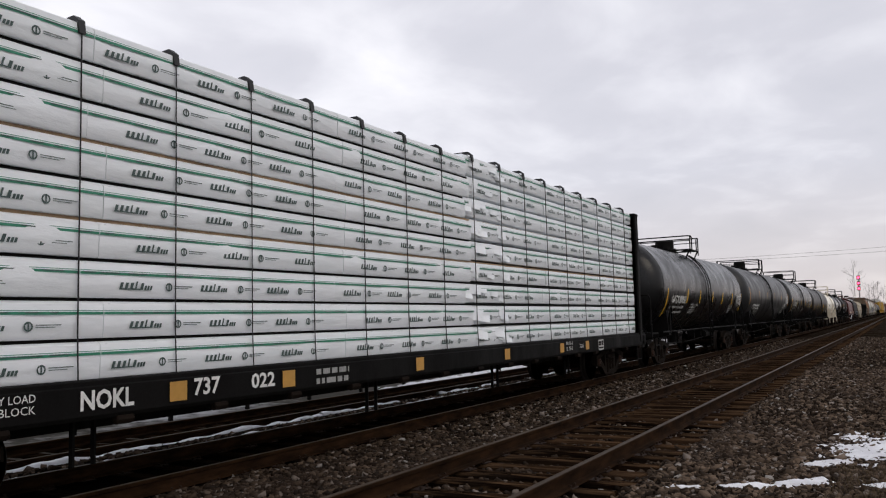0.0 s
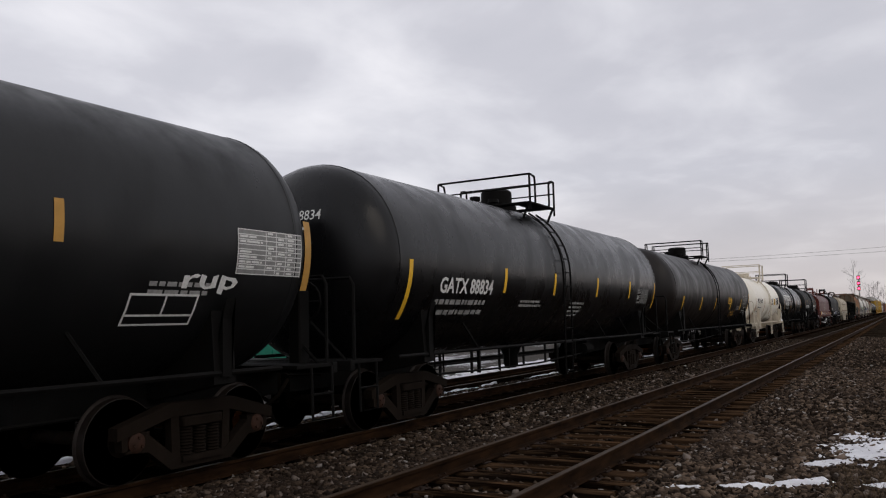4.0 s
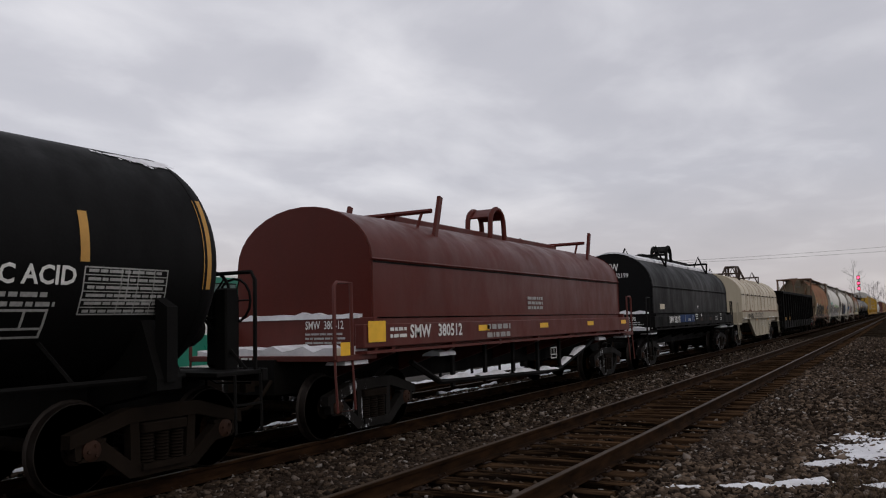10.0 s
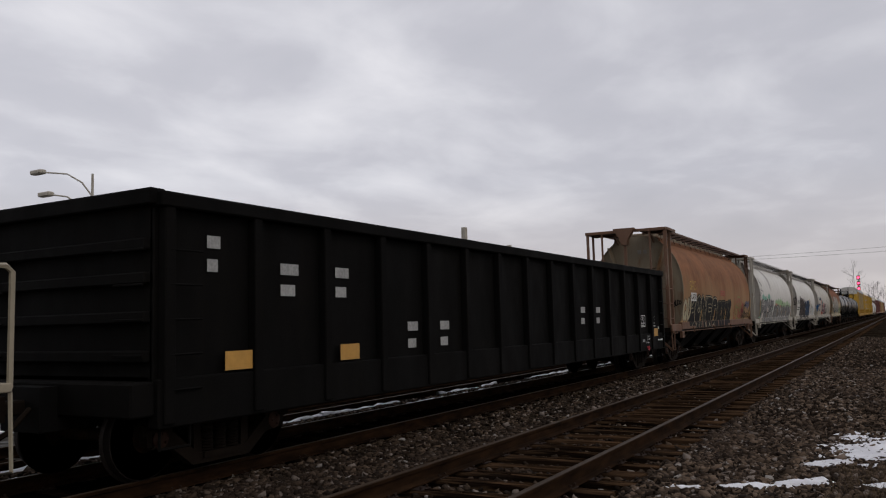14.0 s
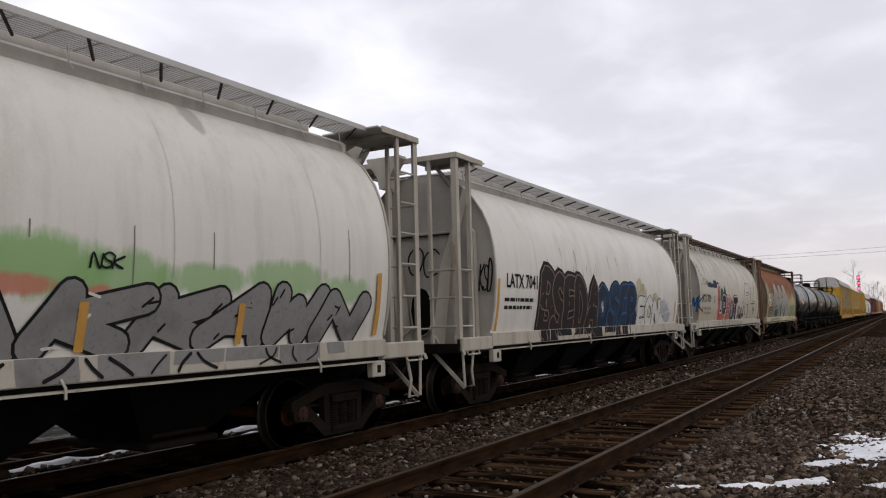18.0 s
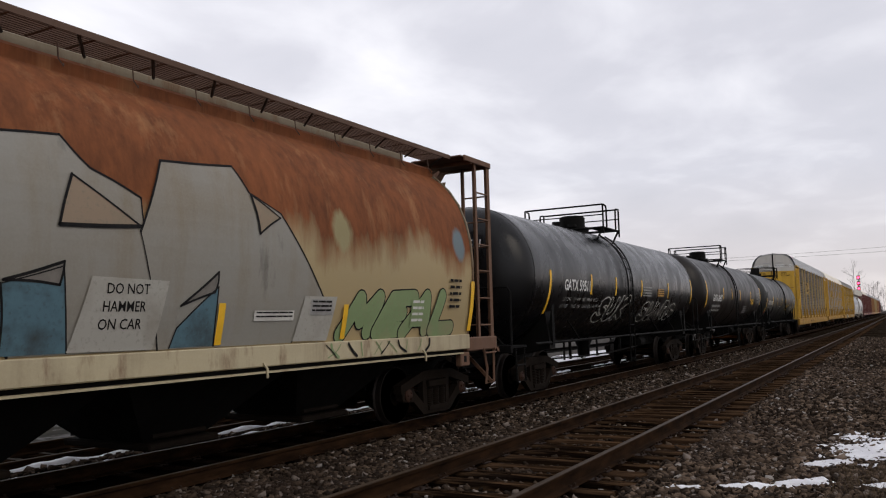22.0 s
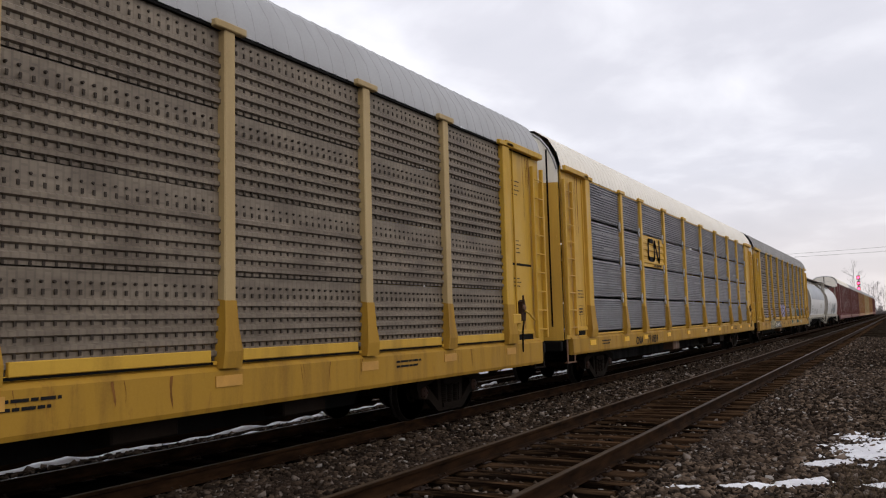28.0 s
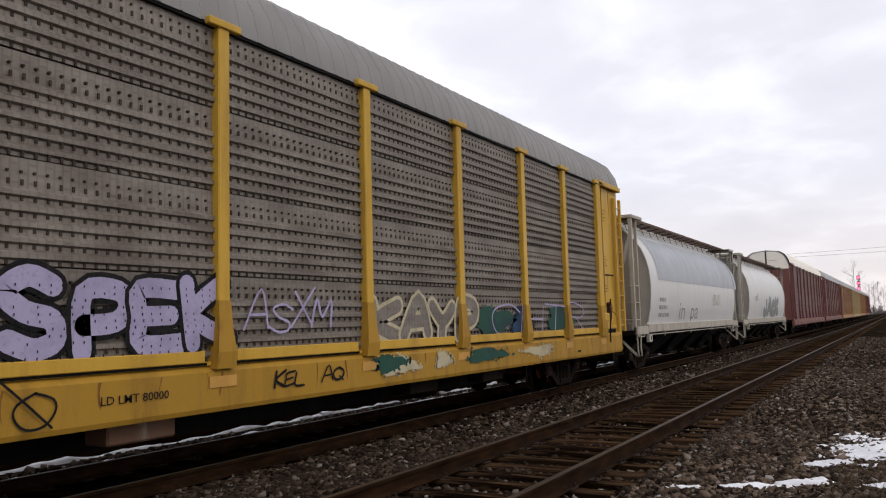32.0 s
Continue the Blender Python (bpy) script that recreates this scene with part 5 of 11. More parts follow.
def rack_car(s0, s1, panel_kind, panel_mat, body_mat, roof_mat, door_top_mat, label, slats=False, near=True, post_mat=None, beam_mat=None):
    mid, half = (s0 + s1) / 2, (s1 - s0) / 2
    car = start_car("autorack_car", label, "autorack", mid, "freight cars of the train")
    # bays between posts
    first = -half + 1.63
    scale = (2 * half - 2 * 1.3) / 23.0 if not near else 1.0
    posts = [first + p * scale for p in RACK_POSTS]
    posts[-1] = half - 1.85
    pitch = {}
    foot_mat = beam_mat or body_mat
    for sx in (1, -1):
        for a, b in zip(posts, posts[1:]):
            w = round(b - a, 3)
            if w not in pitch:
                pitch[w] = panel_mesh(w, panel_kind, panel_mat)
            put("side_panel", pitch[w], car, pose(0, a if sx > 0 else b, 0, 0, 0, 0 if sx > 0 else 180))
        for i, y in enumerate(posts):
            wd = 0.085 if 0 < i < len(posts) - 1 else 0.15
            g = G()
            x0, x1 = sorted((sx * 1.44, sx * 1.57))
            g.cham(x0, x1, y - wd, y + wd, 1.8, 5.04, 0.012)
            g.cham(*sorted((sx * 1.44, sx * 1.60)), y - wd - 0.16, y + wd + 0.16, 4.99, 5.08, 0.012)
            post = part("side_post", g, (post_mat or body_mat) if 0 < i < len(posts) - 1 else body_mat, car)
            foot = G().add([(sx * px, y + d * (wd + e), z) for z, e, px in ((1.18, 0.06, 1.60), (1.36, 0.055, 1.62), (1.60, 0.02, 1.595), (1.92, 0.003, 1.575), (1.94, 0.003, 1.46)) for d in (-1, 1)] + [(sx * 1.46, y + d * (wd + 0.06), 1.18) for d in (-1, 1)],
                           [(2 * k, 2 * k + 1, 2 * k + 3, 2 * k + 2) for k in range(4)] + [(0, 2, 4, 6, 8, 10), (1, 3, 5, 7, 9, 11), (0, 1, 11, 10)])
            part("post_foot", foot, foot_mat, post, "grimy flared post foot")
            if sx > 0:
                part("reflector_strip", G().box(1.541, 1.552, y - 0.20, y + 0.20, 0.98, 1.10), M_OCHRE if panel_kind != "fine" else M_YELLOW, car)
            if panel_kind == "fine" and sx > 0 and i:
                for z in (2.13, 3.10, 4.06):
                    for d in (-1, 1):
                        part("gusset", G().prism([(y + d * (wd + a), z + 0.02 + b) for a, b in ((-0.01, -0.09), (0.03, -0.145), (0.06, -0.13), (0.10, -0.06), (0.10, 0.07), (0.07, 0.13), (0.03, 0.145), (-0.01, 0.10))], 1.50, 1.535, "x"), M_GUSSET, post)
                        part("bolt", G().lathe([(1.535, 0.014), (1.545, 0.012)], "x", (0, y + d * (wd + 0.05), z + 0.02), 6), M_FRAME_BLACK, post)
        # deck of the flat wagon with its side beam
        low = 0.80 if panel_kind == "fine" else 0.72
        part("side_beam", G().prism([(sx * 1.40, low), (sx * 1.52, low), (sx * 1.54, low + 0.05), (sx * 1.54, 1.15), (sx * 1.46, 1.22), (sx * 1.40, 1.22)], -half + 0.3, half - 0.3), beam_mat or body_mat, car)
        part("kick_plate", G().box(*sorted((sx * 1.47, sx * 1.505)), posts[0], posts[-1], 1.22, 1.26), body_mat, car)
        if panel_kind != "fine" and sx > 0:
            for a, b in zip(posts, posts[1:]):
                part("ledge_board", G().cham(1.475, 1.525, a + 0.24, b - 0.24, 1.25, 1.38, 0.008), body_mat, car)
                part("ledge_gap", G().box(1.45, 1.507, a + 0.2, b - 0.2, 1.222, 1.252), M_FRAME_BLACK, car)
        part("eave_rail", G().box(*sorted((sx * 1.48, sx * 1.52)), -half + 0.7, half - 0.5, 4.985, 5.02), M_FRAME_BLACK if panel_kind != "fine" else body_mat, car)
    part("deck", G().cham(-1.40, 1.40, -half + 0.2, half - 0.2, 0.95, 1.18, 0.02), M_FRAME_BLACK, car)
    part("centre_sill", G().prism([(-0.3, 0.62), (0.3, 0.62), (0.3, 1.05), (-0.3, 1.05)], -half - 0.5, half + 0.5), M_FRAME_BLACK, car)
    # added black wedge hides the ground, for the deep shade below the deck
    part("underframe", G().prism([(4.9 - half, 0.98), (5.4 - half, 0.36), (half - 5.4, 0.36), (half - 4.9, 0.98)], -0.42, 0.42, "x"), M_FRAME_BLACK, car)
    for y in (-2.4, 3.1, 5.6):
        part("brake_gear_box", G().cham(0.95, 1.3, y - 0.42, y + 0.42, 0.50, 0.80, 0.02), M_FRAME_RUST if y < 0 else M_IRON, car)
    inner = G().box(-1.35, 1.35, -half + 1.0, half - 0.9, 2.95, 3.0)
    part("upper_deck", inner, M_FRAME_BLACK, car)
    # roof sheets with seams
    g = G()
    outline = RACK_ROOF + [(-x, z) for x, z in reversed(RACK_ROOF[:-1])]
    n = int((2 * half + 0.06) / 0.3)
    raised = [(x * 1.003, z + 0.006) for x, z in outline]
    rings = []
    for k in range(n):
        a = -half - 0.03 + (2 * half + 0.06) * k / n
        b = -half - 0.03 + (2 * half + 0.06) * (k + 1) / n
        rings += [(a, outline), (b - 0.052, outline), (b - 0.046, raised), (b - 0.006, raised)]
    m = len(outline)
    g.add([(x, y, z) for y, o in rings for x, z in o], [(i * m + j, i * m + j + 1, (i + 1) * m + j + 1, (i + 1) * m + j) for i in range(len(rings) - 1) for j in range(m - 1)])
    part("roof", g, roof_mat, car, "", 20)
    # ends: rounded doors, corner walls, ladders
    for s in (-1, 1):
        y = s * half
        def bow(x):
            return y + s * 0.22 * (1 - (x / 1.42) ** 2)

        def leaf(pts, low, high, thick=0.05):
            """One bowed leaf between two heights, given as pairs of x and upper height."""
            g = G()
            v = []
            for x, z in pts:
                v += [(x, bow(x), low), (x, bow(x), min(high, z)), (x, bow(x) - s * thick, low), (x, bow(x) - s * thick, min(high, z))]
            f = []
            for i in range(len(pts) - 1):
                q, r = 4 * i, 4 * i + 4
                f += [(q, r, r + 1, q + 1), (q + 2, q + 3, r + 3, r + 2), (q + 1, r + 1, r + 3, q + 3), (q, q + 2, r + 2, r)]
            return g.add(v, f + [(0, 1, 3, 2), (4 * len(pts) - 4, 4 * len(pts) - 2, 4 * len(pts) - 1, 4 * len(pts) - 3)])

        for sx in (1, -1):
            tops = [(0.04, 6.0), (0.35, 5.99), (0.7, 5.93), (0.92, 5.86), (1.08, 5.74), (1.24, 5.52), (1.36, 5.25), (1.42, 5.02)]
            pts = [(sx * x, z) for x, z in tops]
            door = part("end_door", leaf(pts, 1.14, 4.73), body_mat, car, "", 30)
            part("door_top", leaf(pts, 4.73, 9.0), door_top_mat, door, "pale galvanised door top", 30)
            part("door_fold", leaf([(sx * x, 3.5) for x in (0.12, 0.5, 0.9, 1.36)], 3.475, 3.5, -0.012), M_FRAME_RUST if not slats else body_mat, door)
            part("door_edge", G().cham(*sorted((sx * 0.005, sx * 0.045)), *sorted((y + s * 0.25, y + s * 0.12)), 1.16, 5.98, 0.008), M_FRAME_BLACK, door)
            part("door_cap", G().tube([(x, bow(x), z + 0.01) for x, z in pts], 0.028, 5), M_GUSSET, door, "", 50)
            if slats:
                for k in range(4):
                    x = 0.22 + 0.32 * k
                    part("door_slot", G().box(*sorted((sx * x, sx * (x + 0.035))), *sorted((bow(x) + s * 0.006, bow(x) - s * 0.02)), 1.45, 5.5), M_FRAME_BLACK, door)
            else:
                g = G()
                for z in np.arange(1.45, 5.2, 0.17):
                    for x in (0.2, 1.24):
                        g.box(*sorted((sx * x, sx * (x + 0.02))), *sorted((bow(x) + s * 0.008, bow(x))), z, z + 0.02)
                for x in np.arange(0.3, 1.2, 0.13):
                    for z in (1.38, 3.25, 3.38, 3.62, 4.66):
                        g.box(*sorted((sx * x, sx * (x + 0.02))), *sorted((bow(x) + s * 0.008, bow(x))), z, z + 0.02)
                tagged(part("rivets", g, M_FRAME_RUST, door), kind="stuff")
            for z in (2.25, 4.32):
                part("door_lock", G().tube([(sx * 0.10, y + s * 0.24, z), (sx * 0.13, y + s * 0.27, z + 0.05), (sx * 0.13, y + s * 0.27, z + 0.4), (sx * 0.10, y + s * 0.24, z + 0.46)], 0.022, 6), M_FRAME_BLACK, door)
            part("grip_rail", G().tube([(sx * 0.22, bow(0.22) + s * 0.04, 5.35), (sx * 0.7, bow(0.7) + s * 0.04, 5.35)], 0.018, 5), M_GUSSET, door, "", 50)
            # corner wall
            yc0, yc1 = sorted((y - s * 0.08, y - s * (1.63 if s < 0 else 1.85)))
            part("corner_wall", G().box(*sorted((sx * 1.43, sx * 1.475)), yc0, yc1, 1.16, 5.02), body_mat, car)
            part("corner_beam", G().cham(*sorted((sx * 1.44, sx * 1.60)), yc0, yc1, 5.0, 5.12, 0.012), body_mat, car)
            ladder = part("ladder", G().cham(*sorted((sx * 1.50, sx * 1.58)), *sorted((y - s * 0.02, y - s * 0.09)), 1.25, 4.8, 0.01), body_mat, car)
            part("stringer", G().cham(*sorted((sx * 1.50, sx * 1.58)), *sorted((y - s * 0.52, y - s * 0.58)), 1.25, 4.8, 0.01), body_mat, ladder)
            for k in range(9):
                z = 1.42 + 0.39 * k
                part("rung", G().tube([(sx * 1.56, y - s * 0.05, z), (sx * 1.56, y - s * 0.56, z)], 0.016, 5), body_mat, ladder, "", 50)
            g = G()
            for q in (0.1, 0.55):
                g.cham(*sorted((sx * 1.46, sx * 1.48)), *sorted((y - s * (q - 0.03), y - s * (q + 0.03))), 0.62, 1.15, 0.005)
            g.cham(*sorted((sx * 1.40, sx * 1.49)), *sorted((y - s * 0.05, y - s * 0.60)), 0.62, 0.65, 0.005)
            part("step", g, M_FRAME_RUST if sx > 0 and s < 0 else M_IRON, car)
            part("wall_stiffener", G().cham(*sorted((sx * 1.476, sx * 1.505)), *sorted((y - s * 1.38, y - s * 1.42)), 1.45, 5.0, 0.006), body_mat, car)
            part("wall_lip", G().cham(*sorted((sx * 1.476, sx * 1.51)), *sorted((y - s * 0.62, y - s * 1.40)), 1.34, 1.42, 0.008), body_mat, car)
            part("lip_slot", G().box(*sorted((sx * 1.4755, sx * 1.479)), *sorted((y - s * 0.62, y - s * 1.30)), 1.23, 1.335), M_FRAME_BLACK, car)
        if s > 0:
            # hand brake on the far corner
            part("brake_box", G().cham(1.475, 1.60, y - 1.82, y - 1.44, 1.54, 1.74, 0.02), body_mat, car)
            part("brake_case", G().prism([(y - 1.36, 1.62), (y - 1.20, 1.60), (y - 1.16, 1.86), (y - 1.22, 2.02), (y - 1.33, 1.98)], 1.475, 1.58, "x"), M_CAP, car)
            part("brake_hub", G().lathe([(1.475, 0.06), (1.60, 0.06), (1.62, 0.03)], "x", (0, y - 1.27, 1.86), 12), M_FRAME_RUST, car, "", 40)
            part("brake_lever", G().tube([(1.60, y - 1.27, 1.80), (1.64, y - 1.15, 1.74), (1.66, y - 0.92, 1.60)], 0.022, 5), body_mat, car, "", 50)
            part("brake_lever", G().tube([(1.58, y - 1.30, 1.95), (1.60, y - 1.34, 2.10)], 0.02, 5), M_CAP, car, "", 50)
            part("brake_chain", G().tube([(1.58, y - 1.29, 1.62), (1.56, y - 1.31, 1.4), (1.55, y - 1.31, 1.0)], 0.02, 5), M_IRON, car, "", 50)
            part("wall_slot", G().box(1.4755, 1.482, y - 1.62, y - 0.62, 2.70, 2.745), M_FRAME_BLACK, car)
            part("wall_seam", G().box(1.4755, 1.486, y - 1.60, y - 1.57, 1.5, 4.9), M_FRAME_RUST, car)
        part("end_sill", G().cham(-1.42, 1.42, *sorted((y + s * 0.02, y + s * 0.16)), 0.90, 1.12, 0.02), M_FRAME_BLACK, car)
    couplers(car, half + 0.7)
    for s in (-1, 1):
        bogie(car, mid, s * (half - 3.4))
    return car, side(1.545), half


# ---------------------------------------------------------------- coil cars
M_LIFT = paint("lifting_gear_dark", (0.045, 0.030, 0.022), (0.02, 0.012, 0.008), 0.5, 0.7, 0.4, (0.30, 0.27, 0.22), (0.6, 0.72), spec=0.2)


def hood_outline(width, z0, spring, top):
    """Upright sides and a round top."""
    pts = [(width, z0), (width, spring)]
    for i in range(1, 9):
        a = math.pi / 2 * i / 8
        pts.append((width * math.cos(a), spring + (top - spring) * math.sin(a)))
    return pts + [(-x, z) for x, z in reversed(pts[:-1])]


def coil_car(s0, s1, hood_mat, frame_mat, label, deep=False, lifter="loop", snow=False, guide=0.5, top=3.55, shift=0.0, width=1.42, eye=0.0):
    mid, half = (s0 + s1) / 2, (s1 - s0) / 2
    car = start_car("coil_car", label, "coil car", mid, "freight cars of the train")
    spring = 2.58
    z0 = 1.72
    out = hood_outline(width, z0, spring, top)
    hood = part("hood", G().prism(out, -half, half), hood_mat, car, "", 30)
    part("hood_seam", G().tube([(width + 0.012, -half + 2 * half * k / 40, spring - (0.03 * math.sin(math.pi * ((k % 4) / 4)) if deep else 0)) for k in range(41)], 0.014 if deep else 0.022, 5), M_LIFT if deep else hood_mat, hood, "", 50)
    if not deep:
        part("seam_gap", G().box(width - 0.01, width + 0.012, -half + 0.02, half - 0.02, spring - 0.05, spring - 0.028), M_FRAME_BLACK, hood)
    part("hood_skirt", G().box(width, width + 0.02, -half + 0.02, half - 0.02, z0, z0 + 0.06), hood_mat, hood)
    ribs = 10 if deep else 1
    for k in range(ribs + 1):
        y = -half + 0.03 + (2 * half - 0.06) * k / ribs
        part("hood_rib", G().tube([(x * 1.004, y, z + 0.004) for x, z in out], 0.012 if not deep else 0.017, 4), hood_mat, hood, "", 60)
    if deep:
        for k in range(ribs):
            y = -half + 0.6 + (2 * half - 1.2) * k / (ribs - 1)
            part("hood_clip", G().cham(width, width + 0.05, y - 0.03, y + 0.03, spring - 0.03, spring + 0.035, 0.008), M_LIFT, hood)
    # lifting gear on top
    if lifter == "loop":
        for x in (-0.28, 0.28):
            arc = [(x, eye - 0.37, top - 0.05)] + [(x, eye - 0.34 * math.cos(math.pi * i / 10), top + 0.33 + 0.33 * math.sin(math.pi * i / 10)) for i in range(11)] + [(x, eye + 0.37, top - 0.05)]
            part("lifting_eye", G().tube(arc, 0.06, 8), M_FRAME_BLACK if snow else hood_mat, hood, "", 50)
        for y, z, d in ((-0.17, 0.54, -32), (0.17, 0.54, 32)):
            part("eye_plate", G().cham(-0.28, 0.28, -0.2, 0.2, -0.02, 0.02, 0.006), M_FRAME_BLACK if snow else hood_mat, hood).matrix_basis = pose(0, eye + y, top + z + 0.02, -d, 0, 0)
        part("ridge_beam", G().cham(-0.12, 0.12, shift - half * guide, shift + half * guide, top + (0.09 if snow else -0.03), top + (0.22 if snow else 0.13), 0.02), M_FRAME_BLACK if snow else hood_mat, hood)
    else:
        for x in (-0.45, 0.45):
            part("lifting_frame", G().tube([(x, -1.25, top - 0.1), (x * 0.6, -0.42, top + 0.62), (x * 0.6, 0.42, top + 0.62), (x, 1.25, top - 0.1)], 0.06, 6), M_LIFT, hood, "", 50)
        for x in (-0.45, 0.45):
            part("lifting_post", G().cham(x * 0.75 - 0.04, x * 0.75 + 0.04, -0.07, 0.07, top - 0.1, top + 0.6, 0.015), M_LIFT, hood)
        part("lifting_plate", G().cham(-0.32, 0.32, -0.42, 0.42, top + 0.60, top + 0.69, 0.025), M_LIFT, hood)
        part("lifting_plate", G().cham(-0.3, 0.3, -0.3, 0.3, top - 0.04, top + 0.1, 0.03), M_FRAME_RUST, hood)
    for s in (-1, 1):
        y = s * half * guide + shift
        w = 0.9
        part("guide_bar", G().tube([(-w, y, top + 0.14), (w, y, top + 0.14)], 0.045, 5), M_LIFT if deep else M_FRAME_BLACK if snow else hood_mat, hood, "", 50)
        for x in (-w, w):
            zz = spring + (top - spring) * math.sqrt(max(0, 1 - (w / width) ** 2))
            mat = M_LIFT if deep else M_FRAME_BLACK if snow else hood_mat
            if snow or deep:
                # an A over the bar and a V under its end
                foot = (x * 0.98, y, zz - 0.02)
                part("guide_post", G().tube([foot, (x * 0.62, y, top + 0.46), (x * 0.42, y, top + 0.02)], 0.036, 5), mat, hood, "", 50)
                part("guide_post", G().tube([foot, (x, y + 0.05, top + 0.17)], 0.04, 5), mat, hood, "", 50)
            else:
                part("guide_post", G().cham(-0.035, 0.035, -0.055, 0.055, 0.0, 0.90, 0.008), mat, hood).matrix_basis = pose(x * 1.10, y - 0.1, zz - 0.22, -17, 0, 0)
                part("guide_post", G().tube([(x * 0.75, y - 0.15, top - 0.2), (x * 0.78, y - 0.02, top + 0.10)], 0.028, 5), mat, hood, "", 50)
    # body: trough sides, sills, ends
    for sx in (1, -1):
        a, b = sorted((sx * 1.30, sx * 1.46))
        if deep:
            part("side_beam", G().cham(a, b, -half - 0.05, half + 0.05, 1.40, 1.74, 0.012), frame_mat, car)
            part("fish_belly", G().prism([(-half + 2.1, 1.42), (-half + 3.9, 0.50), (half - 3.9, 0.50), (half - 2.1, 1.42)], *sorted((sx * 1.27, sx * 1.40)), "x"), frame_mat, car)
            part("belly_flange", G().box(*sorted((sx * 1.26, sx * 1.45)), -half + 3.9, half - 3.9, 0.48, 0.52), frame_mat, car)
            part("top_flange", G().box(*sorted((sx * 1.30, sx * 1.52)), -half - 0.05, half + 0.05, 1.385, 1.415), frame_mat, car)
            for k in range(5):
                y = -half + 4 + (2 * half - 8) * k / 4
                part("web_stiffener", G().box(*sorted((sx * 1.40, sx * 1.415)), y - 0.015, y + 0.015, 0.52, 1.40), frame_mat, car)
        else:
            part("side_beam", G().cham(a, b, -half - 0.4, half + 0.4, 1.28, 1.62, 0.012), frame_mat, car)
            part("beam_flange", G().box(*sorted((sx * 1.28, sx * 1.50)), -half - 0.4, half + 0.4, 1.20, 1.24), frame_mat, car)
            for k in range(7):
                y = -half + 0.4 + (2 * half - 0.8) * k / 6
                part("cross_bearer", G().prism([(sx * 0.3, 0.8), (sx * 1.42, 1.18), (sx * 1.42, 1.28), (sx * 0.3, 1.25)], y - 0.05, y + 0.05), frame_mat, car)
    part("centre_sill", G().prism([(-0.34, 0.66), (0.34, 0.66), (0.34, 1.15), (-0.34, 1.15)], -half - 1.0, half + 1.0), M_FRAME_BLACK, car)
    part("trough", G().prism([(-1.3, 1.2), (1.3, 1.2), (1.3, 1.7), (-1.3, 1.7)], -half + 0.05, half - 0.05), frame_mat, car)
    for s in (-1, 1):
        y = s * half
        ye = y + s * 0.95
        part("end_platform", G().cham(-1.4, 1.4, *sorted((y, ye)), 1.12, 1.2, 0.01), frame_mat, car)
        part("end_wall", G().cham(-1.42, 1.42, *sorted((y, y + s * 0.08)), 1.2, 1.72, 0.01), frame_mat, car)
        for x in (1.36, -1.36):
            part("grab_post", G().tube([(x, ye, 1.15), (x, ye, 2.15), (x, ye - s * 0.06, 2.2), (x, ye - s * 0.38, 2.2), (x, ye - s * 0.4, 1.15)], 0.028, 5), frame_mat, car, "", 50)
            g = G()
            g.tube([(x, ye, 1.12), (x * 1.03, ye, 0.45), (x * 1.03, ye - s * 0.4, 0.45), (x, ye - s * 0.4, 1.12)], 0.02, 5)
            part("step", g, frame_mat, car, "", 50)
        if snow or not deep:
            g = G()
            n = 14
            pts = [(-1.3 + 2.6 * i / n, 1.2 + 0.05 + 0.09 * (0.5 + noise.noise((i * 0.7, s * 3.0, mid)))) for i in range(n + 1)]
            g.prism([(-1.3, 1.19)] + pts + [(1.3, 1.19)], *sorted((y + s * 0.1, ye - s * 0.08)))
            part("snow_cover", g, M_SNOW, car, "thin snow lying on the end deck", 60)
    couplers(car, half + 1.05)
    for s in (-1, 1):
        bogie(car, mid, s * (half - (0.75 if deep else 0.4)), True)
    return car, side(1.465), half


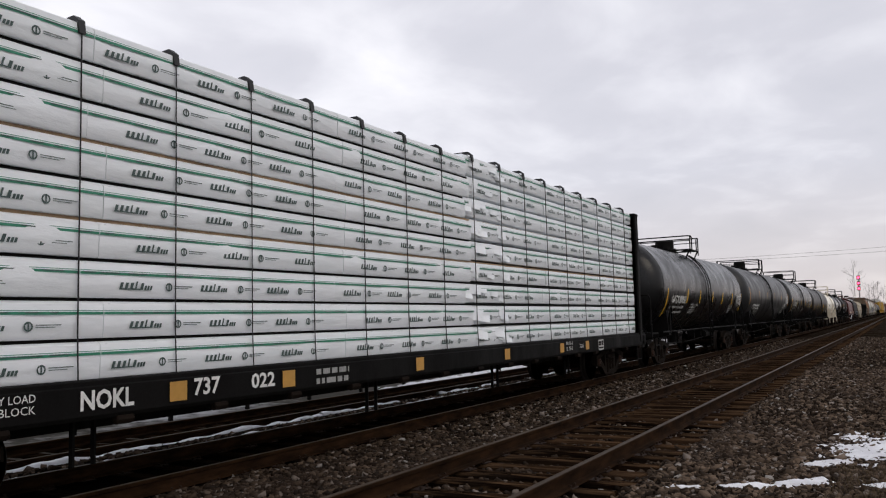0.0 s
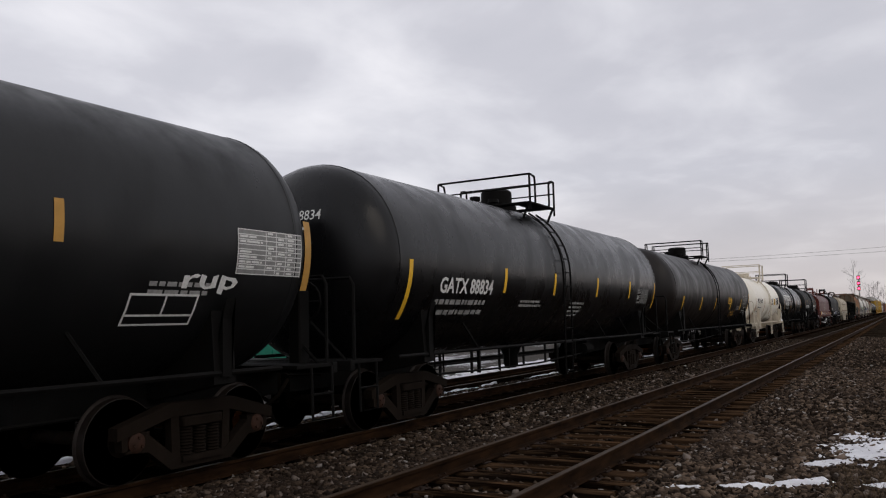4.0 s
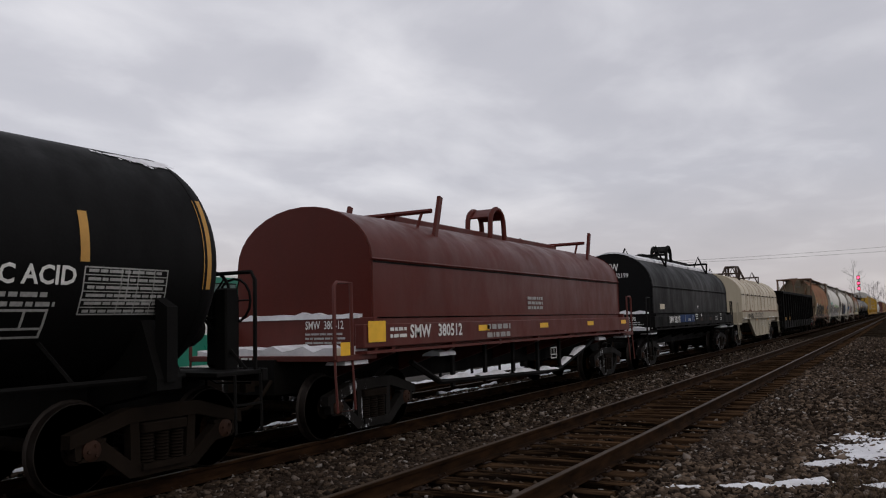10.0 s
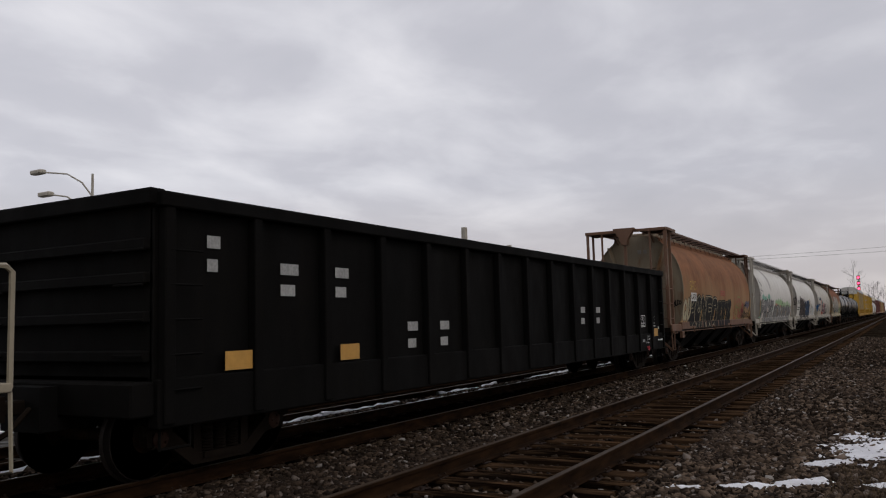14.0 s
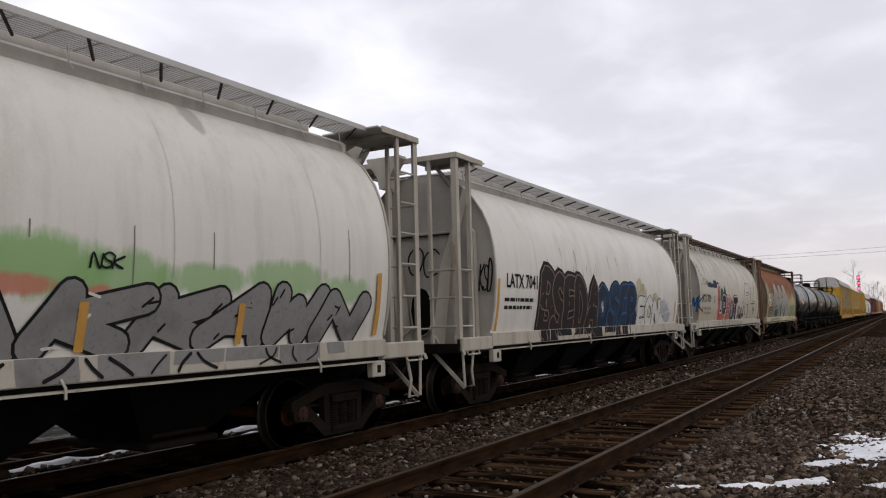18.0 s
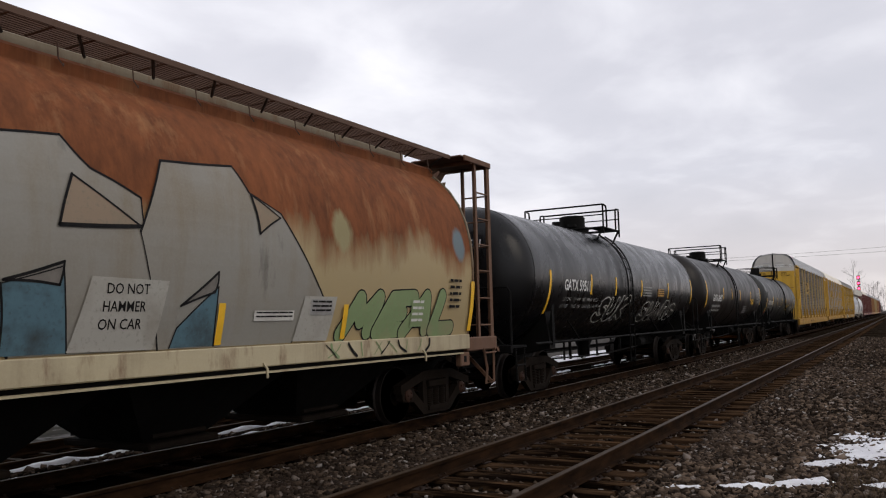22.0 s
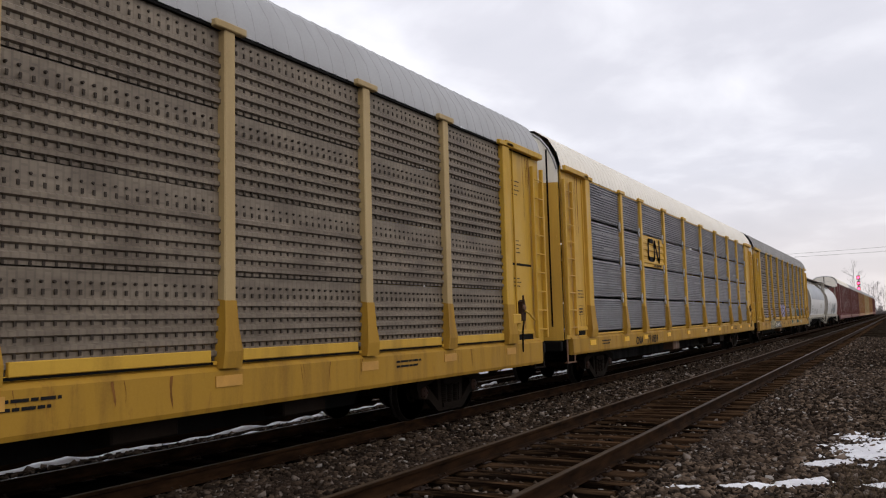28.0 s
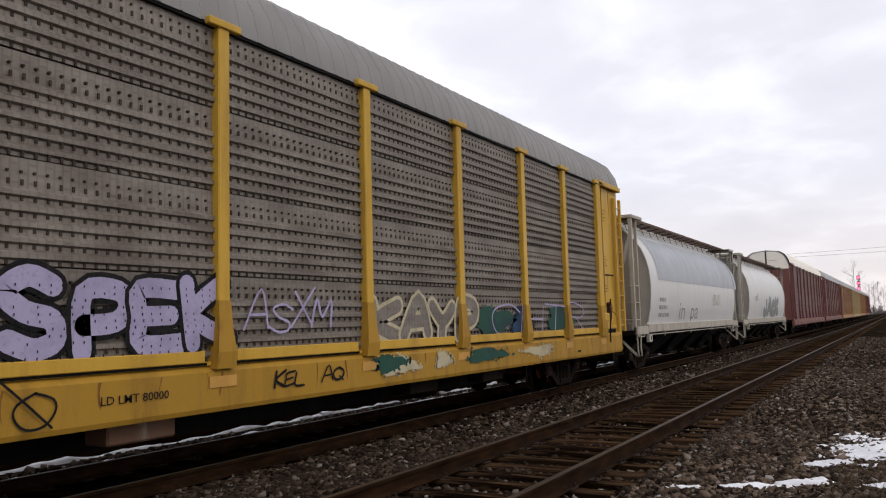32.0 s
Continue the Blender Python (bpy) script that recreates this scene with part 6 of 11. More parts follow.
# ---------------------------------------------------------------- gondola
def gondola_car(s0, s1, mat, label):
    mid, half = (s0 + s1) / 2, (s1 - s0) / 2
    car = start_car("gondola_car", label, "gondola", mid, "freight cars of the train")
    for sx in (1, -1):
        part("side_wall", G().cham(*sorted((sx * 1.36, sx * 1.42)), -half, half, 1.1, 2.95, 0.01), mat, car)
        part("top_chord", G().cham(*sorted((sx * 1.32, sx * 1.56)), -half - 0.02, half + 0.02, 2.88, 3.04, 0.015), mat, car)
        part("side_sill", G().cham(*sorted((sx * 1.34, sx * 1.50)), -half, half, 0.62, 1.12, 0.015), mat, car)
        n = 15
        for k in range(n + 1):
            y = -half + 0.12 + (2 * half - 0.24) * k / n
            part("side_post", G().cham(*sorted((sx * 1.42, sx * 1.54)), y - 0.07, y + 0.07, 0.66, 2.89, 0.012), mat, car)
    part("floor", G().cham(-1.36, 1.36, -half, half, 1.05, 1.15, 0.01), mat, car)
    for s in (-1, 1):
        y = s * half
        part("end_wall", G().cham(-1.40, 1.40, *sorted((y, y - s * 0.06)), 1.0, 2.97, 0.01), mat, car)
        for z in (1.35, 1.75, 2.15, 2.5):
            part("end_rib", G().cham(-1.38, 1.38, *sorted((y, y + s * 0.09)), z - 0.06, z + 0.06, 0.015), mat, car)
        part("end_chord", G().cham(-1.48, 1.48, *sorted((y + s * 0.1, y - s * 0.1)), 2.90, 3.07, 0.015), mat, car)
        for x in (1.40, -1.40):
            for k in range(5):
                z = 1.0 + 0.36 * k
                part("ladder_rung", G().tube([(x + math.copysign(0.13, x), y - s * 0.12, z), (x + math.copysign(0.13, x), y - s * 0.55, z)], 0.014, 5), mat, car, "", 50)
                part("ladder_rung", G().tube([(x, y + s * 0.12, z), (x * 0.68, y + s * 0.12, z)], 0.014, 5), mat, car, "", 50)
            g = G()
            g.tube([(x, y - s * 0.1, 0.7), (x, y - s * 0.1, 0.4), (x, y - s * 0.5, 0.4), (x, y - s * 0.5, 0.7)], 0.02, 5)
            part("step", g, mat, car, "", 50)
        part("end_sill", G().cham(-1.45, 1.45, *sorted((y, y + s * 0.3)), 0.75, 1.1, 0.02), mat, car)
    part("centre_sill", G().prism([(-0.33, 0.6), (0.33, 0.6), (0.33, 1.06), (-0.33, 1.06)], -half - 0.5, half + 0.5), M_FRAME_BLACK, car)
    rnd = random.Random(12)
    for k in range(16):
        y = rnd.uniform(-half + 1, half - 2.5)
        x = rnd.uniform(-1.1, 1.1)
        L = rnd.uniform(1.0, 3.4)
        o = part("scrap_plate", G().cham(-0.28, 0.28, 0, L, 0, 0.06, 0.01), M_FRAME_BLACK, car)
        o.matrix_basis = pose(x, y, 2.84 + rnd.uniform(0, 0.24), rnd.uniform(-3, 3), rnd.uniform(-40, 40), rnd.uniform(-8, 8))
    for y, h in ((-half * 0.1, 0.62), (half * 0.12, 0.4), (half * 0.55, 0.35)):
        part("scrap_post", G().cham(0.2, 0.3, y, y + 0.1, 2.6, 2.95 + h, 0.01), M_FRAME_GREY, car)
        part("scrap_post", G().tube([(0.25, y, 2.95 + h * 0.4), (0.25, y - 0.9, 2.95 + h * 0.3)], 0.03, 5), M_FRAME_BLACK, car, "", 50)
    couplers(car, half + 0.6)
    for s in (-1, 1):
        bogie(car, mid, s * (half - 1.3))
    return car, side(1.545), half


# ---------------------------------------------------------------- centre-beam flat car and its lumber
def flat_car(s0, s1, label):
    mid, half = (s0 + s1) / 2, (s1 - s0) / 2
    car = start_car("centerbeam_flatcar", label, "flat car", mid, "freight cars of the train")
    part("deck", G().cham(-1.42, 1.42, -half, half, 1.10, 1.165, 0.012), M_FRAME_BLACK, car)
    for sx in (1, -1):
        part("side_sill", G().prism([(sx * 1.30, 0.80), (sx * 1.42, 0.80), (sx * 1.44, 0.84), (sx * 1.44, 1.10), (sx * 1.36, 1.16), (sx * 1.30, 1.16)], -half, half), M_FRAME_BLACK, car)
        for k in range(18):
            y = -half + 0.6 + (2 * half - 1.2) * k / 17
            part("strap_winch", G().lathe([(y - 0.10, 0.04), (y - 0.09, 0.05), (y + 0.09, 0.05), (y + 0.10, 0.04)], "y", (sx * 1.40, 0, 0.77), 8), M_IRON, car, "", 40)
    part("centre_beam", G().cham(-0.06, 0.06, -half + 0.2, half - 0.2, 1.1, 4.4, 0.01), M_FRAME_BLACK, car)
    part("centre_sill", G().prism([(-0.33, 0.58), (0.33, 0.58), (0.33, 1.0), (-0.33, 1.0)], -half - 0.4, half + 0.4), M_FRAME_BLACK, car)
    for s in (-1, 1):
        y = s * half - (0.38 if s > 0 else 0.0)
        b = part("bulkhead", G().cham(-1.42, 1.42, *sorted((y - s * 0.02, y - s * 0.20)), 1.16, 4.54, 0.02), M_FRAME_BLACK, car)
        part("bulkhead_post", G().cham(1.30, 1.46, *sorted((y + s * 0.04, y - s * 0.2)), 0.9, 4.62, 0.02), M_FRAME_BLACK, b)
        part("bulkhead_post", G().cham(-1.46, -1.30, *sorted((y + s * 0.04, y - s * 0.2)), 0.9, 4.62, 0.02), M_FRAME_BLACK, b)
        part("bulkhead_cap", G().cham(-1.46, 1.46, *sorted((y + s * 0.10, y - s * 0.24)), 4.56, 4.64, 0.02), M_FRAME_BLACK, b)
        part("end_sill", G().cham(-1.44, 1.44, *sorted((y, y + s * 0.25)), 0.72, 1.08, 0.02), M_FRAME_BLACK, car)
        for x in (1.40, -1.40):
            g = G()
            g.tube([(x, y, 0.8), (x, y, 0.42), (x, y - s * 0.45, 0.42), (x, y - s * 0.45, 0.8)], 0.022, 5)
            part("step", g, M_FRAME_BLACK, car, "", 50)
    for y in (-half * 0.62, -half * 0.18, half * 0.2, half * 0.55):
        g = G()
        for d in (-0.12, 0.12):
            g.tube([(0.9, y + d, 0.75), (0.9, y + d, 0.30)], 0.03, 5)
        part("hanger", g, M_FRAME_BLACK, car, "", 50)
    couplers(car, half + 0.45)
    for s in (-1, 1):
        bogie(car, mid, s * (half - 2.25))
    return car, side(1.445), half
# ---------------------------------------------------------------- paints of the single cars
RUST = (0.16, 0.062, 0.024)


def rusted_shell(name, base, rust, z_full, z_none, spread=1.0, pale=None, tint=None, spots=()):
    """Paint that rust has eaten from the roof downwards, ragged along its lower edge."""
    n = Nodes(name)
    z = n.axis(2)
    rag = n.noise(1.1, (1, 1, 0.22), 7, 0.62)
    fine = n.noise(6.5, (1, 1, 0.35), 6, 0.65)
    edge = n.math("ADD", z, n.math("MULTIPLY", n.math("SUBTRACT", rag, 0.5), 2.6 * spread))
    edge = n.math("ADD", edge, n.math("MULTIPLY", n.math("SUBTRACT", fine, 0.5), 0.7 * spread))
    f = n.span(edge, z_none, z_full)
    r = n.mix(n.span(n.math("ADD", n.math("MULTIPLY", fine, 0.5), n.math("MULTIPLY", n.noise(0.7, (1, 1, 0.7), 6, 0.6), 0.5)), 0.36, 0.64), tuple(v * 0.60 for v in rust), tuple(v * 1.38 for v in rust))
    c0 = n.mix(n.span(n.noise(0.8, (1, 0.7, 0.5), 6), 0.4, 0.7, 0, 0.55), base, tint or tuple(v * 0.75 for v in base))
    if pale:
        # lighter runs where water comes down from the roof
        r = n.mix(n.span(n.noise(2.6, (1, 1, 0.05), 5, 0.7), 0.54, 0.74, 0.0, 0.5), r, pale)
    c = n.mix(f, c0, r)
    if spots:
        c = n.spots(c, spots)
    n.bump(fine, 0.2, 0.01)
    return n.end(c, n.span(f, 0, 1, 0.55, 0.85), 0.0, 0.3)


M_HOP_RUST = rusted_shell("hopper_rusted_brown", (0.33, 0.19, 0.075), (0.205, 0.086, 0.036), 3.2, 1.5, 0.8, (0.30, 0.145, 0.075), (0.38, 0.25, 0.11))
S_BLUE, S_OLIVE, S_TEAL, S_GREEN, S_PINK, S_SMEAR = (0.14, 0.22, 0.25), (0.30, 0.28, 0.15), (0.06, 0.30, 0.20), (0.19, 0.35, 0.12), (0.44, 0.14, 0.10), (0.21, 0.19, 0.165)
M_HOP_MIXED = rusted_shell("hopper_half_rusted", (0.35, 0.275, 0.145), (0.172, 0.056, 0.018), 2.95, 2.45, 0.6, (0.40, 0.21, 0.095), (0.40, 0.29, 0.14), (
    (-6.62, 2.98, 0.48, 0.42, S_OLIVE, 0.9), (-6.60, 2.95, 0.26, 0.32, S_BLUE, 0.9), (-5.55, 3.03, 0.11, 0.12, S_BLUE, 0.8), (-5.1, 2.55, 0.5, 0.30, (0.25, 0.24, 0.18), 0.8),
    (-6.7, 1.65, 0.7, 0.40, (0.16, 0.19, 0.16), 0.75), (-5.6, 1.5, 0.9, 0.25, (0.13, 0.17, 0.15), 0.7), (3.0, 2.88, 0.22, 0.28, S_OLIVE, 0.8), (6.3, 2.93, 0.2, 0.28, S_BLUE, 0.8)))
M_HOP_GREY = paint("hopper_paint_pale_grey", (0.58, 0.56, 0.515), (0.17, 0.14, 0.105), 0.40, 0.5, 0.7, (0.24, 0.20, 0.16), (0.78, 0.9))
M_HOP_GREY2 = paint("hopper_paint_grey", (0.42, 0.388, 0.322), (0.12, 0.094, 0.068), 0.6, 0.5, 0.75, (0.22, 0.16, 0.11), (0.72, 0.88), spots=tuple((s, 3.85, 0.16, 0.65, S_SMEAR, 0.6) for s in (-5.8, -4.3, -2.4, -0.5, 1.5, 3.3, 5.2)) + ((-3.2, 3.7, 0.5, 0.5, S_SMEAR, 0.35), (4.3, 3.8, 0.6, 0.4, S_SMEAR, 0.35)))
M_HOP_TEAL = paint("hopper_paint_pale_grey_sprayed", (0.58, 0.56, 0.515), (0.17, 0.14, 0.105), 0.40, 0.5, 0.7, (0.24, 0.20, 0.16), (0.78, 0.9), spots=(
    (-6.85, 1.75, 0.36, 0.62, S_TEAL, 0.9), (-6.15, 2.5, 0.13, 0.14, S_TEAL, 0.9), (-5.78, 2.45, 0.42, 0.24, S_TEAL, 0.9), (-5.05, 2.38, 0.45, 0.20, S_TEAL, 0.9),
    (-4.48, 2.55, 0.14, 0.12, S_TEAL, 0.85), (-3.65, 2.56, 0.52, 0.18, S_TEAL, 0.9), (-2.1, 2.1, 0.25, 0.3, S_TEAL, 0.8), (-0.6, 2.2, 0.6, 0.24, S_GREEN, 0.85),
    (0.3, 2.22, 0.65, 0.28, S_GREEN, 0.9), (1.4, 2.22, 0.75, 0.30, S_GREEN, 0.9), (2.3, 2.12, 0.6, 0.28, S_GREEN, 0.8), (3.3, 2.14, 0.7, 0.18, S_GREEN, 0.75),
    (4.7, 2.2, 0.75, 0.22, S_GREEN, 0.75), (5.9, 2.08, 0.5, 0.2, S_GREEN, 0.7), (-0.65, 2.12, 0.4, 0.11, S_PINK, 0.9), (0.15, 2.06, 0.4, 0.11, S_PINK, 0.9),
    (1.2, 2.04, 0.4, 0.11, S_PINK, 0.85), (2.05, 1.9, 0.22, 0.14, S_PINK, 0.85), (-2.65, 3.75, 0.45, 0.8, S_SMEAR, 0.75), (3.6, 4.1, 0.14, 0.25, S_SMEAR, 0.6)))
M_HOP_END = paint("hopper_end_grey", (0.36, 0.335, 0.295), (0.10, 0.075, 0.05), 0.75, 0.6, 0.6, (0.15, 0.08, 0.04), (0.7, 0.85))
M_SILL_WORN = paint("sill_paint_worn_cream", (0.42, 0.36, 0.23), (0.10, 0.065, 0.032), 0.9, 0.6, 0.55, (0.13, 0.062, 0.028), (0.54, 0.72))
M_HOP_END_RUST = paint("hopper_end_rusted", (0.20, 0.165, 0.115), (0.075, 0.048, 0.028), 0.7, 0.7, 0.6, (0.13, 0.058, 0.022), (0.52, 0.72), spec=0.2)
M_HOP_WHITE = paint("hopper_paint_white", (0.56, 0.56, 0.55), (0.3, 0.29, 0.27), 0.25, 0.45, 0.5)
M_HOP_BLUEGREY = paint("hopper_paint_blue_grey", (0.33, 0.35, 0.38), (0.2, 0.2, 0.2), 0.3, 0.5, 0.5)
M_WALK_GREY = paint("walk_galvanised", (0.44, 0.43, 0.415), (0.1, 0.09, 0.08), 0.45, 0.6)
M_WALK_DARK = plain("bracket_dark", (0.03, 0.026, 0.023), 0.8)
M_WALK_RUST = paint("walk_rusted", (0.10, 0.055, 0.035), (0.05, 0.03, 0.02), 0.5, 0.8)
M_COIL_RED = paint("hood_paint_red", (0.078, 0.0125, 0.008), (0.04, 0.013, 0.009), 0.5, 0.42, 0.45, spec=0.15)
M_COIL_BLACK = paint("hood_paint_black", (0.0022, 0.0022, 0.0024), (0.0055, 0.0055, 0.0055), 0.4, 0.55, 0.4, spec=0.10)
M_COIL_WHITE = paint("hood_paint_cream", (0.44, 0.385, 0.285), (0.20, 0.15, 0.09), 0.45, 0.5, 0.7, (0.13, 0.05, 0.022), (0.63, 0.70))
M_COIL_BODY = paint("coil_body_cream", (0.30, 0.262, 0.188), (0.12, 0.10, 0.07), 0.5, 0.55, 0.65, (0.16, 0.06, 0.03), (0.70, 0.80))
M_GON = paint("gondola_paint_black", (0.0032, 0.003, 0.0028), (0.010, 0.008, 0.0062), 0.45, 0.75, 0.5, spec=0.05)
M_RACK_YELLOW = paint("rack_paint_yellow", (0.51, 0.305, 0.036), (0.12, 0.058, 0.012), 0.65, 0.5, 0.75, (0.17, 0.07, 0.02), (0.72, 0.86), spec=0.25)
M_RACK_YELLOW2 = paint("rack_paint_deep_yellow", (0.52, 0.308, 0.045), (0.15, 0.078, 0.018), 0.5, 0.5, 0.75, (0.13, 0.05, 0.02), (0.7, 0.85), spec=0.25)
M_RACK_POST = paint("rack_post_faded", (0.40, 0.29, 0.13), (0.16, 0.10, 0.05), 0.55, 0.6, 0.7)
M_RACK_ROOF = paint("rack_roof_galvanised", (0.33, 0.335, 0.345), (0.19, 0.18, 0.17), 0.35, 0.45, 0.4)
M_RACK_ROOF_WHITE = paint("rack_roof_cream", (0.78, 0.74, 0.65), (0.38, 0.33, 0.27), 0.3, 0.45, 0.4)
M_RACK_DOORTOP = paint("rack_door_galvanised", (0.48, 0.46, 0.42), (0.26, 0.22, 0.16), 0.5, 0.45, 0.7)
M_RACK_ROOF_DULL = paint("rack_roof_dull", (0.19, 0.183, 0.175), (0.11, 0.10, 0.09), 0.4, 0.55, 0.4)
M_RACK_SILL = paint("rack_sill_grimy_yellow", (0.34, 0.19, 0.022), (0.10, 0.047, 0.014), 0.8, 0.6, 0.9, (0.15, 0.055, 0.018), (0.6, 0.78), spec=0.2)
M_RACK_RED = paint("rack_paint_red", (0.12, 0.028, 0.022), (0.08, 0.04, 0.03), 0.4, 0.55, 0.6)
M_RACK_ORANGE = paint("rack_paint_orange", (0.30, 0.14, 0.045), (0.12, 0.07, 0.04), 0.45, 0.55, 0.6)


def screen_material(name, base, dark, scale):
    """Galvanised screens: blotchy zinc, punched rows, weather streaks."""
    n = Nodes(name)
    blot = n.noise(2.4, (1, 0.5, 1.6), 6)
    runs = n.noise(4.0, (1, 2.2, 0.15), 5)
    z = n.axis(2)
    c = n.mix(n.span(blot, 0.35, 0.68), dark, base)
    c = n.mix(n.span(runs, 0.5, 0.8, 0, 0.5), c, tuple(v * 0.6 for v in dark))
    ch = n.t.nodes.new("ShaderNodeTexBrick")
    ch.inputs["Scale"].default_value = scale
    ch.inputs["Color1"].default_value = (1, 1, 1, 1)
    ch.inputs["Color2"].default_value = (0.75, 0.75, 0.75, 1)
    ch.inputs["Mortar"].default_value = (0.35, 0.35, 0.35, 1)
    ch.inputs["Mortar Size"].default_value = 0.035
    mp = n.t.nodes.new("ShaderNodeMapping")
    mp.inputs["Rotation"].default_value = (0, radians(90), 0)
    n.link(n.co.outputs["Object"], mp.inputs[0])
    n.link(mp.outputs[0], ch.inputs["Vector"])
    c = n.mix(0.35, c, ch.outputs["Color"], "MULTIPLY")
    n.bump(blot, 0.1, 0.01)
    return n.end(c, n.span(blot, 0.3, 0.7, 0.5, 0.7), 0.25, 0.4)


M_SCREEN_DARK = screen_material("screen_weathered", (0.275, 0.245, 0.208), (0.145, 0.12, 0.10), 3.0)
M_SCREEN_BRIGHT = screen_material("screen_galvanised", (0.375, 0.372, 0.395), (0.215, 0.212, 0.225), 3.4)
M_SCREEN_TAN = screen_material("screen_dusty_tan", (0.27, 0.225, 0.172), (0.135, 0.107, 0.08), 3.0)
M_SCREEN_RED = screen_material("screen_reddish", (0.24, 0.15, 0.14), (0.15, 0.09, 0.085), 3.0)

# spray paints
M_RUN = plain("dirt_run_grey", (0.165, 0.15, 0.13), 0.7, 0, 0.35, 6)
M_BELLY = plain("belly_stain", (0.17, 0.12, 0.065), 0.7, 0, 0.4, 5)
M_SEAM = plain("seam_grey", (0.47, 0.455, 0.42), 0.7, 0, 0.35, 6)
def spray(name, col, other, rough=0.75, scale=1.6):
    """Sprayed paint: uneven coats that let a second colour through, with fine speckle."""
    n = Nodes(name)
    big = n.noise(scale, (1, 1, 1), 5)
    fine = n.noise(22, (1, 1, 1), 4)
    c = n.mix(n.span(big, 0.48, 0.74), col, other)
    c = n.mix(n.span(fine, 0.55, 0.85), c, tuple(0.75 * v + 0.02 for v in other))
    n.bump(fine, 0.12, 0.003)
    return n.end(c, n.span(big, 0.3, 0.7, rough - 0.08, rough + 0.12), 0.0, 0.18)


P_BLACK = spray("spray_black", (0.0055, 0.005, 0.0055), (0.02, 0.0185, 0.018))
P_CREAM = spray("spray_cream", (0.45, 0.40, 0.27), (0.27, 0.23, 0.15))
P_YELLOW = spray("spray_yellow", (0.50, 0.33, 0.08), (0.26, 0.17, 0.06))
P_GREY = spray("spray_silver", (0.30, 0.295, 0.28), (0.15, 0.145, 0.135), 0.6)
P_SILVER = paint("spray_faded_silver", (0.235, 0.225, 0.195), (0.17, 0.115, 0.045), 0.9, 0.55, 0.5, (0.11, 0.10, 0.085), (0.60, 0.75))
P_STEEL = spray("spray_steel_grey", (0.20, 0.195, 0.19), (0.115, 0.11, 0.10), 0.55)
P_MAROON = spray("spray_maroon", (0.05, 0.014, 0.010), (0.09, 0.035, 0.02))
P_MAUVE = spray("spray_faded_mauve", (0.19, 0.135, 0.115), (0.13, 0.09, 0.05))
P_INK = spray("spray_brown_black", (0.018, 0.013, 0.012), (0.045, 0.032, 0.026), 0.75, 2.4)
P_OLIVE = spray("spray_faded_olive", (0.17, 0.15, 0.085), (0.11, 0.095, 0.06))
P_STEELBLUE = spray("spray_steel_blue", (0.085, 0.155, 0.19), (0.05, 0.065, 0.07), 0.75, 2.6)
P_BEIGE = spray("spray_faded_beige", (0.27, 0.205, 0.145), (0.22, 0.20, 0.145))
P_GREENFADED = spray("spray_faded_green", (0.20, 0.27, 0.13), (0.26, 0.24, 0.14))
P_SILVERPALE = spray("spray_worn_white", (0.36, 0.35, 0.31), (0.27, 0.25, 0.21))
P_GREEN = spray("spray_green", (0.15, 0.30, 0.09), (0.22, 0.24, 0.10))
P_GREENDARK = spray("spray_dark_green", (0.02, 0.07, 0.05), (0.03, 0.04, 0.05))
M_PALE_OCHRE = plain("spray_pale_ochre", (0.40, 0.36, 0.22), 0.7, 0, 0.2, 5)
M_HOP_CLEAN = paint("hopper_repaint_grey", (0.385, 0.348, 0.28), (0.27, 0.245, 0.20), 0.15, 0.5, 0.5)
P_BLUE = spray("spray_blue", (0.02, 0.10, 0.24), (0.03, 0.05, 0.10))
P_COBALT = spray("spray_cobalt", (0.012, 0.04, 0.13), (0.008, 0.014, 0.04), 0.75, 3.0)
P_NAVY = spray("spray_navy", (0.012, 0.018, 0.035), (0.03, 0.07, 0.13))
P_RED = spray("spray_red", (0.35, 0.085, 0.07), (0.17, 0.045, 0.04))
P_LILAC = spray("spray_lilac", (0.36, 0.325, 0.48), (0.24, 0.215, 0.33))
P_WHITE = spray("spray_white", (0.55, 0.54, 0.50), (0.36, 0.34, 0.31))
P_PALEBLUE = spray("spray_pale_blue", (0.16, 0.28, 0.34), (0.12, 0.19, 0.24))
M_RUST_RUN = plain("rust_run", (0.17, 0.075, 0.02), 0.8, 0, 0.4, 5, spec=0.15)


def spray_cloud(car, surf, s, h, w, high, mat, seed, out=0.0035):
    """A soft-edged patch of sprayed colour with a wavering outline."""
    g = G()
    n = 28
    rnd = random.Random(seed)
    ph = rnd.uniform(0, 9)
    c = [surf(s, h, out)]
    ring = []
    for k in range(n):
        a = 2 * math.pi * k / n
        r = 1 + 0.22 * math.sin(3 * a + ph) + 0.12 * math.sin(7 * a + 2 * ph)
        ring.append(surf(s + w / 2 * r * math.cos(a), h + high / 2 * r * math.sin(a), out))
    g.add(c + ring, [(0, 1 + k, 1 + (k + 1) % n) for k in range(n)])
    # overspray specks round the rim
    for _ in range(46):
        a, q = rnd.uniform(0, 6.283), rnd.gauss(1.06, 0.14)
        r = (1 + 0.22 * math.sin(3 * a + ph) + 0.12 * math.sin(7 * a + 2 * ph)) * q
        x, z, d = s + w / 2 * r * math.cos(a), h + high / 2 * r * math.sin(a), rnd.uniform(0.008, 0.035)
        g.add([surf(x + d * math.cos(t * 1.047), z + d * math.sin(t * 1.047), out + 0.001) for t in range(6)], [tuple(range(6))])
    part("paint_patch", g, mat, car, "patch of sprayed paint")


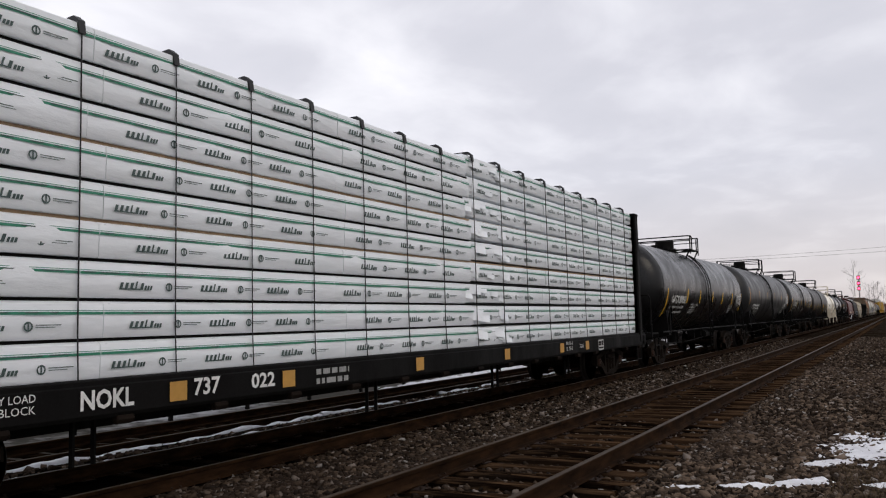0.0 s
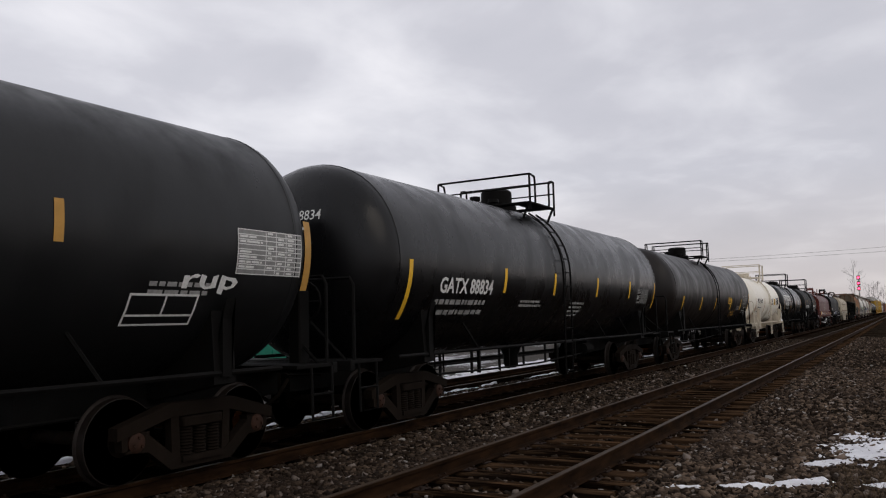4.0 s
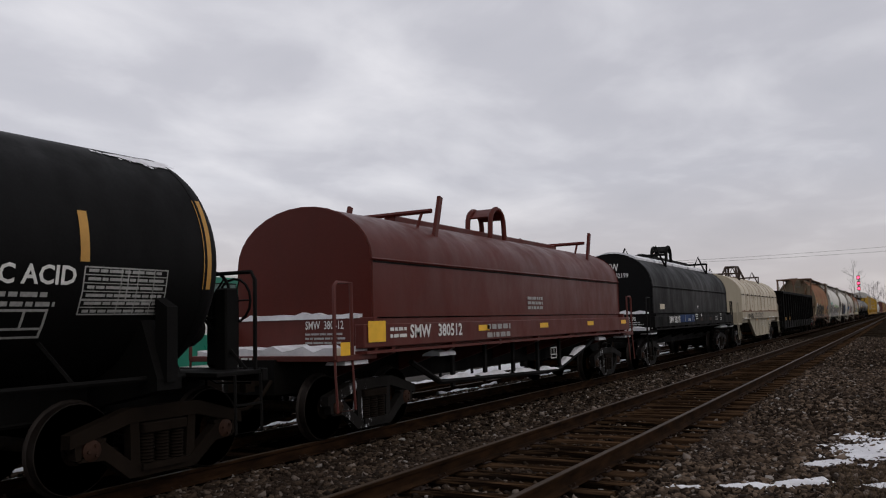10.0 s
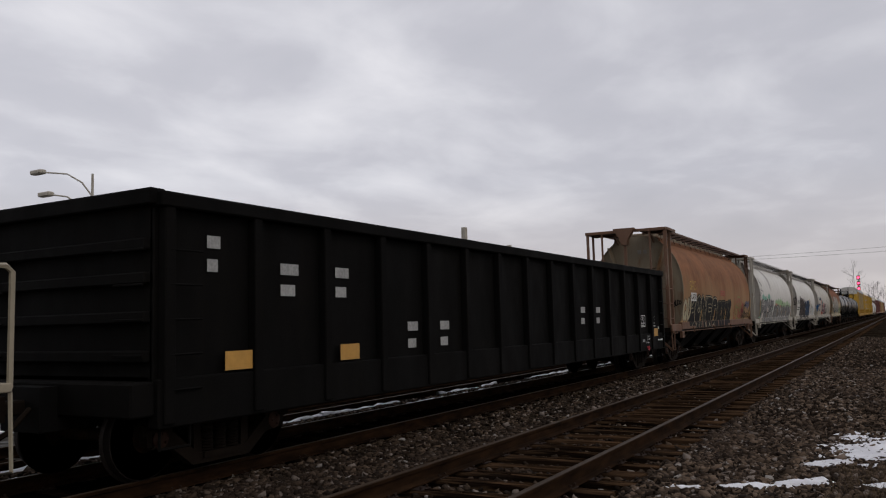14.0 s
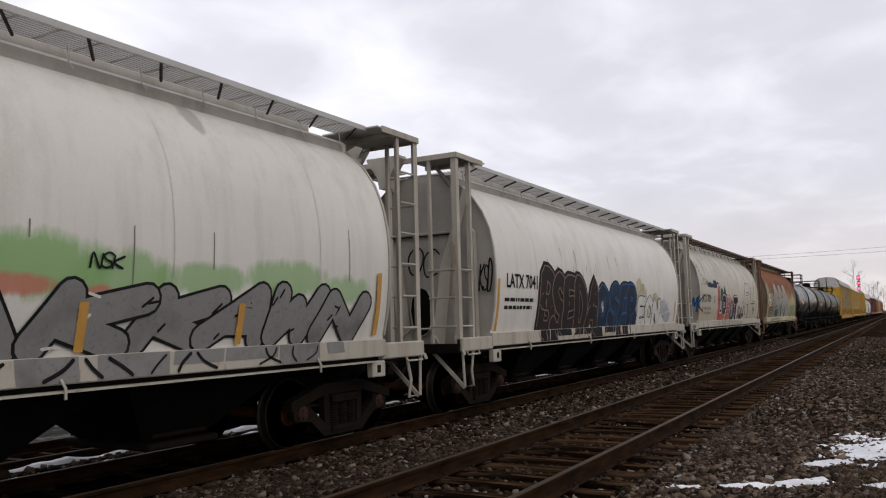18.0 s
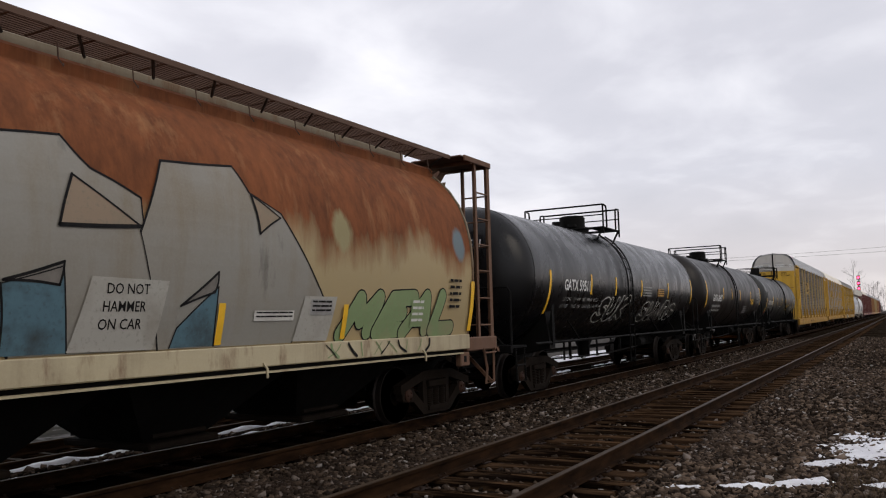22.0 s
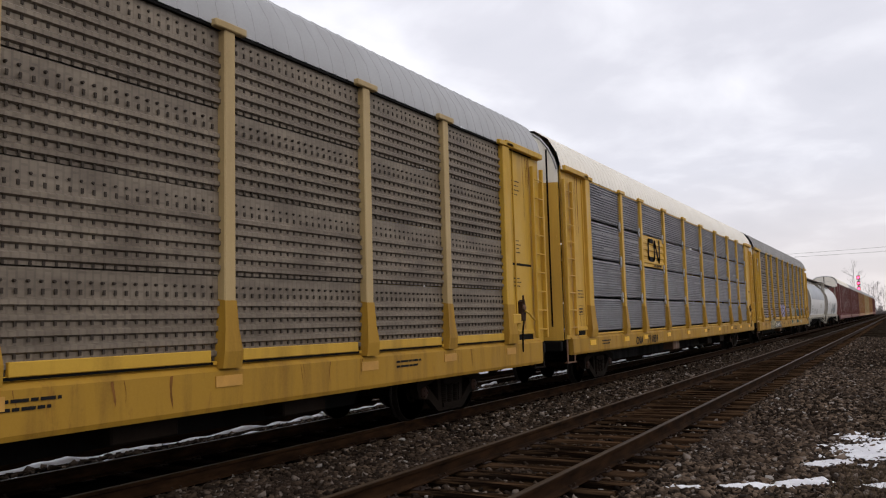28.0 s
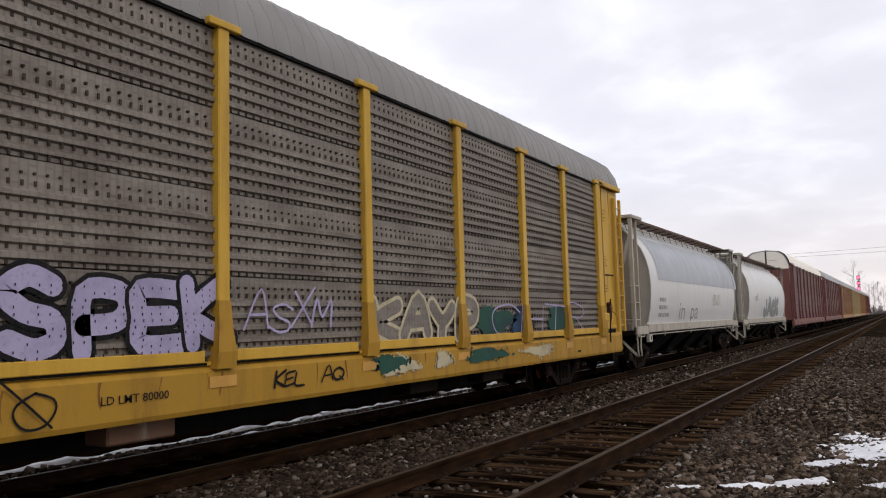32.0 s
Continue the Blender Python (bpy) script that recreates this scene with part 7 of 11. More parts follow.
def streaks(car, surf, places, top, low, mat, width=0.05, seed=1, jitter=1.0):
    """Dirty runs that taper down the side from the roof."""
    rnd = random.Random(seed)
    for s in places:
        g = G()
        n = 8
        v = []
        z1 = low + rnd.uniform(-0.25, 0.35) * jitter
        for i in range(n + 1):
            t = i / n
            z = top + (z1 - top) * t
            w = width * (1 - t) ** (0.6 if jitter > 0.5 else 0.3) * rnd.uniform(0.7, 1.2)
            c = s + 0.02 * math.sin(t * 3 + s * 7)
            v += [surf(c - w / 2, z, 0.003), surf(c + w / 2, z, 0.003)]
        g.add(v, [(2 * i, 2 * i + 1, 2 * i + 3, 2 * i + 2) for i in range(n)])
        part("dirt_run", g, mat, car)


# ---------------------------------------------------------------- the train, from its head to its tail
# lumber on a centre-beam car
flat, flat_side, flat_half = flat_car(0.9, 23.55, "black centerbeam flatcar loaded with wrapped lumber")
FLAT_MID = (0.9 + 23.55) / 2

# tank cars
car, surf, half = tank_car(24.7, 40.3, 1.57, M_TANK_BLACK, M_FRAME_BLACK, "glossy black tank car with yellow reflector strips", (-0.55,), -0.45, rail_h=0.70)
lettering(car, surf, "GATX 89832", -5.9, 2.05, 0.25, 2.0, M_LETTER, 0.006)
reflectors(car, surf, [(-6.5, 1.54, 2.52, 0.11)] + [(s, 2.06, 2.55, 0.11) for s in (-3.7, -1.66, 0.62, 2.65, 4.85)] + [(7.05, 1.77, 2.55, 0.11)])
data_panel(car, surf, 5.94, 7.11, 2.04, 2.56, None, M_LETTER, 2, 9)
lettering(car, surf, "FRA AIP", 5.3, 2.47, 0.13, 0.55, M_LETTER)
stencil(bars(bars(bars(G(), surf, -5.95, 1.94, [2.0, 1.9], 0.09, 0.1, 0.004, 3), surf, -3.02, 1.82, [0.9, 1.2, 0.8], 0.035, 0.03, 0.004, 4), surf, 4.4, 2.0, [0.8, 0.7, 0.7, 0.6], 0.05, 0.05, 0.004, 6), M_LETTER_DIM, car)
head_lettering(car, half, 1.57, "GATX 89832", M_LETTER)
lettering(car, surf, "CONSULT OWNER BEFORE", -3.0, 1.97, 0.062, 1.1, M_LETTER, 0.006)
lettering(car, surf, "REPAIRING TANK", -3.0, 1.87, 0.062, 0.7, M_LETTER, 0.006)

car, surf, half = tank_car(41.2, 58.28, 1.58, M_TANK_GREY, M_FRAME_BLACK, "charcoal tank car tagged with white outline graffiti", (-0.4,), -0.45, (0.32, 0.5), rail_h=0.72)
lettering(car, surf, "CGTX 25202", -6.4, 1.86, 0.24, 2.15, M_LETTER, 0.004)
reflectors(car, surf, [(-7.45, 2.11, 2.97, 0.10)] + [(s, 2.42, 2.81, 0.10) for s in (-4.38, -1.47, 1.5, 4.54)] + [(7.98, 2.05, 2.93, 0.12)], M_OCHRE)
data_panel(car, surf, 6.75, 7.85, 2.22, 2.74, M_PLATE_GREY, M_LETTER, 2, 9)
framed_box(car, surf, 5.4, 6.3, 1.6, 1.97, M_LETTER)
stencil(bars(bars(G(), surf, -6.3, 1.75, [2.1, 1.6], 0.07, 0.07, 0.004, 3), surf, 5.6, 2.1, [0.9, 0.8], 0.05, 0.04, 0.004, 4), M_LETTER_DIM, car)
lettering(car, surf, "nuem", 1.6, 1.45, 0.62, 2.4, M_LETTER_DIM, 0.035, "white outline graffiti")
lettering(car, surf, "nuem", 1.62, 1.47, 0.58, 2.36, M_TANK_GREY, 0.012, "", 0.008)
lettering(car, surf, "rup", 6.0, 2.05, 0.2, 0.8, M_LETTER, 0.02, "small white tag")
head_lettering(car, half, 1.58, "CGTX 25202", M_LETTER_DIM)

car, surf, half = tank_car(59.1, 74.97, 1.58, M_TANK_BLACK, M_FRAME_BLACK, "glossy black tank car with bold white lettering", (-0.3,), -0.5)
lettering(car, surf, "GATX 88834", -5.92, 2.1, 0.25, 1.95, M_LETTER, 0.008)
reflectors(car, surf, [(-6.85, 1.62, 2.59, 0.11)] + [(s, 2.13, 2.6, 0.11) for s in (-3.45, -0.95, 1.85, 4.55)] + [(7.1, 1.86, 2.63, 0.11)])
stencil(bars(bars(bars(G(), surf, -5.95, 1.98, [1.8, 1.8], 0.09, 0.1, 0.004, 3), surf, -2.6, 2.0, [1.0, 1.1], 0.05, 0.04, 0.004, 4), surf, 0.2, 1.98, [0.9, 0.8, 0.8, 0.7], 0.05, 0.05, 0.004, 6), M_LETTER_DIM, car)
data_panel(car, surf, 5.3, 6.4, 2.0, 2.4, None, M_LETTER_DIM, 5, 7)
head_lettering(car, half, 1.58, "GATX 88834", M_LETTER)

car, surf, half = tank_car(76.45, 92.83, 1.5, M_TANK_BROWN, M_FRAME_BLACK, "matt brown-black tank car with a faded orange tag", (-0.4,), -0.72)
reflectors(car, surf, [(s, 1.81, 2.3, 0.12) for s in (-6.3, -3.3, -0.6, 2.82, 5.32)] + [(7.4, 1.78, 2.62, 0.12)])
data_panel(car, surf, 2.1, 2.78, 2.08, 2.36, M_YELLOW, M_LETTER_BLACK, 3, 4)
data_panel(car, surf, 5.8, 6.92, 2.05, 2.5, None, M_LETTER_DIM, 4, 8)
framed_box(car, surf, 6.1, 6.85, 1.66, 1.96, M_LETTER)
lettering(car, surf, "oysk", 3.25, 1.5, 0.36, 1.1, M_OCHRE, 0.03, "orange and white spray tag")
stencil(bars(G(), surf, 4.5, 1.98, [0.7, 0.6, 0.65], 0.035, 0.03, 0.004, 3), M_LETTER_DIM, car)

car, surf, half = tank_car(94.5, 105.34, 1.35, M_TANK_WHITE, M_FRAME_WHITE, "short cream-white tank car stained along its belly", (-0.35, 0.25), 0.15, (0.36, 0.3), rail_h=0.92)
lettering(car, surf, "PVCX 13605", -3.88, 2.2, 0.24, 1.68, M_LETTER_BLACK, 0.004)
reflectors(car, surf, [(s, 1.52, 2.46, 0.09) for s in (-4.52, -1.32, 1.36)] + [(4.72, 1.75, 2.6, 0.09)], M_OCHRE)
data_panel(car, surf, 2.45, 3.06, 2.14, 2.5, M_YELLOW, M_LETTER_BLACK, 3, 5)
data_panel(car, surf, 3.32, 4.40, 2.16, 2.58, M_LETTER_BLACK, M_LETTER, 4, 7)
stencil(bars(bars(G(), surf, -3.90, 1.98, [1.4, 1.3, 0.8], 0.06, 0.06, 0.006, 3), surf, 1.50, 2.5, [0.7] * 5, 0.04, 0.04, 0.006, 7), M_LETTER_BLACK, car)
head_lettering(car, half, 1.35, "PVCX 13605", M_LETTER_BLACK)
CREAM_CAR = car
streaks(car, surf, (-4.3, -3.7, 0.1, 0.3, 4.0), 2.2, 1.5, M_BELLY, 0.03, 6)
g = G()
for cx, cy, r, h in ((1.0, 5.0, 0.36, 0.20), (1.08, 5.45, 0.34, 0.26), (0.6, 5.4, 0.5, 0.22), (1.15, 5.85, 0.22, 0.10)):
    g.lathe([(1.12 + h * math.sin(k * 0.314), r * math.cos(k * 0.314) * (1 + 0.08 * math.sin(k * 2.1))) for k in range(6)], "z", (cx, cy, 0), 18)
part("snow_cover", g, M_SNOW, car, "snow heaped on the end platform", 60)

car, surf, half = tank_car(106.15, 118.9, 1.31, M_TANK_BLACK, M_FRAME_BLACK, "black tank car with a large white block logo", (-0.2, 0.5), 0.1, (0.4, 0.28), cut=0.95, rail_h=0.95)
lettering(car, surf, "PROX 13305", -3.89, 2.1, 0.23, 1.72, M_LETTER, 0.0)
reflectors(car, surf, [(s, 1.55, 2.5, 0.10) for s in (-4.42, -0.95, 2.3)] + [(5.62, 1.75, 2.62, 0.1)], M_OCHRE)
g = G()
for k in range(6):
    x = -3.87 + 0.49 * k
    w = 0.42
    patch(g, surf, x, x + 0.10, 2.47, 2.85, 0.004)
    patch(g, surf, x, x + w, 2.77, 2.85, 0.005)
    patch(g, surf, x, x + w, 2.47 if k in (2, 3, 4) else 2.60, 2.545 if k in (2, 3, 4) else 2.67, 0.005)
    patch(g, surf, x + w - 0.10, x + w, 2.47 if k in (1, 2, 4, 5) else 2.62, 2.85, 0.004)
part("block_logo", g, M_LETTER, car, "white block logo")
g = G()
for dx in (0.0, 0.28):
    patch(g, surf, -4.42 + dx, -4.30 + dx, 2.45, 2.82, 0.004)
for dx, dz in ((0.1, 2.72), (0.2, 2.8), (0.14, 2.9)):
    patch(g, surf, -4.42 + dx, -4.31 + dx, dz, dz + 0.1, 0.006)
part("emblem", g, M_LETTER, car, "small white emblem")
data_panel(car, surf, 3.7, 4.35, 2.23, 2.62, M_LETTER, M_LETTER_BLACK, 3, 5)
data_panel(car, surf, 4.6, 5.3, 2.2, 2.75, None, M_LETTER_DIM, 4, 9)
framed_box(car, surf, 4.33, 4.83, 1.8, 2.1, M_LETTER_DIM)
stencil(bars(G(), surf, -3.87, 1.98, [1.7, 1.7], 0.09, 0.1, 0.004, 3), M_LETTER_DIM, car)
head_lettering(car, half - 0.95, 1.31, "PROX 13305", M_LETTER)
ACID_CAR = car

car, surf, half = tank_car(120.5, 131.68, 1.33, M_TANK_MATT, M_FRAME_BLACK, "black acid tank car with snow on its ends", (0.1, 0.6), -0.05, (0.4, 0.3), rail_h=0.96)
lettering(car, surf, "ACFX 95206", -4.00, 2.0, 0.23, 2.3, M_LETTER, 0.004)
reflectors(car, surf, [(-4.45, 2.04, 3.02, 0.11)] + [(s, 2.27, 2.74, 0.1) for s in (-2.82, -1.19)], M_OCHRE)
reflectors(car, surf, [(1.63, 2.28, 2.75, 0.1), (3.40, 2.28, 2.78, 0.1), (4.95, 2.05, 3.1, 0.11)], M_OCHRE)
lettering(car, surf, "SULFURIC ACID", 1.72, 2.06, 0.17, 1.60, M_LETTER, 0.006)
framed_box(car, surf, 2.62, 3.10, 1.52, 1.82, M_LETTER_DIM)
stencil(bars(bars(G(), surf, -4.00, 1.85, [1.6, 1.4], 0.06, 0.1, 0.004, 3), surf, 2.55, 1.98, [0.55, 0.6], 0.045, 0.045, 0.004, 7), M_LETTER_DIM, car)
framed_box(car, surf, 3.40, 4.40, 1.76, 2.24, M_LETTER_DIM, 0.014)
g = G()
for k in range(1, 6):
    patch(g, surf, 3.41, 4.39, 1.755 + 0.08 * k, 1.765 + 0.08 * k, 0.005, 1)
for s in (3.82, 4.02, 4.22):
    patch(g, surf, s, s + 0.01, 1.77, 2.23, 0.006, 3)
tagged(part("table_rule", g, M_LETTER_DIM, car), kind="stuff")
stencil(bars(G(), surf, 3.45, 2.215, [0.9] * 6, 0.03, 0.05, 0.004, 7), M_LETTER_DIM, car)
head_lettering(car, half, 1.33, "ACFX 95206", M_LETTER)
# hand brake and valve stand on the trailing platform
y = half + 0.12
wheel = part("brake_wheel", G().tube([(0.62 + 0.29 * math.cos(k * 0.393), y, 2.02 + 0.29 * math.sin(k * 0.393)) for k in range(16)], 0.02, 6, True), M_FRAME_BLACK, car, "", 50)
for k in range(8):
    part("spoke", G().tube([(0.62, y + 0.02, 2.02), (0.62 + 0.28 * math.cos(k * 0.785), y, 2.02 + 0.28 * math.sin(k * 0.785))], 0.014, 5), M_FRAME_BLACK, wheel, "", 50)
part("brake_stand", G().cham(0.42, 0.82, y + 0.06, y + 0.30, 1.12, 2.05, 0.05), M_FRAME_BLACK, car)
part("air_reservoir", G().lathe([(-0.75, 0.03), (-0.70, 0.19), (-0.60, 0.24), (0.20, 0.24), (0.30, 0.19), (0.35, 0.03)], "x", (-0.2, y + 0.20, 1.62), 16), M_FRAME_BLACK, car, "", 40)



def placard(car, x, s, h):
    """A white diamond placard on a holder."""
    g = G().prism([(s, h - 0.2), (s + 0.17, h), (s, h + 0.2), (s - 0.17, h)], x, x + 0.012, "x")
    p = part("placard", g, M_LETTER, car, "white diamond placard")
    part("placard_border", G().prism([(s, h - 0.235), (s + 0.20, h), (s, h + 0.235), (s - 0.20, h)], x - 0.012, x - 0.002, "x"), M_LETTER_BLACK, p)
    g = G()
    for a, b, w in ((-0.06, 0.03, 0.12), (-0.05, -0.05, 0.1), (-0.03, -0.12, 0.06)):
        g.box(x + 0.012, x + 0.015, s + a, s + a + w, h + b, h + b + 0.035)
    stencil(g, M_LETTER_BLACK, p)


placard(car, 1.42, -half - 0.05, 1.5)
placard(ACID_CAR, 1.42, 5.3, 1.53)
placard(CREAM_CAR, 1.47, 4.63, 1.46)
lettering(CREAM_CAR, side(1.485), "1830", 4.52, 1.42, 0.1, 0.22, M_LETTER_BLACK, 0.01, "", 0.004)
spray_cloud(ACID_CAR, round_side(1.31, 2.33), 5.1, 3.72, 1.1, 0.3, M_SNOW, 3, 0.012)
spray_cloud(ACID_CAR, round_side(1.31, 2.33), 3.9, 3.85, 0.9, 0.16, M_SNOW, 4, 0.012)
spray_cloud(car, surf, 4.6, 3.78, 0.8, 0.2, M_SNOW, 5, 0.012)
# coil cars
car, surf, half = coil_car(134.24, 146.11, M_COIL_RED, M_FRAME_RED, "dark red coil car with a rounded hood, frosted trucks", guide=0.667, top=3.45, shift=0.53, width=1.31, eye=0.53)
lettering(car, surf, "SMW   380512", -5.14, 1.40, 0.19, 1.68, M_LETTER, 0.01)
stencil(bars(bars(G(), side(1.32), -0.3, 2.1, [0.8, 0.8, 0.8], 0.06, 0.04, 0.006, 2), surf, -2.5, 1.56, [1.0, 1.0], 0.09, 0.06, 0.006, 5), M_LETTER_DIM, car)
for s in (-2.84, -0.03, 2.88, 5.55):
    g = G()
    patch(g, surf, s, s + 0.44, 1.45, 1.55, 0.006, 1)
    part("reflector_strip", g, M_YELLOW, car)

for sx in (1, -1):
    part("lower_chord", G().tube([(sx * 1.2, -4.7, 1.0), (sx * 1.2, -3.8, 0.62), (sx * 1.2, 0.3, 0.5), (sx * 1.2, 1.6, 0.5), (sx * 1.2, 3.4, 0.92), (sx * 1.2, 4.2, 1.15)], 0.05, 6), M_FRAME_BLACK, car, "", 50)
    for k in range(5):
        part("chord_post", G().cham(sx * 1.2 - 0.03, sx * 1.2 + 0.03, -3.4 + 1.25 * k, -3.3 + 1.25 * k, 0.5, 1.25, 0.008), M_FRAME_BLACK, car)
g = G()
for a, b in ((-3.7, -2.6), (-2.4, -1.1), (-0.9, 0.2), (0.4, 1.5), (1.7, 2.3), (2.45, 3.3)):
    n = 8
    pts = []
    for i in range(n + 1):
        y = a + (b - a) * i / n
        z = 0.62 - 0.03 * (y + 3.8) if y < 1.6 else 0.5 + (y - 1.6) * 0.233
        e = math.sin(math.pi * i / n)
        pts.append((y, z + 0.045, 0.02 + 0.09 * e * (0.6 + 0.6 * noise.noise((y * 3, 1.0, 2.0)))))
    g.add([q for y, z, h in pts for q in ((1.12, y, z), (1.13, y, z + h), (1.23, y, z + h * 0.9), (1.255, y, z))], [(4 * i + j, 4 * i + j + 1, 4 * i + j + 5, 4 * i + j + 4) for i in range(n) for j in range(3)])
part("snow_cover", g, M_SNOW, car, "ridge of snow along the lower chord", 60)
g = G()
patch(g, side(1.47), -half - 0.32, -half + 0.12, 1.36, 1.66, 0.006, 1)
part("reflector_plate", g, M_YELLOW, car, "large yellow reflector board")
stencil(bars(bars(G(), front(-half - 0.97), -0.9, 1.18, [0.8, 0.7], 0.05, 0.04, 0.006, 4), surf, -half + 0.25, 1.56, [0.45, 0.45], 0.05, 0.05, 0.006, 4), M_LETTER, car)
framed_box(car, side(1.22), 1.1, 1.45, 0.75, 1.0, M_LETTER)
e = front(-half - 0.085)
g = G()
wrapped(g, e, "SMW  380512", 0.15, 1.56, 0.12, 0.72, 0.008)
part("lettering", g, M_LETTER, car)
stencil(bars(G(), e, 0.15, 1.50, [0.7, 0.75, 0.7, 0.4], 0.03, 0.035, 0.006, 3), M_LETTER_DIM, car)
ridge = [(-1.25 + 2.4 * i / 16, 1.74 + 0.09 * (0.5 + noise.noise((i * 0.6, 9.0, 1.0)))) for i in range(17)]
part("snow_cover", G().prism([(-1.25, 1.71)] + ridge + [(1.15, 1.71)], -half - 0.10, -half + 0.02), M_SNOW, car, "snow lying along the end wall", 60)
g = G()
patch(g, side(1.41), -half - 0.9, -half - 0.68, 1.2, 1.38, 0.012, 1)
part("reflector_plate", g, M_YELLOW, car)
for x in (-half - 0.7, -half + 1.9, half - 1.9, half + 0.3):
    g = G()
    g.prism([(1.0, 1.06), (1.35, 1.06), (1.34, 1.12), (1.2, 1.16), (1.03, 1.10)], x, x + 0.55)
    part("snow_cover", g, M_SNOW, car, "lump of snow on the frame", 60)

car, surf, half = coil_car(149.58, 161.87, M_COIL_BLACK, M_FRAME_BLACK, "black coil car with snow along its hood and decks", False, "loop", True, guide=0.56, top=3.66, shift=0.85, width=1.31, eye=0.33)
lettering(car, surf, "SMW 382193", -4.78, 1.40, 0.21, 1.46, M_LETTER, 0.008)
stencil(bars(G(), surf, 2.7, 1.58, [0.4, 0.4], 0.06, 0.05, 0.006, 2), M_LETTER_DIM, car)
g = G()
patch(g, side(1.32), -5.34, -4.77, 1.85, 2.02, 0.01, 1)
part("plate", g, M_FRAME_WHITE, car, "pale metal sign plate")
g = G()
patch(g, surf, -3.3, -1.1, 1.40, 1.66, 0.004, 1)
part("paint_patch", g, P_COBALT, car, "dark blue painted sill panel")
for s, lean in ((-1.45, 0.05), (-1.22, -0.04), (-2.6, 0.1)):
    g = G()
    patch(g, surf, s, s + 0.025, 1.42, 1.64, 0.007, 2, lean)
    part("graffiti", g, P_WHITE, car, "white spray stroke")
lettering(car, surf, "60100", -2.12, 1.43, 0.1, 0.33, M_LETTER, 0.02, "", 0.012)
stencil(bars(G(), surf, -0.93, 1.67, [0.42, 0.38, 0.40], 0.032, 0.045, 0.006, 3), M_LETTER, car)
g = G()
g.add([surf(-0.02, 1.58, 0.006), surf(0.14, 1.58, 0.006), surf(0.06, 1.72, 0.006)], [(0, 1, 2)])
g.add([side(1.32)(0.12, 1.98, 0.006), side(1.32)(0.28, 1.98, 0.006), side(1.32)(0.2, 1.86, 0.006)], [(0, 1, 2)])
part("lift_marks", g, M_LETTER, car, "white jacking triangles")
for x in (-0.1, 1.5):
    g = G()
    patch(g, surf, x, x + 0.4, 1.42, 1.54, 0.006, 1)
    part("reflector_strip", g, M_CAP, car, "grimy brown reflector")
for x in (-half - 0.6, half - 2.0, half - 1.2, half + 0.2):
    g = G()
    g.prism([(1.05, 1.08), (1.38, 1.08), (1.37, 1.15), (1.2, 1.2), (1.08, 1.13)], x, x + 0.7)
    part("snow_cover", g, M_SNOW, car, "lump of snow on the frame", 60)
framed_box(car, surf, 3.65, 3.95, 1.42, 1.68, M_LETTER)
e = front(-half)
g = G()
wrapped(g, e, "SMW", -0.28, 3.10, 0.23, 0.55, 0.016)
wrapped(g, e, "382175 - 382199", -0.62, 2.88, 0.14, 1.2, 0.008)
part("lettering", g, M_LETTER, car)
e = front(-half - 0.085)
g = G()
wrapped(g, e, "SMW  382193", 0.05, 1.50, 0.12, 0.72, 0.008)
part("lettering", g, M_LETTER, car)
stencil(bars(bars(G(), e, 0.08, 1.46, [0.85, 0.95, 0.8, 0.5], 0.03, 0.035, 0.006, 3), e, -0.75, 1.42, [0.5, 0.4, 0.55], 0.03, 0.035, 0.006, 5), M_LETTER_DIM, car)
ridge = [(-1.28 + 2.5 * i / 16, 1.74 + 0.10 * (0.55 + noise.noise((i * 0.6, 4.0, 1.0)))) for i in range(17)]
part("snow_cover", G().prism([(-1.28, 1.71)] + ridge + [(1.22, 1.71)], -half - 0.10, -half + 0.02), M_SNOW, car, "snow lying along the end wall", 60)
g = G()
for k in range(5):
    y0 = -half + 0.3 + k * 2.5
    pts = []
    for i in range(9):
        x = -0.74 + 1.48 * i / 8
        z = 2.58 + 1.08 * math.sqrt(1 - (x / 1.31) ** 2)
        pts.append((x, z + 0.075 + 0.05 * noise.noise((x * 3, k * 1.0, 2.0))))
    low = [(x, 2.56 + 1.08 * math.sqrt(1 - (x / 1.31) ** 2)) for x in (0.74, 0.3, 0.0, -0.3, -0.74)]
    g.prism(pts + low, y0, y0 + 2.2 + 0.4 * noise.noise((k * 2.0, 0, 0)))
part("snow_cover", g, M_SNOW, car, "crust of snow along the hood ridge", 60)

car, surf, half = coil_car(165.05, 177.65, M_COIL_WHITE, M_COIL_BODY, "cream coil car streaked with rust, deep plate-girder body", True, "frame", top=3.60)
lettering(car, surf, "CN 187053", -4.74, 1.42, 0.215, 1.63, M_LETTER_BLACK, 0.012)
stencil(bars(G(), side(1.405), 2.37, 1.0, [0.5] * 4, 0.05, 0.04, 0.02, 5), M_LETTER_BLACK, car)
cream_coil = car
for s in (-2.0, 2.0):
    g = G()
    patch(g, side(1.405), s, s + 0.55, 1.27, 1.36, 0.02, 1)
    part("reflector_strip", g, M_OCHRE, car)


def hood_side(width, spring, top):
    """The hood's skin above and below its spring line."""
    def surf(s, h, out=0.0):
        k = max(0.0, min(0.999, (h - spring) / (top - spring)))
        return (width * math.sqrt(1 - k * k) + out + 0.004, s, h + out * k)
    return surf


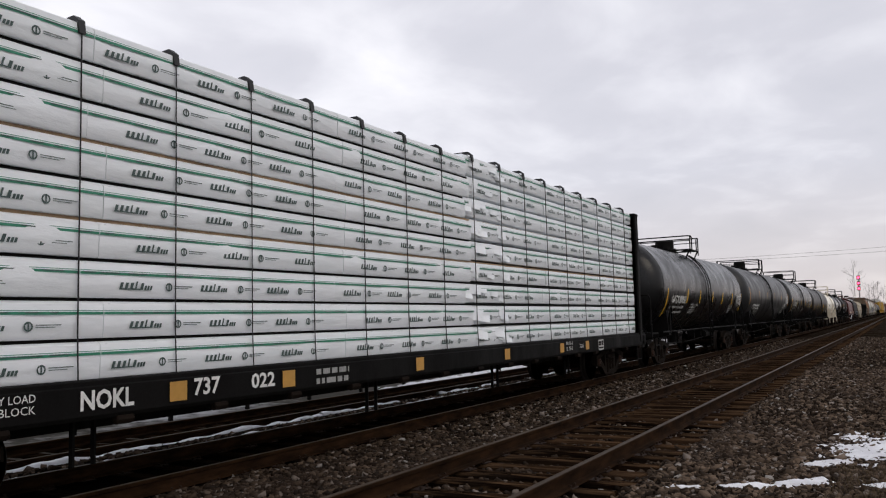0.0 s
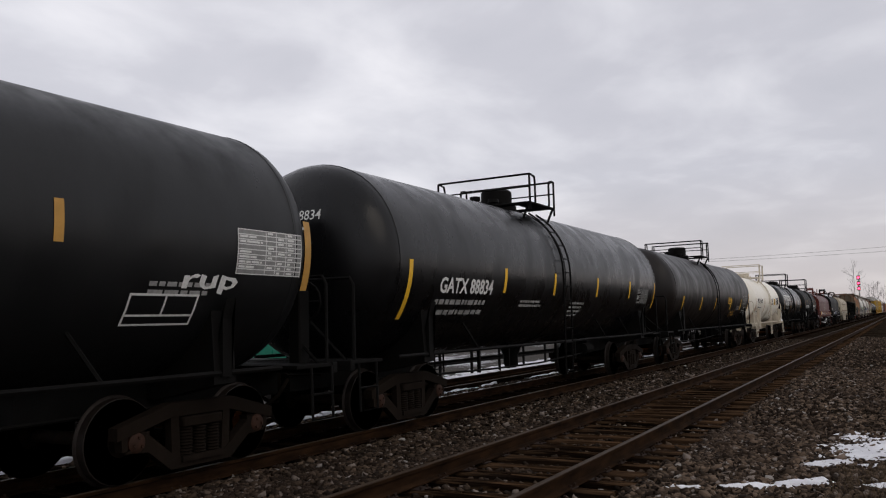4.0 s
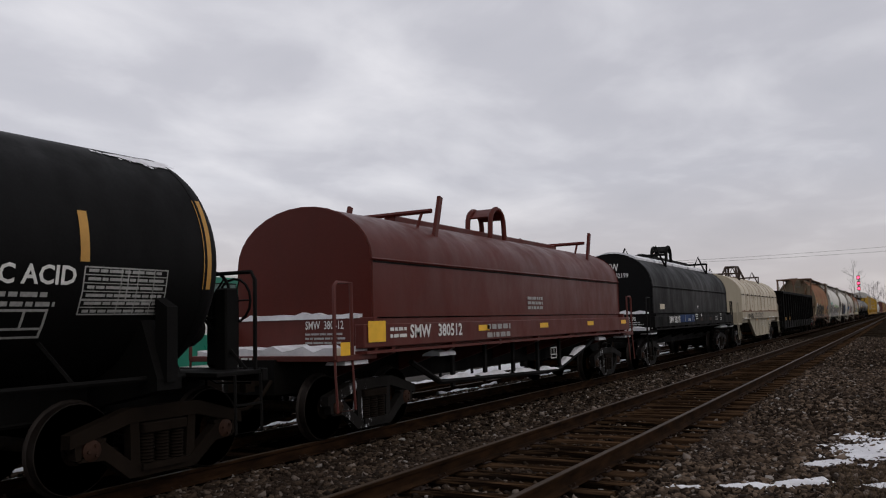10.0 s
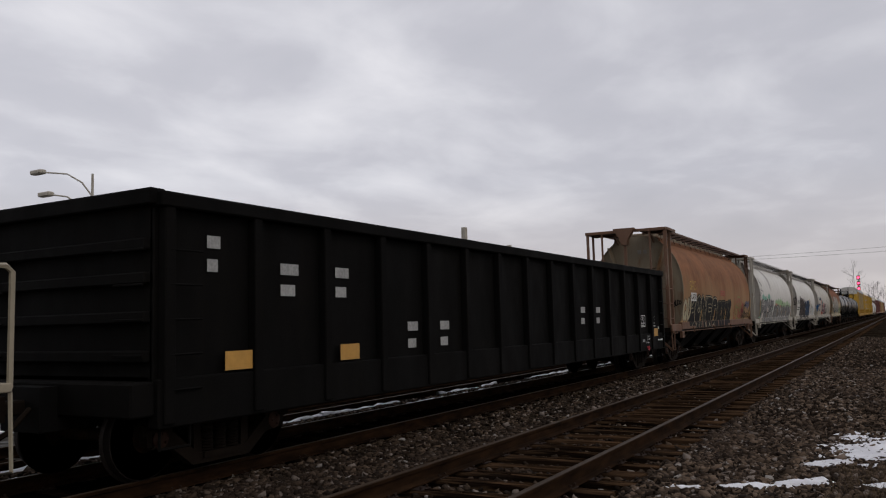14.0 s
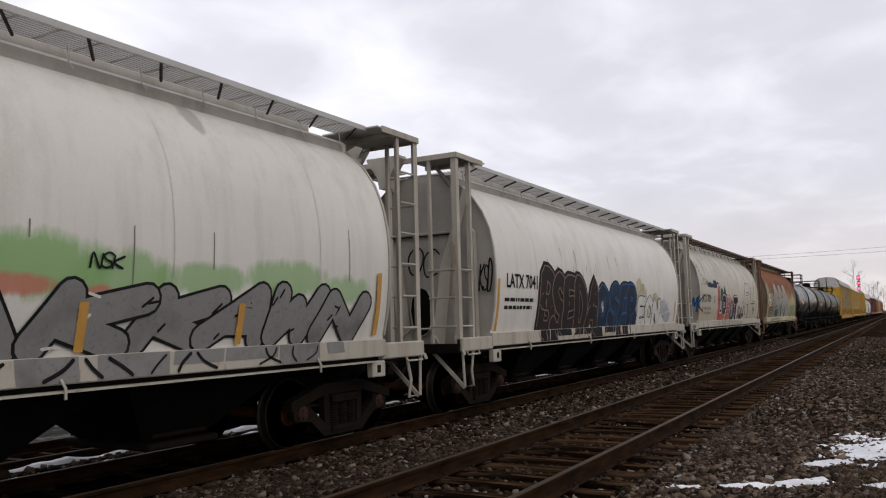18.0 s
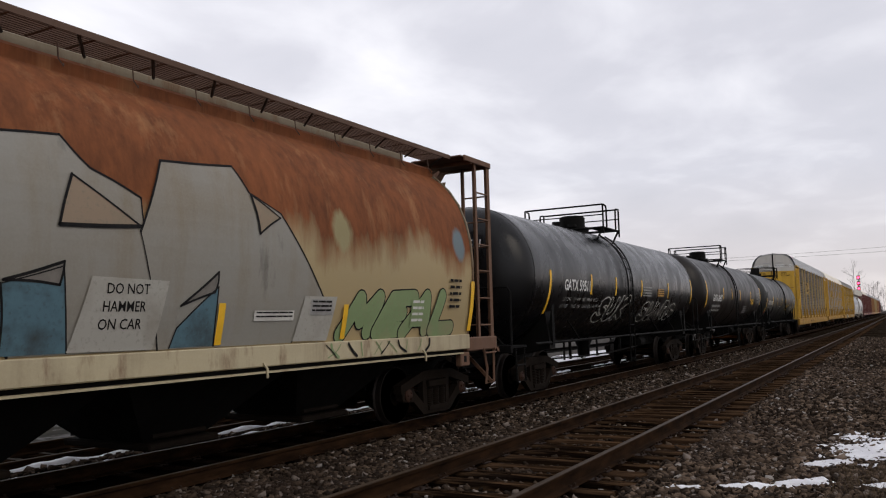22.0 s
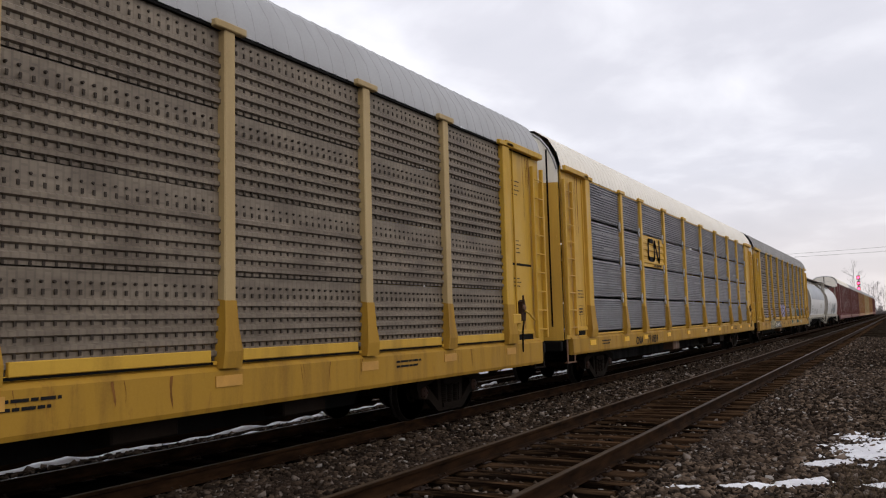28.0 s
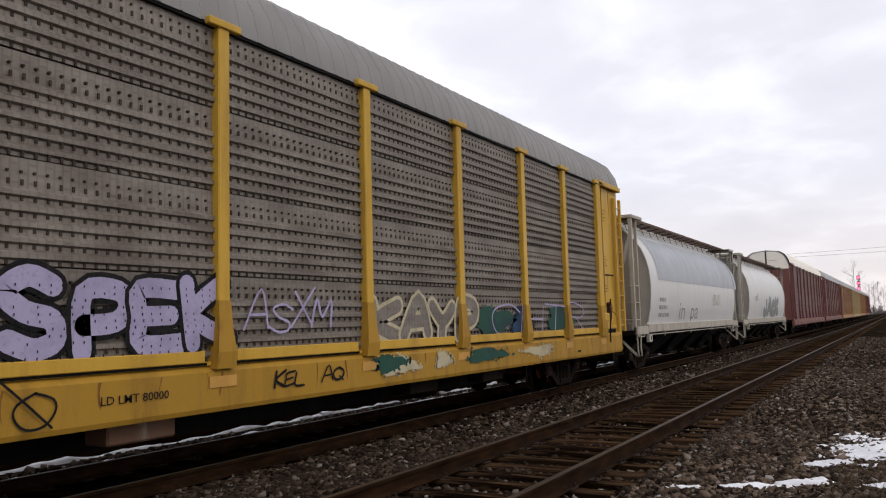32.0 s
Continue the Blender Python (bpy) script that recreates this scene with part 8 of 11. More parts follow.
M_RUSTRUN = plain("rust_run", (0.12, 0.045, 0.018), 0.85, 0, 0.5, 6)
M_RUSTDARK = plain("rust_black", (0.030, 0.016, 0.010), 0.9, 0, 0.4, 8)
hs = hood_side(1.43, 2.58, 3.60)
streaks(car, hs, (-3.2, -0.47, -0.3, 0.72, 0.85, 3.4), 3.45, 2.6, M_RUSTRUN, 0.09, 11)
streaks(car, hs, (-4.6, -3.1, -0.35, -0.2, 0.9, 1.1, 2.4), 2.56, 1.84, M_RUST_RUN, 0.07, 16, 0.4)
streaks(car, hs, (-5.6, -2.1, 0.4, 2.6, 4.2), 2.56, 1.95, M_RUSTRUN, 0.03, 12)
streaks(car, hs, (-4.9, -2.6, -1.5, 1.5, 2.2, 3.8, 4.8), 2.55, 2.1, M_RUSTDARK, 0.022, 13)
streaks(car, hs, (-5.9, -5.2, -3.4, 0.1, 0.8, 3.1), 2.15, 1.82, M_RUSTDARK, 0.03, 15)
streaks(car, hs, (-2.7, -0.1, 0.2, 2.9), 3.2, 2.7, M_RUSTDARK, 0.04, 14)
g = G()
rnd = random.Random(9)
x = -half
while x < half:
    w = rnd.uniform(0.08, 0.3)
    g.prism([(1.425, 1.735), (1.455, 1.735), (1.455, 1.765 + rnd.uniform(0, 0.02)), (1.44, 1.78 + rnd.choice((0, 0, 0.015, 0.04)))], x, x + w)
    x += w
part("rust_line", g, M_RUSTRUN, car, "flaking rust line under the hood")
g = G()
for x in (-6.1, 2.2, 3.6):
    g.prism([(1.46, 1.415), (1.52, 1.415), (1.51, 1.435), (1.47, 1.44)], x, x + 0.7)
part("snow_cover", g, M_SNOW, car, "snow lying on the sill flange", 60)
lettering(car, surf, "LD LMT 225800", -2.85, 1.6, 0.075, 0.95, M_LETTER_BLACK, 0.004)
lettering(car, surf, "LT WT    60200", -2.85, 1.47, 0.075, 0.95, M_LETTER_BLACK, 0.004)
framed_box(car, side(1.405), 2.4, 2.78, 0.95, 1.14, M_LETTER_BLACK)

# gondola
car, surf, half = gondola_car(180.06, 199.88, M_GON, "black ribbed gondola full of scrap steel")
wall, sill = side(1.43), side(1.505)
for s, h, w in ((-9.2, 2.5, 0.2), (-8.0, 2.25, 0.34), (-6.9, 2.25, 0.3), (-5.1, 1.5, 0.3), (-4.1, 1.5, 0.3), (2.6, 1.75, 0.3), (3.7, 1.75, 0.3)):
    g = G()
    patch(g, wall, s, s + w, h, h + 0.14, 0.004, 1)
    patch(g, wall, s, s + w * 0.8, h - 0.26, h - 0.12, 0.004, 1)
    part("worn_letter", g, M_LETTER_DIM, car, "broken white stencil letter")
framed_box(car, wall, 7.62, 8.06, 1.32, 1.66, M_LETTER, 0.02)
g = G()
patch(g, wall, 7.64, 8.04, 1.42, 1.432, 0.006, 1)
patch(g, wall, 7.87, 7.88, 1.43, 1.64, 0.006, 1)
part("box_rule", g, M_LETTER, car)
stencil(bars(bars(G(), wall, 7.70, 1.61, [0.11, 0.11], 0.025, 0.02, 0.006, 3), wall, 7.66, 1.39, [0.3], 0.03, 0.02, 0.006, 3), M_LETTER, car)
for k, (a, b) in enumerate((("IL", "66-0"), ("IW", "9-0"), ("IH", "8-0"))):
    lettering(car, wall, a, 8.74, 1.60 - 0.10 * k, 0.055, 0.09, M_LETTER, 0.0)
    lettering(car, wall, b, 9.02, 1.60 - 0.10 * k, 0.055, 0.13, M_LETTER, 0.0)
lettering(car, wall, "CU FT 3394", 8.73, 1.30, 0.055, 0.42, M_LETTER, 0.0)
lettering(car, sill, "LIFT AND", 7.92, 1.01, 0.05, 0.26, M_LETTER, 0.0)
lettering(car, sill, "JACK HERE", 7.92, 0.935, 0.05, 0.31, M_LETTER, 0.0)
lettering(car, sill, "PULL HOOK", 7.82, 0.84, 0.05, 0.30, M_LETTER, 0.0)
stencil(bars(G(), sill, 9.15, 0.93, [0.52], 0.045, 0.03, 0.004, 4), M_LETTER, car)
g = G()
patch(g, sill, 7.47, 7.70, 0.89, 0.97, 0.004, 1)
part("worn_plate", g, M_PLATE_GREY, car)
for s in (8.73, -9.0, -6.9):
    g = G()
    patch(g, wall, s, s + 0.43, 1.03 if s > 0 else 1.15, 1.26 if s > 0 else 1.36, 0.075, 1)
    part("reflector_strip", g, M_OCHRE, car)
part("pull_hook", G().tube([(1.52, 7.88, 0.76), (1.54, 7.90, 0.68), (1.54, 7.96, 0.65), (1.54, 8.01, 0.68), (1.52, 8.03, 0.76)], 0.014, 5), M_RED, car, "red pull hook")
part("emblem", G().lathe([(1.43, 0.04), (1.436, 0.04)], "x", (0, 9.52, 1.27), 12), M_LETTER, car)


# covered hoppers
GLYPHS = {}
GLYPHS["O"] = [[(0.5, 1), (0.1, 0.75), (0.05, 0.4), (0.3, 0.05), (0.7, 0.05), (0.95, 0.4), (0.9, 0.75), (0.5, 1)]]
GLYPHS["Q"] = GLYPHS["O"] + [[(0.6, 0.3), (1.0, -0.02)]]
GLYPHS["S"] = [[(0.95, 0.85), (0.55, 1), (0.12, 0.8), (0.4, 0.52), (0.85, 0.38), (0.85, 0.1), (0.45, 0), (0.05, 0.15)]]
GLYPHS["E"] = [[(0.95, 0.95), (0.15, 0.95), (0.1, 0.5), (0.1, 0.05), (0.95, 0.05)], [(0.1, 0.5), (0.75, 0.52)]]
GLYPHS["R"] = [[(0.1, 0), (0.1, 0.95), (0.7, 1), (0.9, 0.75), (0.65, 0.5), (0.15, 0.48)], [(0.5, 0.48), (0.98, 0)]]
GLYPHS["P"] = [[(0.1, 0), (0.1, 0.95), (0.75, 0.98), (0.92, 0.7), (0.7, 0.45), (0.12, 0.42)]]
GLYPHS["Z"] = [[(0.05, 0.95), (0.95, 0.95), (0.1, 0.05), (0.98, 0.05)]]
GLYPHS["N"] = [[(0.08, 0), (0.1, 1), (0.9, 0.02), (0.92, 1)]]
GLYPHS["C"] = [[(0.95, 0.8), (0.6, 1), (0.12, 0.8), (0.05, 0.4), (0.3, 0.03), (0.9, 0.12)]]
GLYPHS["H"] = [[(0.1, 0), (0.1, 1)], [(0.1, 0.5), (0.9, 0.5)], [(0.9, 0), (0.9, 1)]]
GLYPHS["B"] = [[(0.1, 0), (0.1, 1), (0.7, 0.98), (0.82, 0.75), (0.6, 0.53), (0.12, 0.52)], [(0.6, 0.53), (0.95, 0.3), (0.75, 0.02), (0.1, 0.02)]]
GLYPHS["D"] = [[(0.1, 0), (0.1, 1), (0.65, 0.95), (0.95, 0.55), (0.7, 0.05), (0.1, 0.02)]]
GLYPHS["K"] = [[(0.1, 0), (0.1, 1)], [(0.95, 1), (0.15, 0.48), (0.98, 0)]]
GLYPHS["A"] = [[(0.02, 0), (0.5, 1), (0.98, 0)], [(0.22, 0.35), (0.78, 0.35)]]
GLYPHS["Y"] = [[(0.05, 1), (0.5, 0.5), (0.95, 1)], [(0.5, 0.5), (0.45, 0)]]
GLYPHS["M"] = [[(0.03, 0), (0.15, 1), (0.5, 0.35), (0.85, 1), (0.97, 0)]]
GLYPHS["W"] = [[(0.03, 1), (0.2, 0), (0.5, 0.7), (0.8, 0), (0.97, 1)]]
GLYPHS["V"] = [[(0.04, 1), (0.28, 0.5), (0.5, 0.0), (0.72, 0.5), (0.97, 1)]]
GLYPHS["X"] = [[(0.05, 1), (0.95, 0)], [(0.95, 1), (0.05, 0)]]
GLYPHS["J"] = [[(0.75, 1), (0.8, 0.3), (0.45, 0), (0.1, 0.2)]]
GLYPHS["T"] = [[(0.03, 0.95), (0.97, 0.95)], [(0.5, 0.95), (0.5, 0)]]
GLYPHS["U"] = [[(0.08, 1), (0.08, 0.3), (0.4, 0), (0.75, 0.1), (0.92, 0.35), (0.92, 1)]]
GLYPHS["I"] = GLYPHS["1"] = [[(0.5, 1), (0.5, 0)]]
GLYPHS["F"] = [[(0.95, 0.95), (0.12, 0.98), (0.1, 0.0)], [(0.1, 0.5), (0.7, 0.52)]]
GLYPHS["3"] = [[(0.1, 0.9), (0.6, 1.0), (0.85, 0.75), (0.4, 0.53), (0.9, 0.3), (0.6, 0.0), (0.08, 0.1)]]
GLYPHS["G"] = [[(0.92, 0.8), (0.55, 1), (0.1, 0.7), (0.1, 0.25), (0.5, 0), (0.92, 0.2), (0.92, 0.48), (0.6, 0.48)]]
GLYPHS["L"] = [[(0.1, 1), (0.1, 0.05), (0.95, 0.05)]]
GLYPHS["2"] = [[(0.08, 0.75), (0.4, 1), (0.88, 0.8), (0.75, 0.45), (0.08, 0.05), (0.95, 0.05)]]
GLYPHS["6"] = [[(0.85, 0.95), (0.35, 0.85), (0.08, 0.4), (0.3, 0.03), (0.8, 0.08), (0.9, 0.38), (0.55, 0.55), (0.15, 0.4)]]


def ribbon(g, surf, pts, r, out, floor_z=0.0):
    """A round-ended brush stroke along a smooth line on a surface."""
    pts = smooth_profile(pts, 4)
    n = len(pts)
    left, right = [], []
    for i, p in enumerate(pts):
        a, b = pts[max(0, i - 1)], pts[min(n - 1, i + 1)]
        dx, dz = b[0] - a[0], b[1] - a[1]
        d = math.hypot(dx, dz) or 1.0
        left.append((p[0] - dz / d * r, p[1] + dx / d * r))
        right.append((p[0] + dz / d * r, p[1] - dx / d * r))
    ring = left
    for end, side_pts, turn in ((pts[-1], right[::-1], 1), (pts[0], None, 1)):
        last = ring[-1]
        a0 = math.atan2(last[1] - end[1], last[0] - end[0])
        ring = ring + [(end[0] + r * math.cos(a0 - math.pi * k / 6), end[1] + r * math.sin(a0 - math.pi * k / 6)) for k in range(1, 6)]
        if side_pts:
            ring = ring + side_pts
    place = lambda p: surf(p[0], max(floor_z, p[1]), out)
    v = [place(p) for p in left] + [place(p) for p in right]
    f = [(i, n + i, n + i + 1, i + 1) for i in range(n - 1)]
    g.add(v, f)
    for end, edge in ((pts[-1], left[-1]), (pts[0], right[0])):
        a0 = math.atan2(edge[1] - end[1], edge[0] - end[0])
        fan = [(end[0] + r * math.cos(a0 - math.pi * k / 6), end[1] + r * math.sin(a0 - math.pi * k / 6)) for k in range(7)]
        g.add([place(p) for p in fan], [tuple(range(7))])


def graffiti(car, surf, text, s, h, high, wide, fill, edge, halo=None, label="spray-painted graffiti letters", fat=0.05, slant=0.0, shine=None, drips=None, rim=0.055, blocky=False):
    """Fat jostling bubble letters in layers: halo, outline, fill, glints; each letter has its own tilt and size."""
    rnd = random.Random(len(text) * 31 + int(s * 10))
    cell = wide / len(text)
    floor_z = min(h, 1.2)
    spots = []
    for k, ch in enumerate(text):
        if ch != " ":
            spots.append((ch, s + cell * (k + 0.06), h + rnd.uniform(-0.02, 0.04) * high, high * rnd.uniform(0.92, 1.06), cell * rnd.uniform(0.82, 0.95), rnd.uniform(-0.14, 0.14) + slant, rnd.uniform(-0.06, 0.06)))
    body = min(high * 0.34, cell * 0.29) * (0.7 + fat * 7)

    def layer(mats, radius, out, step):
        for k, (ch, x, z, hh, ww, lean, tip) in enumerate(spots):
            g = G()
            for q, stroke in enumerate(GLYPHS.get(ch.upper(), GLYPHS["S"])):
                line = [(x + px * ww + pz * hh * lean, z + body * 0.5 + pz * (hh - body) + px * ww * tip) for px, pz in stroke]
                for piece in (zip(line, line[1:]) if blocky else (line,)):
                    ribbon(g, surf, list(piece), radius, out + step * k + 0.0002 * q, floor_z)
            part("graffiti_letter", g, mats[k % len(mats)], car, label)

    if halo:
        layer((halo,), body * 0.5 + (rim + 0.05) * high, 0.003, 0.0007)
    # each letter lies over the one before it
    step = 0.016 / len(spots)
    layer((edge,), body * 0.5 + rim * 0.8 * high, 0.0090, step)
    layer(fill if isinstance(fill, tuple) else (fill,), body * 0.5, 0.0090 + 0.5 * step, step)
    if shine:
        g = G()
        for ch, x, z, hh, ww, lean, tip in spots:
            for _ in range(3):
                a, b = x + ww * rnd.uniform(0.1, 0.7), z + hh * rnd.uniform(0.1, 0.85)
                ribbon(g, surf, [(a, b), (a + ww * rnd.uniform(0.05, 0.16), b + hh * rnd.uniform(-0.05, 0.14))], 0.014, 0.024)
        tagged(part("glints", g, shine, car), kind="stuff")
    if drips:
        g = G()
        for _ in range(int(wide * 5)):
            a = s + rnd.uniform(0.1, wide)
            b = h + high * rnd.uniform(0.9, 1.05)
            patch(g, surf, a, a + 0.012, b, b + rnd.uniform(0.06, 0.3), 0.004, 2)
        tagged(part("spray_drips", g, drips, car), kind="stuff")


def tag(car, surf, text, s, h, high, wide, mat, pen, label, slant=0.2, slope=0.0):
    """A quick one-stroke tag of thin ribbons, the letters running into each other."""
    rnd = random.Random(len(text) * 13 + int(s * 7))
    cell = wide / len(text)
    g = G()
    for k, ch in enumerate(text):
        x, z, tip, hh = s + cell * k, h + slope * cell * k + rnd.uniform(-0.08, 0.08) * high, slope * 0.8 + rnd.uniform(-0.12, 0.16), high * rnd.uniform(0.8, 1.15)
        for q, stroke in enumerate(GLYPHS.get(ch.upper(), GLYPHS["S"])):
            ribbon(g, surf, [(x + px * cell * 1.05 + pz * hh * slant, z + pz * hh + px * cell * tip) for px, pz in stroke], pen * rnd.uniform(0.8, 1.2), 0.012 + 0.0006 * k + 0.0002 * q, h - 0.9)
    part("graffiti", g, mat, car, label)


for k, (s, w) in enumerate(((-1.75, 0.75), (-1.0, 0.5), (-0.35, 0.45))):
    tag(cream_coil, side(1.465), "O", s, 1.43, 0.2, w, M_RUN, 0.034, "faded grey graffiti", 0.2)
tag(cream_coil, side(1.42), "Cllunt", -0.75, 0.98, 0.2, 1.05, P_WHITE, 0.011, "thin white spray scrawl", 0.3)
tag(cream_coil, side(1.42), "dpx", 0.75, 1.1, 0.16, 0.5, P_WHITE, 0.009, "thin white spray scrawl", 0.2)
tag(cream_coil, side(1.42), "yku", 0.8, 0.88, 0.16, 0.55, P_WHITE, 0.009, "thin white spray scrawl", 0.2)


def seams(car, surf, places, mat, low=1.42, top=4.15):
    for s in places:
        g = G()
        patch(g, surf, s - 0.006, s + 0.006, low, top, 0.0025, 14)
        part("weld_seam", g, mat, car)


def sill_paint(car, s0, s1, mats, seed):
    """Scraps of graffiti that run on over the side sill."""
    rnd = random.Random(seed)
    surf = side(1.475)
    for k, mat in enumerate(mats):
        g = G()
        x = s0 + rnd.uniform(0, 0.5)
        while x < s1 - 0.4:
            lean, r = rnd.uniform(-0.3, 0.3), rnd.uniform(0.006, 0.022)
            ribbon(g, surf, [(x, 1.19), (x + lean * 0.6 + rnd.uniform(-0.05, 0.05), 1.27), (x + lean, 1.36)], r, 0.004 + 0.003 * k, 1.155)
            x += rnd.uniform(0.18, 0.75)
        tagged(part("sill_graffiti", g, mat, car), "scraps of spray paint on the sill", kind="stuff")




def sill_blocks(car, s0, s1, mat, seed):
    """Letters' feet that run on over the side sill as broad patches of paint."""
    rnd = random.Random(seed)
    x = s0
    while x < s1:
        w = min(rnd.uniform(0.35, 0.95), s1 - x)
        g = G()
        patch(g, side(1.472), x, x + w, 1.165 if rnd.random() < 0.7 else 1.25, 1.395, 0.002, 2, rnd.uniform(-0.06, 0.06))
        part("sill_graffiti", g, mat, car, "painted foot of a graffiti letter")
        x += w + rnd.choice((0.03, 0.05, 0.18))


def slab(g, surf, outline, out):
    """A flat shape with straight edges laid on a curved side, cut into level bands."""
    levels = sorted({round(z, 3) for _, z in outline} | {1.4 + 0.15 * k for k in range(20) if min(z for _, z in outline) < 1.4 + 0.15 * k < max(z for _, z in outline)})
    edges = list(zip(outline, outline[1:] + outline[:1]))
    for z0, z1 in zip(levels, levels[1:]):
        if z1 - z0 < 0.002:
            continue
        cross = []
        for (xa, za), (xb, zb) in edges:
            if min(za, zb) <= z0 + 1e-4 and max(za, zb) >= z1 - 1e-4:
                at = lambda z: xa + (xb - xa) * (z - za) / (zb - za)
                cross.append((at((z0 + z1) / 2), at(z0), at(z1)))
        cross.sort()
        for p, q in zip(cross[::2], cross[1::2]):
            g.add([surf(p[1], z0, out), surf(q[1], z0, out), surf(q[2], z1, out), surf(p[2], z1, out)], [(0, 1, 2, 3)])


def block_letter(car, surf, outline, fill, out, label, pen=0.014, edge=None):
    """A large painted block letter with a thin uneven outline."""
    g = G()
    slab(g, surf, outline, out)
    part("graffiti_letter", g, fill, car, label)
    if edge:
        rnd = random.Random(int(outline[0][0] * 100))
        g = G()
        for p, q in zip(outline, outline[1:] + outline[:1]):
            if max(p[1], q[1]) > 1.42:
                mid = ((p[0] + q[0]) / 2 + rnd.uniform(-0.02, 0.02), (p[1] + q[1]) / 2 + rnd.uniform(-0.015, 0.015))
                ribbon(g, surf, [p, mid, q], pen * rnd.uniform(0.6, 1.3), out + 0.003, 1.4)
        part("graffiti_outline", g, edge, car, "thin dark spray outline")


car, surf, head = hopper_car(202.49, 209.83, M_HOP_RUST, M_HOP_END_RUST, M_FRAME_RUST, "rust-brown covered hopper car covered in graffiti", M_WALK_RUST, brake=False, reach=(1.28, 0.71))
graffiti(car, surf, "QU", -7.2, 1.42, 0.78, 1.1, P_CREAM, P_MAROON, rim=0.04)
e = front(head - 0.03)
stencil(bars(bars(G(), e, -0.05, 3.18, [0.62, 0.5, 0.6, 0.62], 0.055, 0.05, 0.006, 8), e, 0.05, 3.98, [0.4], 0.14, 0.05, 0.006, 9), M_RUN, car)
tag(car, e, "3UDO", 1.22, 1.95, 0.16, 0.26, P_BLACK, 0.014, "thin black tag", 0.0, 0.3)
graffiti(car, surf, "ZONER", -6.3, 1.28, 1.0, 4.85, P_BLACK, P_CREAM, P_BLACK, fat=0.10, rim=0.042)
graffiti(car, surf, "ETRZ", -1.1, 1.30, 0.86, 2.75, P_BLACK, P_OLIVE, P_BLACK, fat=0.10, rim=0.035, blocky=True)
tag(car, surf, "USU", 2.5, 1.3, 1.0, 1.7, P_RED, 0.035, "faded red spray tag", 0.1)
tag(car, surf, "SEM", 2.6, 1.35, 0.9, 1.6, P_GREEN, 0.018, "thin green spray tag", 0.1)
tag(car, surf, "NVE", 4.4, 1.35, 0.7, 1.1, P_BLACK, 0.03, "black spray tag", 0.1)
lettering(car, surf, "aff", 4.0, 1.3, 0.8, 0.9, P_RED, 0.03, "red spray tag", 0.008)
lettering(car, surf, "sege", 5.35, 1.98, 0.36, 1.1, P_BLUE, 0.015, "blue spray tag", 0.008)
lettering(car, surf, "prmS", 5.3, 1.48, 0.32, 1.3, P_BLACK, 0.005, "black spray tag", 0.008)
tag(car, surf, "SAKS", -6.28, 2.55, 0.34, 0.98, P_YELLOW, 0.016, "yellow spray tag", 0.1)
g = G()
patch(g, surf, -6.2, -5.33, 2.13, 2.43, 0.028, 3)
part("number_plate_ground", g, M_LETTER, car, "white stencil ground")
lettering(car, surf, "LATX", -6.15, 2.19, 0.19, 0.77, M_LETTER_BLACK, 0.004, "", 0.033)
stencil(bars(G(), surf, -0.75, 2.62, [1.05, 1.05, 1.0], 0.05, 0.03, 0.004, 2), P_RED, car)
reflectors(car, lambda a, b, o=0.0: surf(a, b, o + 0.026), [(s, 1.40, 1.85, 0.1) for s in (-4.35, -1.9, 0.45, 3.0)] + [(6.75, 1.45, 2.4, 0.12)], M_OCHRE)
sill_blocks(car, -6.2, 1.5, P_BLACK, 2)
sill_paint(car, -6.4, -1.6, (P_CREAM,), 2)
seams(car, surf, (-4.9, -2.4, 0.1, 2.5, 4.8), M_WALK_RUST)

car, surf, head = hopper_car(220.0, 227.15, M_HOP_TEAL, M_HOP_END, M_FRAME_GREY, "pale grey covered hopper with silver and teal graffiti", M_WALK_GREY)
graffiti(car, surf, "PECHT", -6.62, 1.34, 1.05, 4.45, P_STEEL, P_BLACK, fat=0.06, drips=M_RUN, rim=0.045, blocky=True)
graffiti(car, surf, "2EAK", -1.95, 1.36, 0.74, 4.25, P_STEEL, P_BLACK, None, "silver wildstyle graffiti", 0.06, 0.35, shine=P_WHITE, blocky=True)
graffiti(car, surf, "KAWN", 2.35, 1.36, 0.74, 3.75, P_STEEL, P_BLACK, None, "silver wildstyle graffiti", 0.06, 0.5, shine=P_BLACK, blocky=True)
over = lambda a, b, o=0.0: surf(a, b, o + 0.026)
g = G()
patch(g, over, -6.48, -5.69, 2.07, 2.36, 0.004, 3)
part("number_plate_ground", g, P_WHITE, car, "pale stencil ground")
lettering(car, over, "LATX", -6.44, 2.12, 0.20, 0.70, M_LETTER_BLACK, 0.004, "", 0.010)
tag(car, surf, "eLT", -6.62, 3.34, 0.24, 0.62, P_BLACK, 0.026, "thick black brush tag", 0.0, -0.55)
tag(car, surf, "ELT", -7.06, 2.68, 0.24, 0.40, P_BLACK, 0.018, "black brush tag", 0.0, -0.6)
tag(car, surf, "iNTIv", -6.62, 2.84, 0.20, 0.75, P_BLACK, 0.008, "thin black scribble", 0.1, -0.2)
tag(car, surf, "ELT", -7.0, 1.55, 0.13, 0.25, P_BLACK, 0.008, "thin black scribble", 0.1)
tag(car, surf, "xv", -6.95, 2.05, 0.28, 0.22, P_GREENDARK, 0.009, "thin black scribble", 0.1)
tag(car, surf, "Nsk", 1.9, 2.2, 0.13, 0.36, P_BLACK, 0.012, "small black tag")
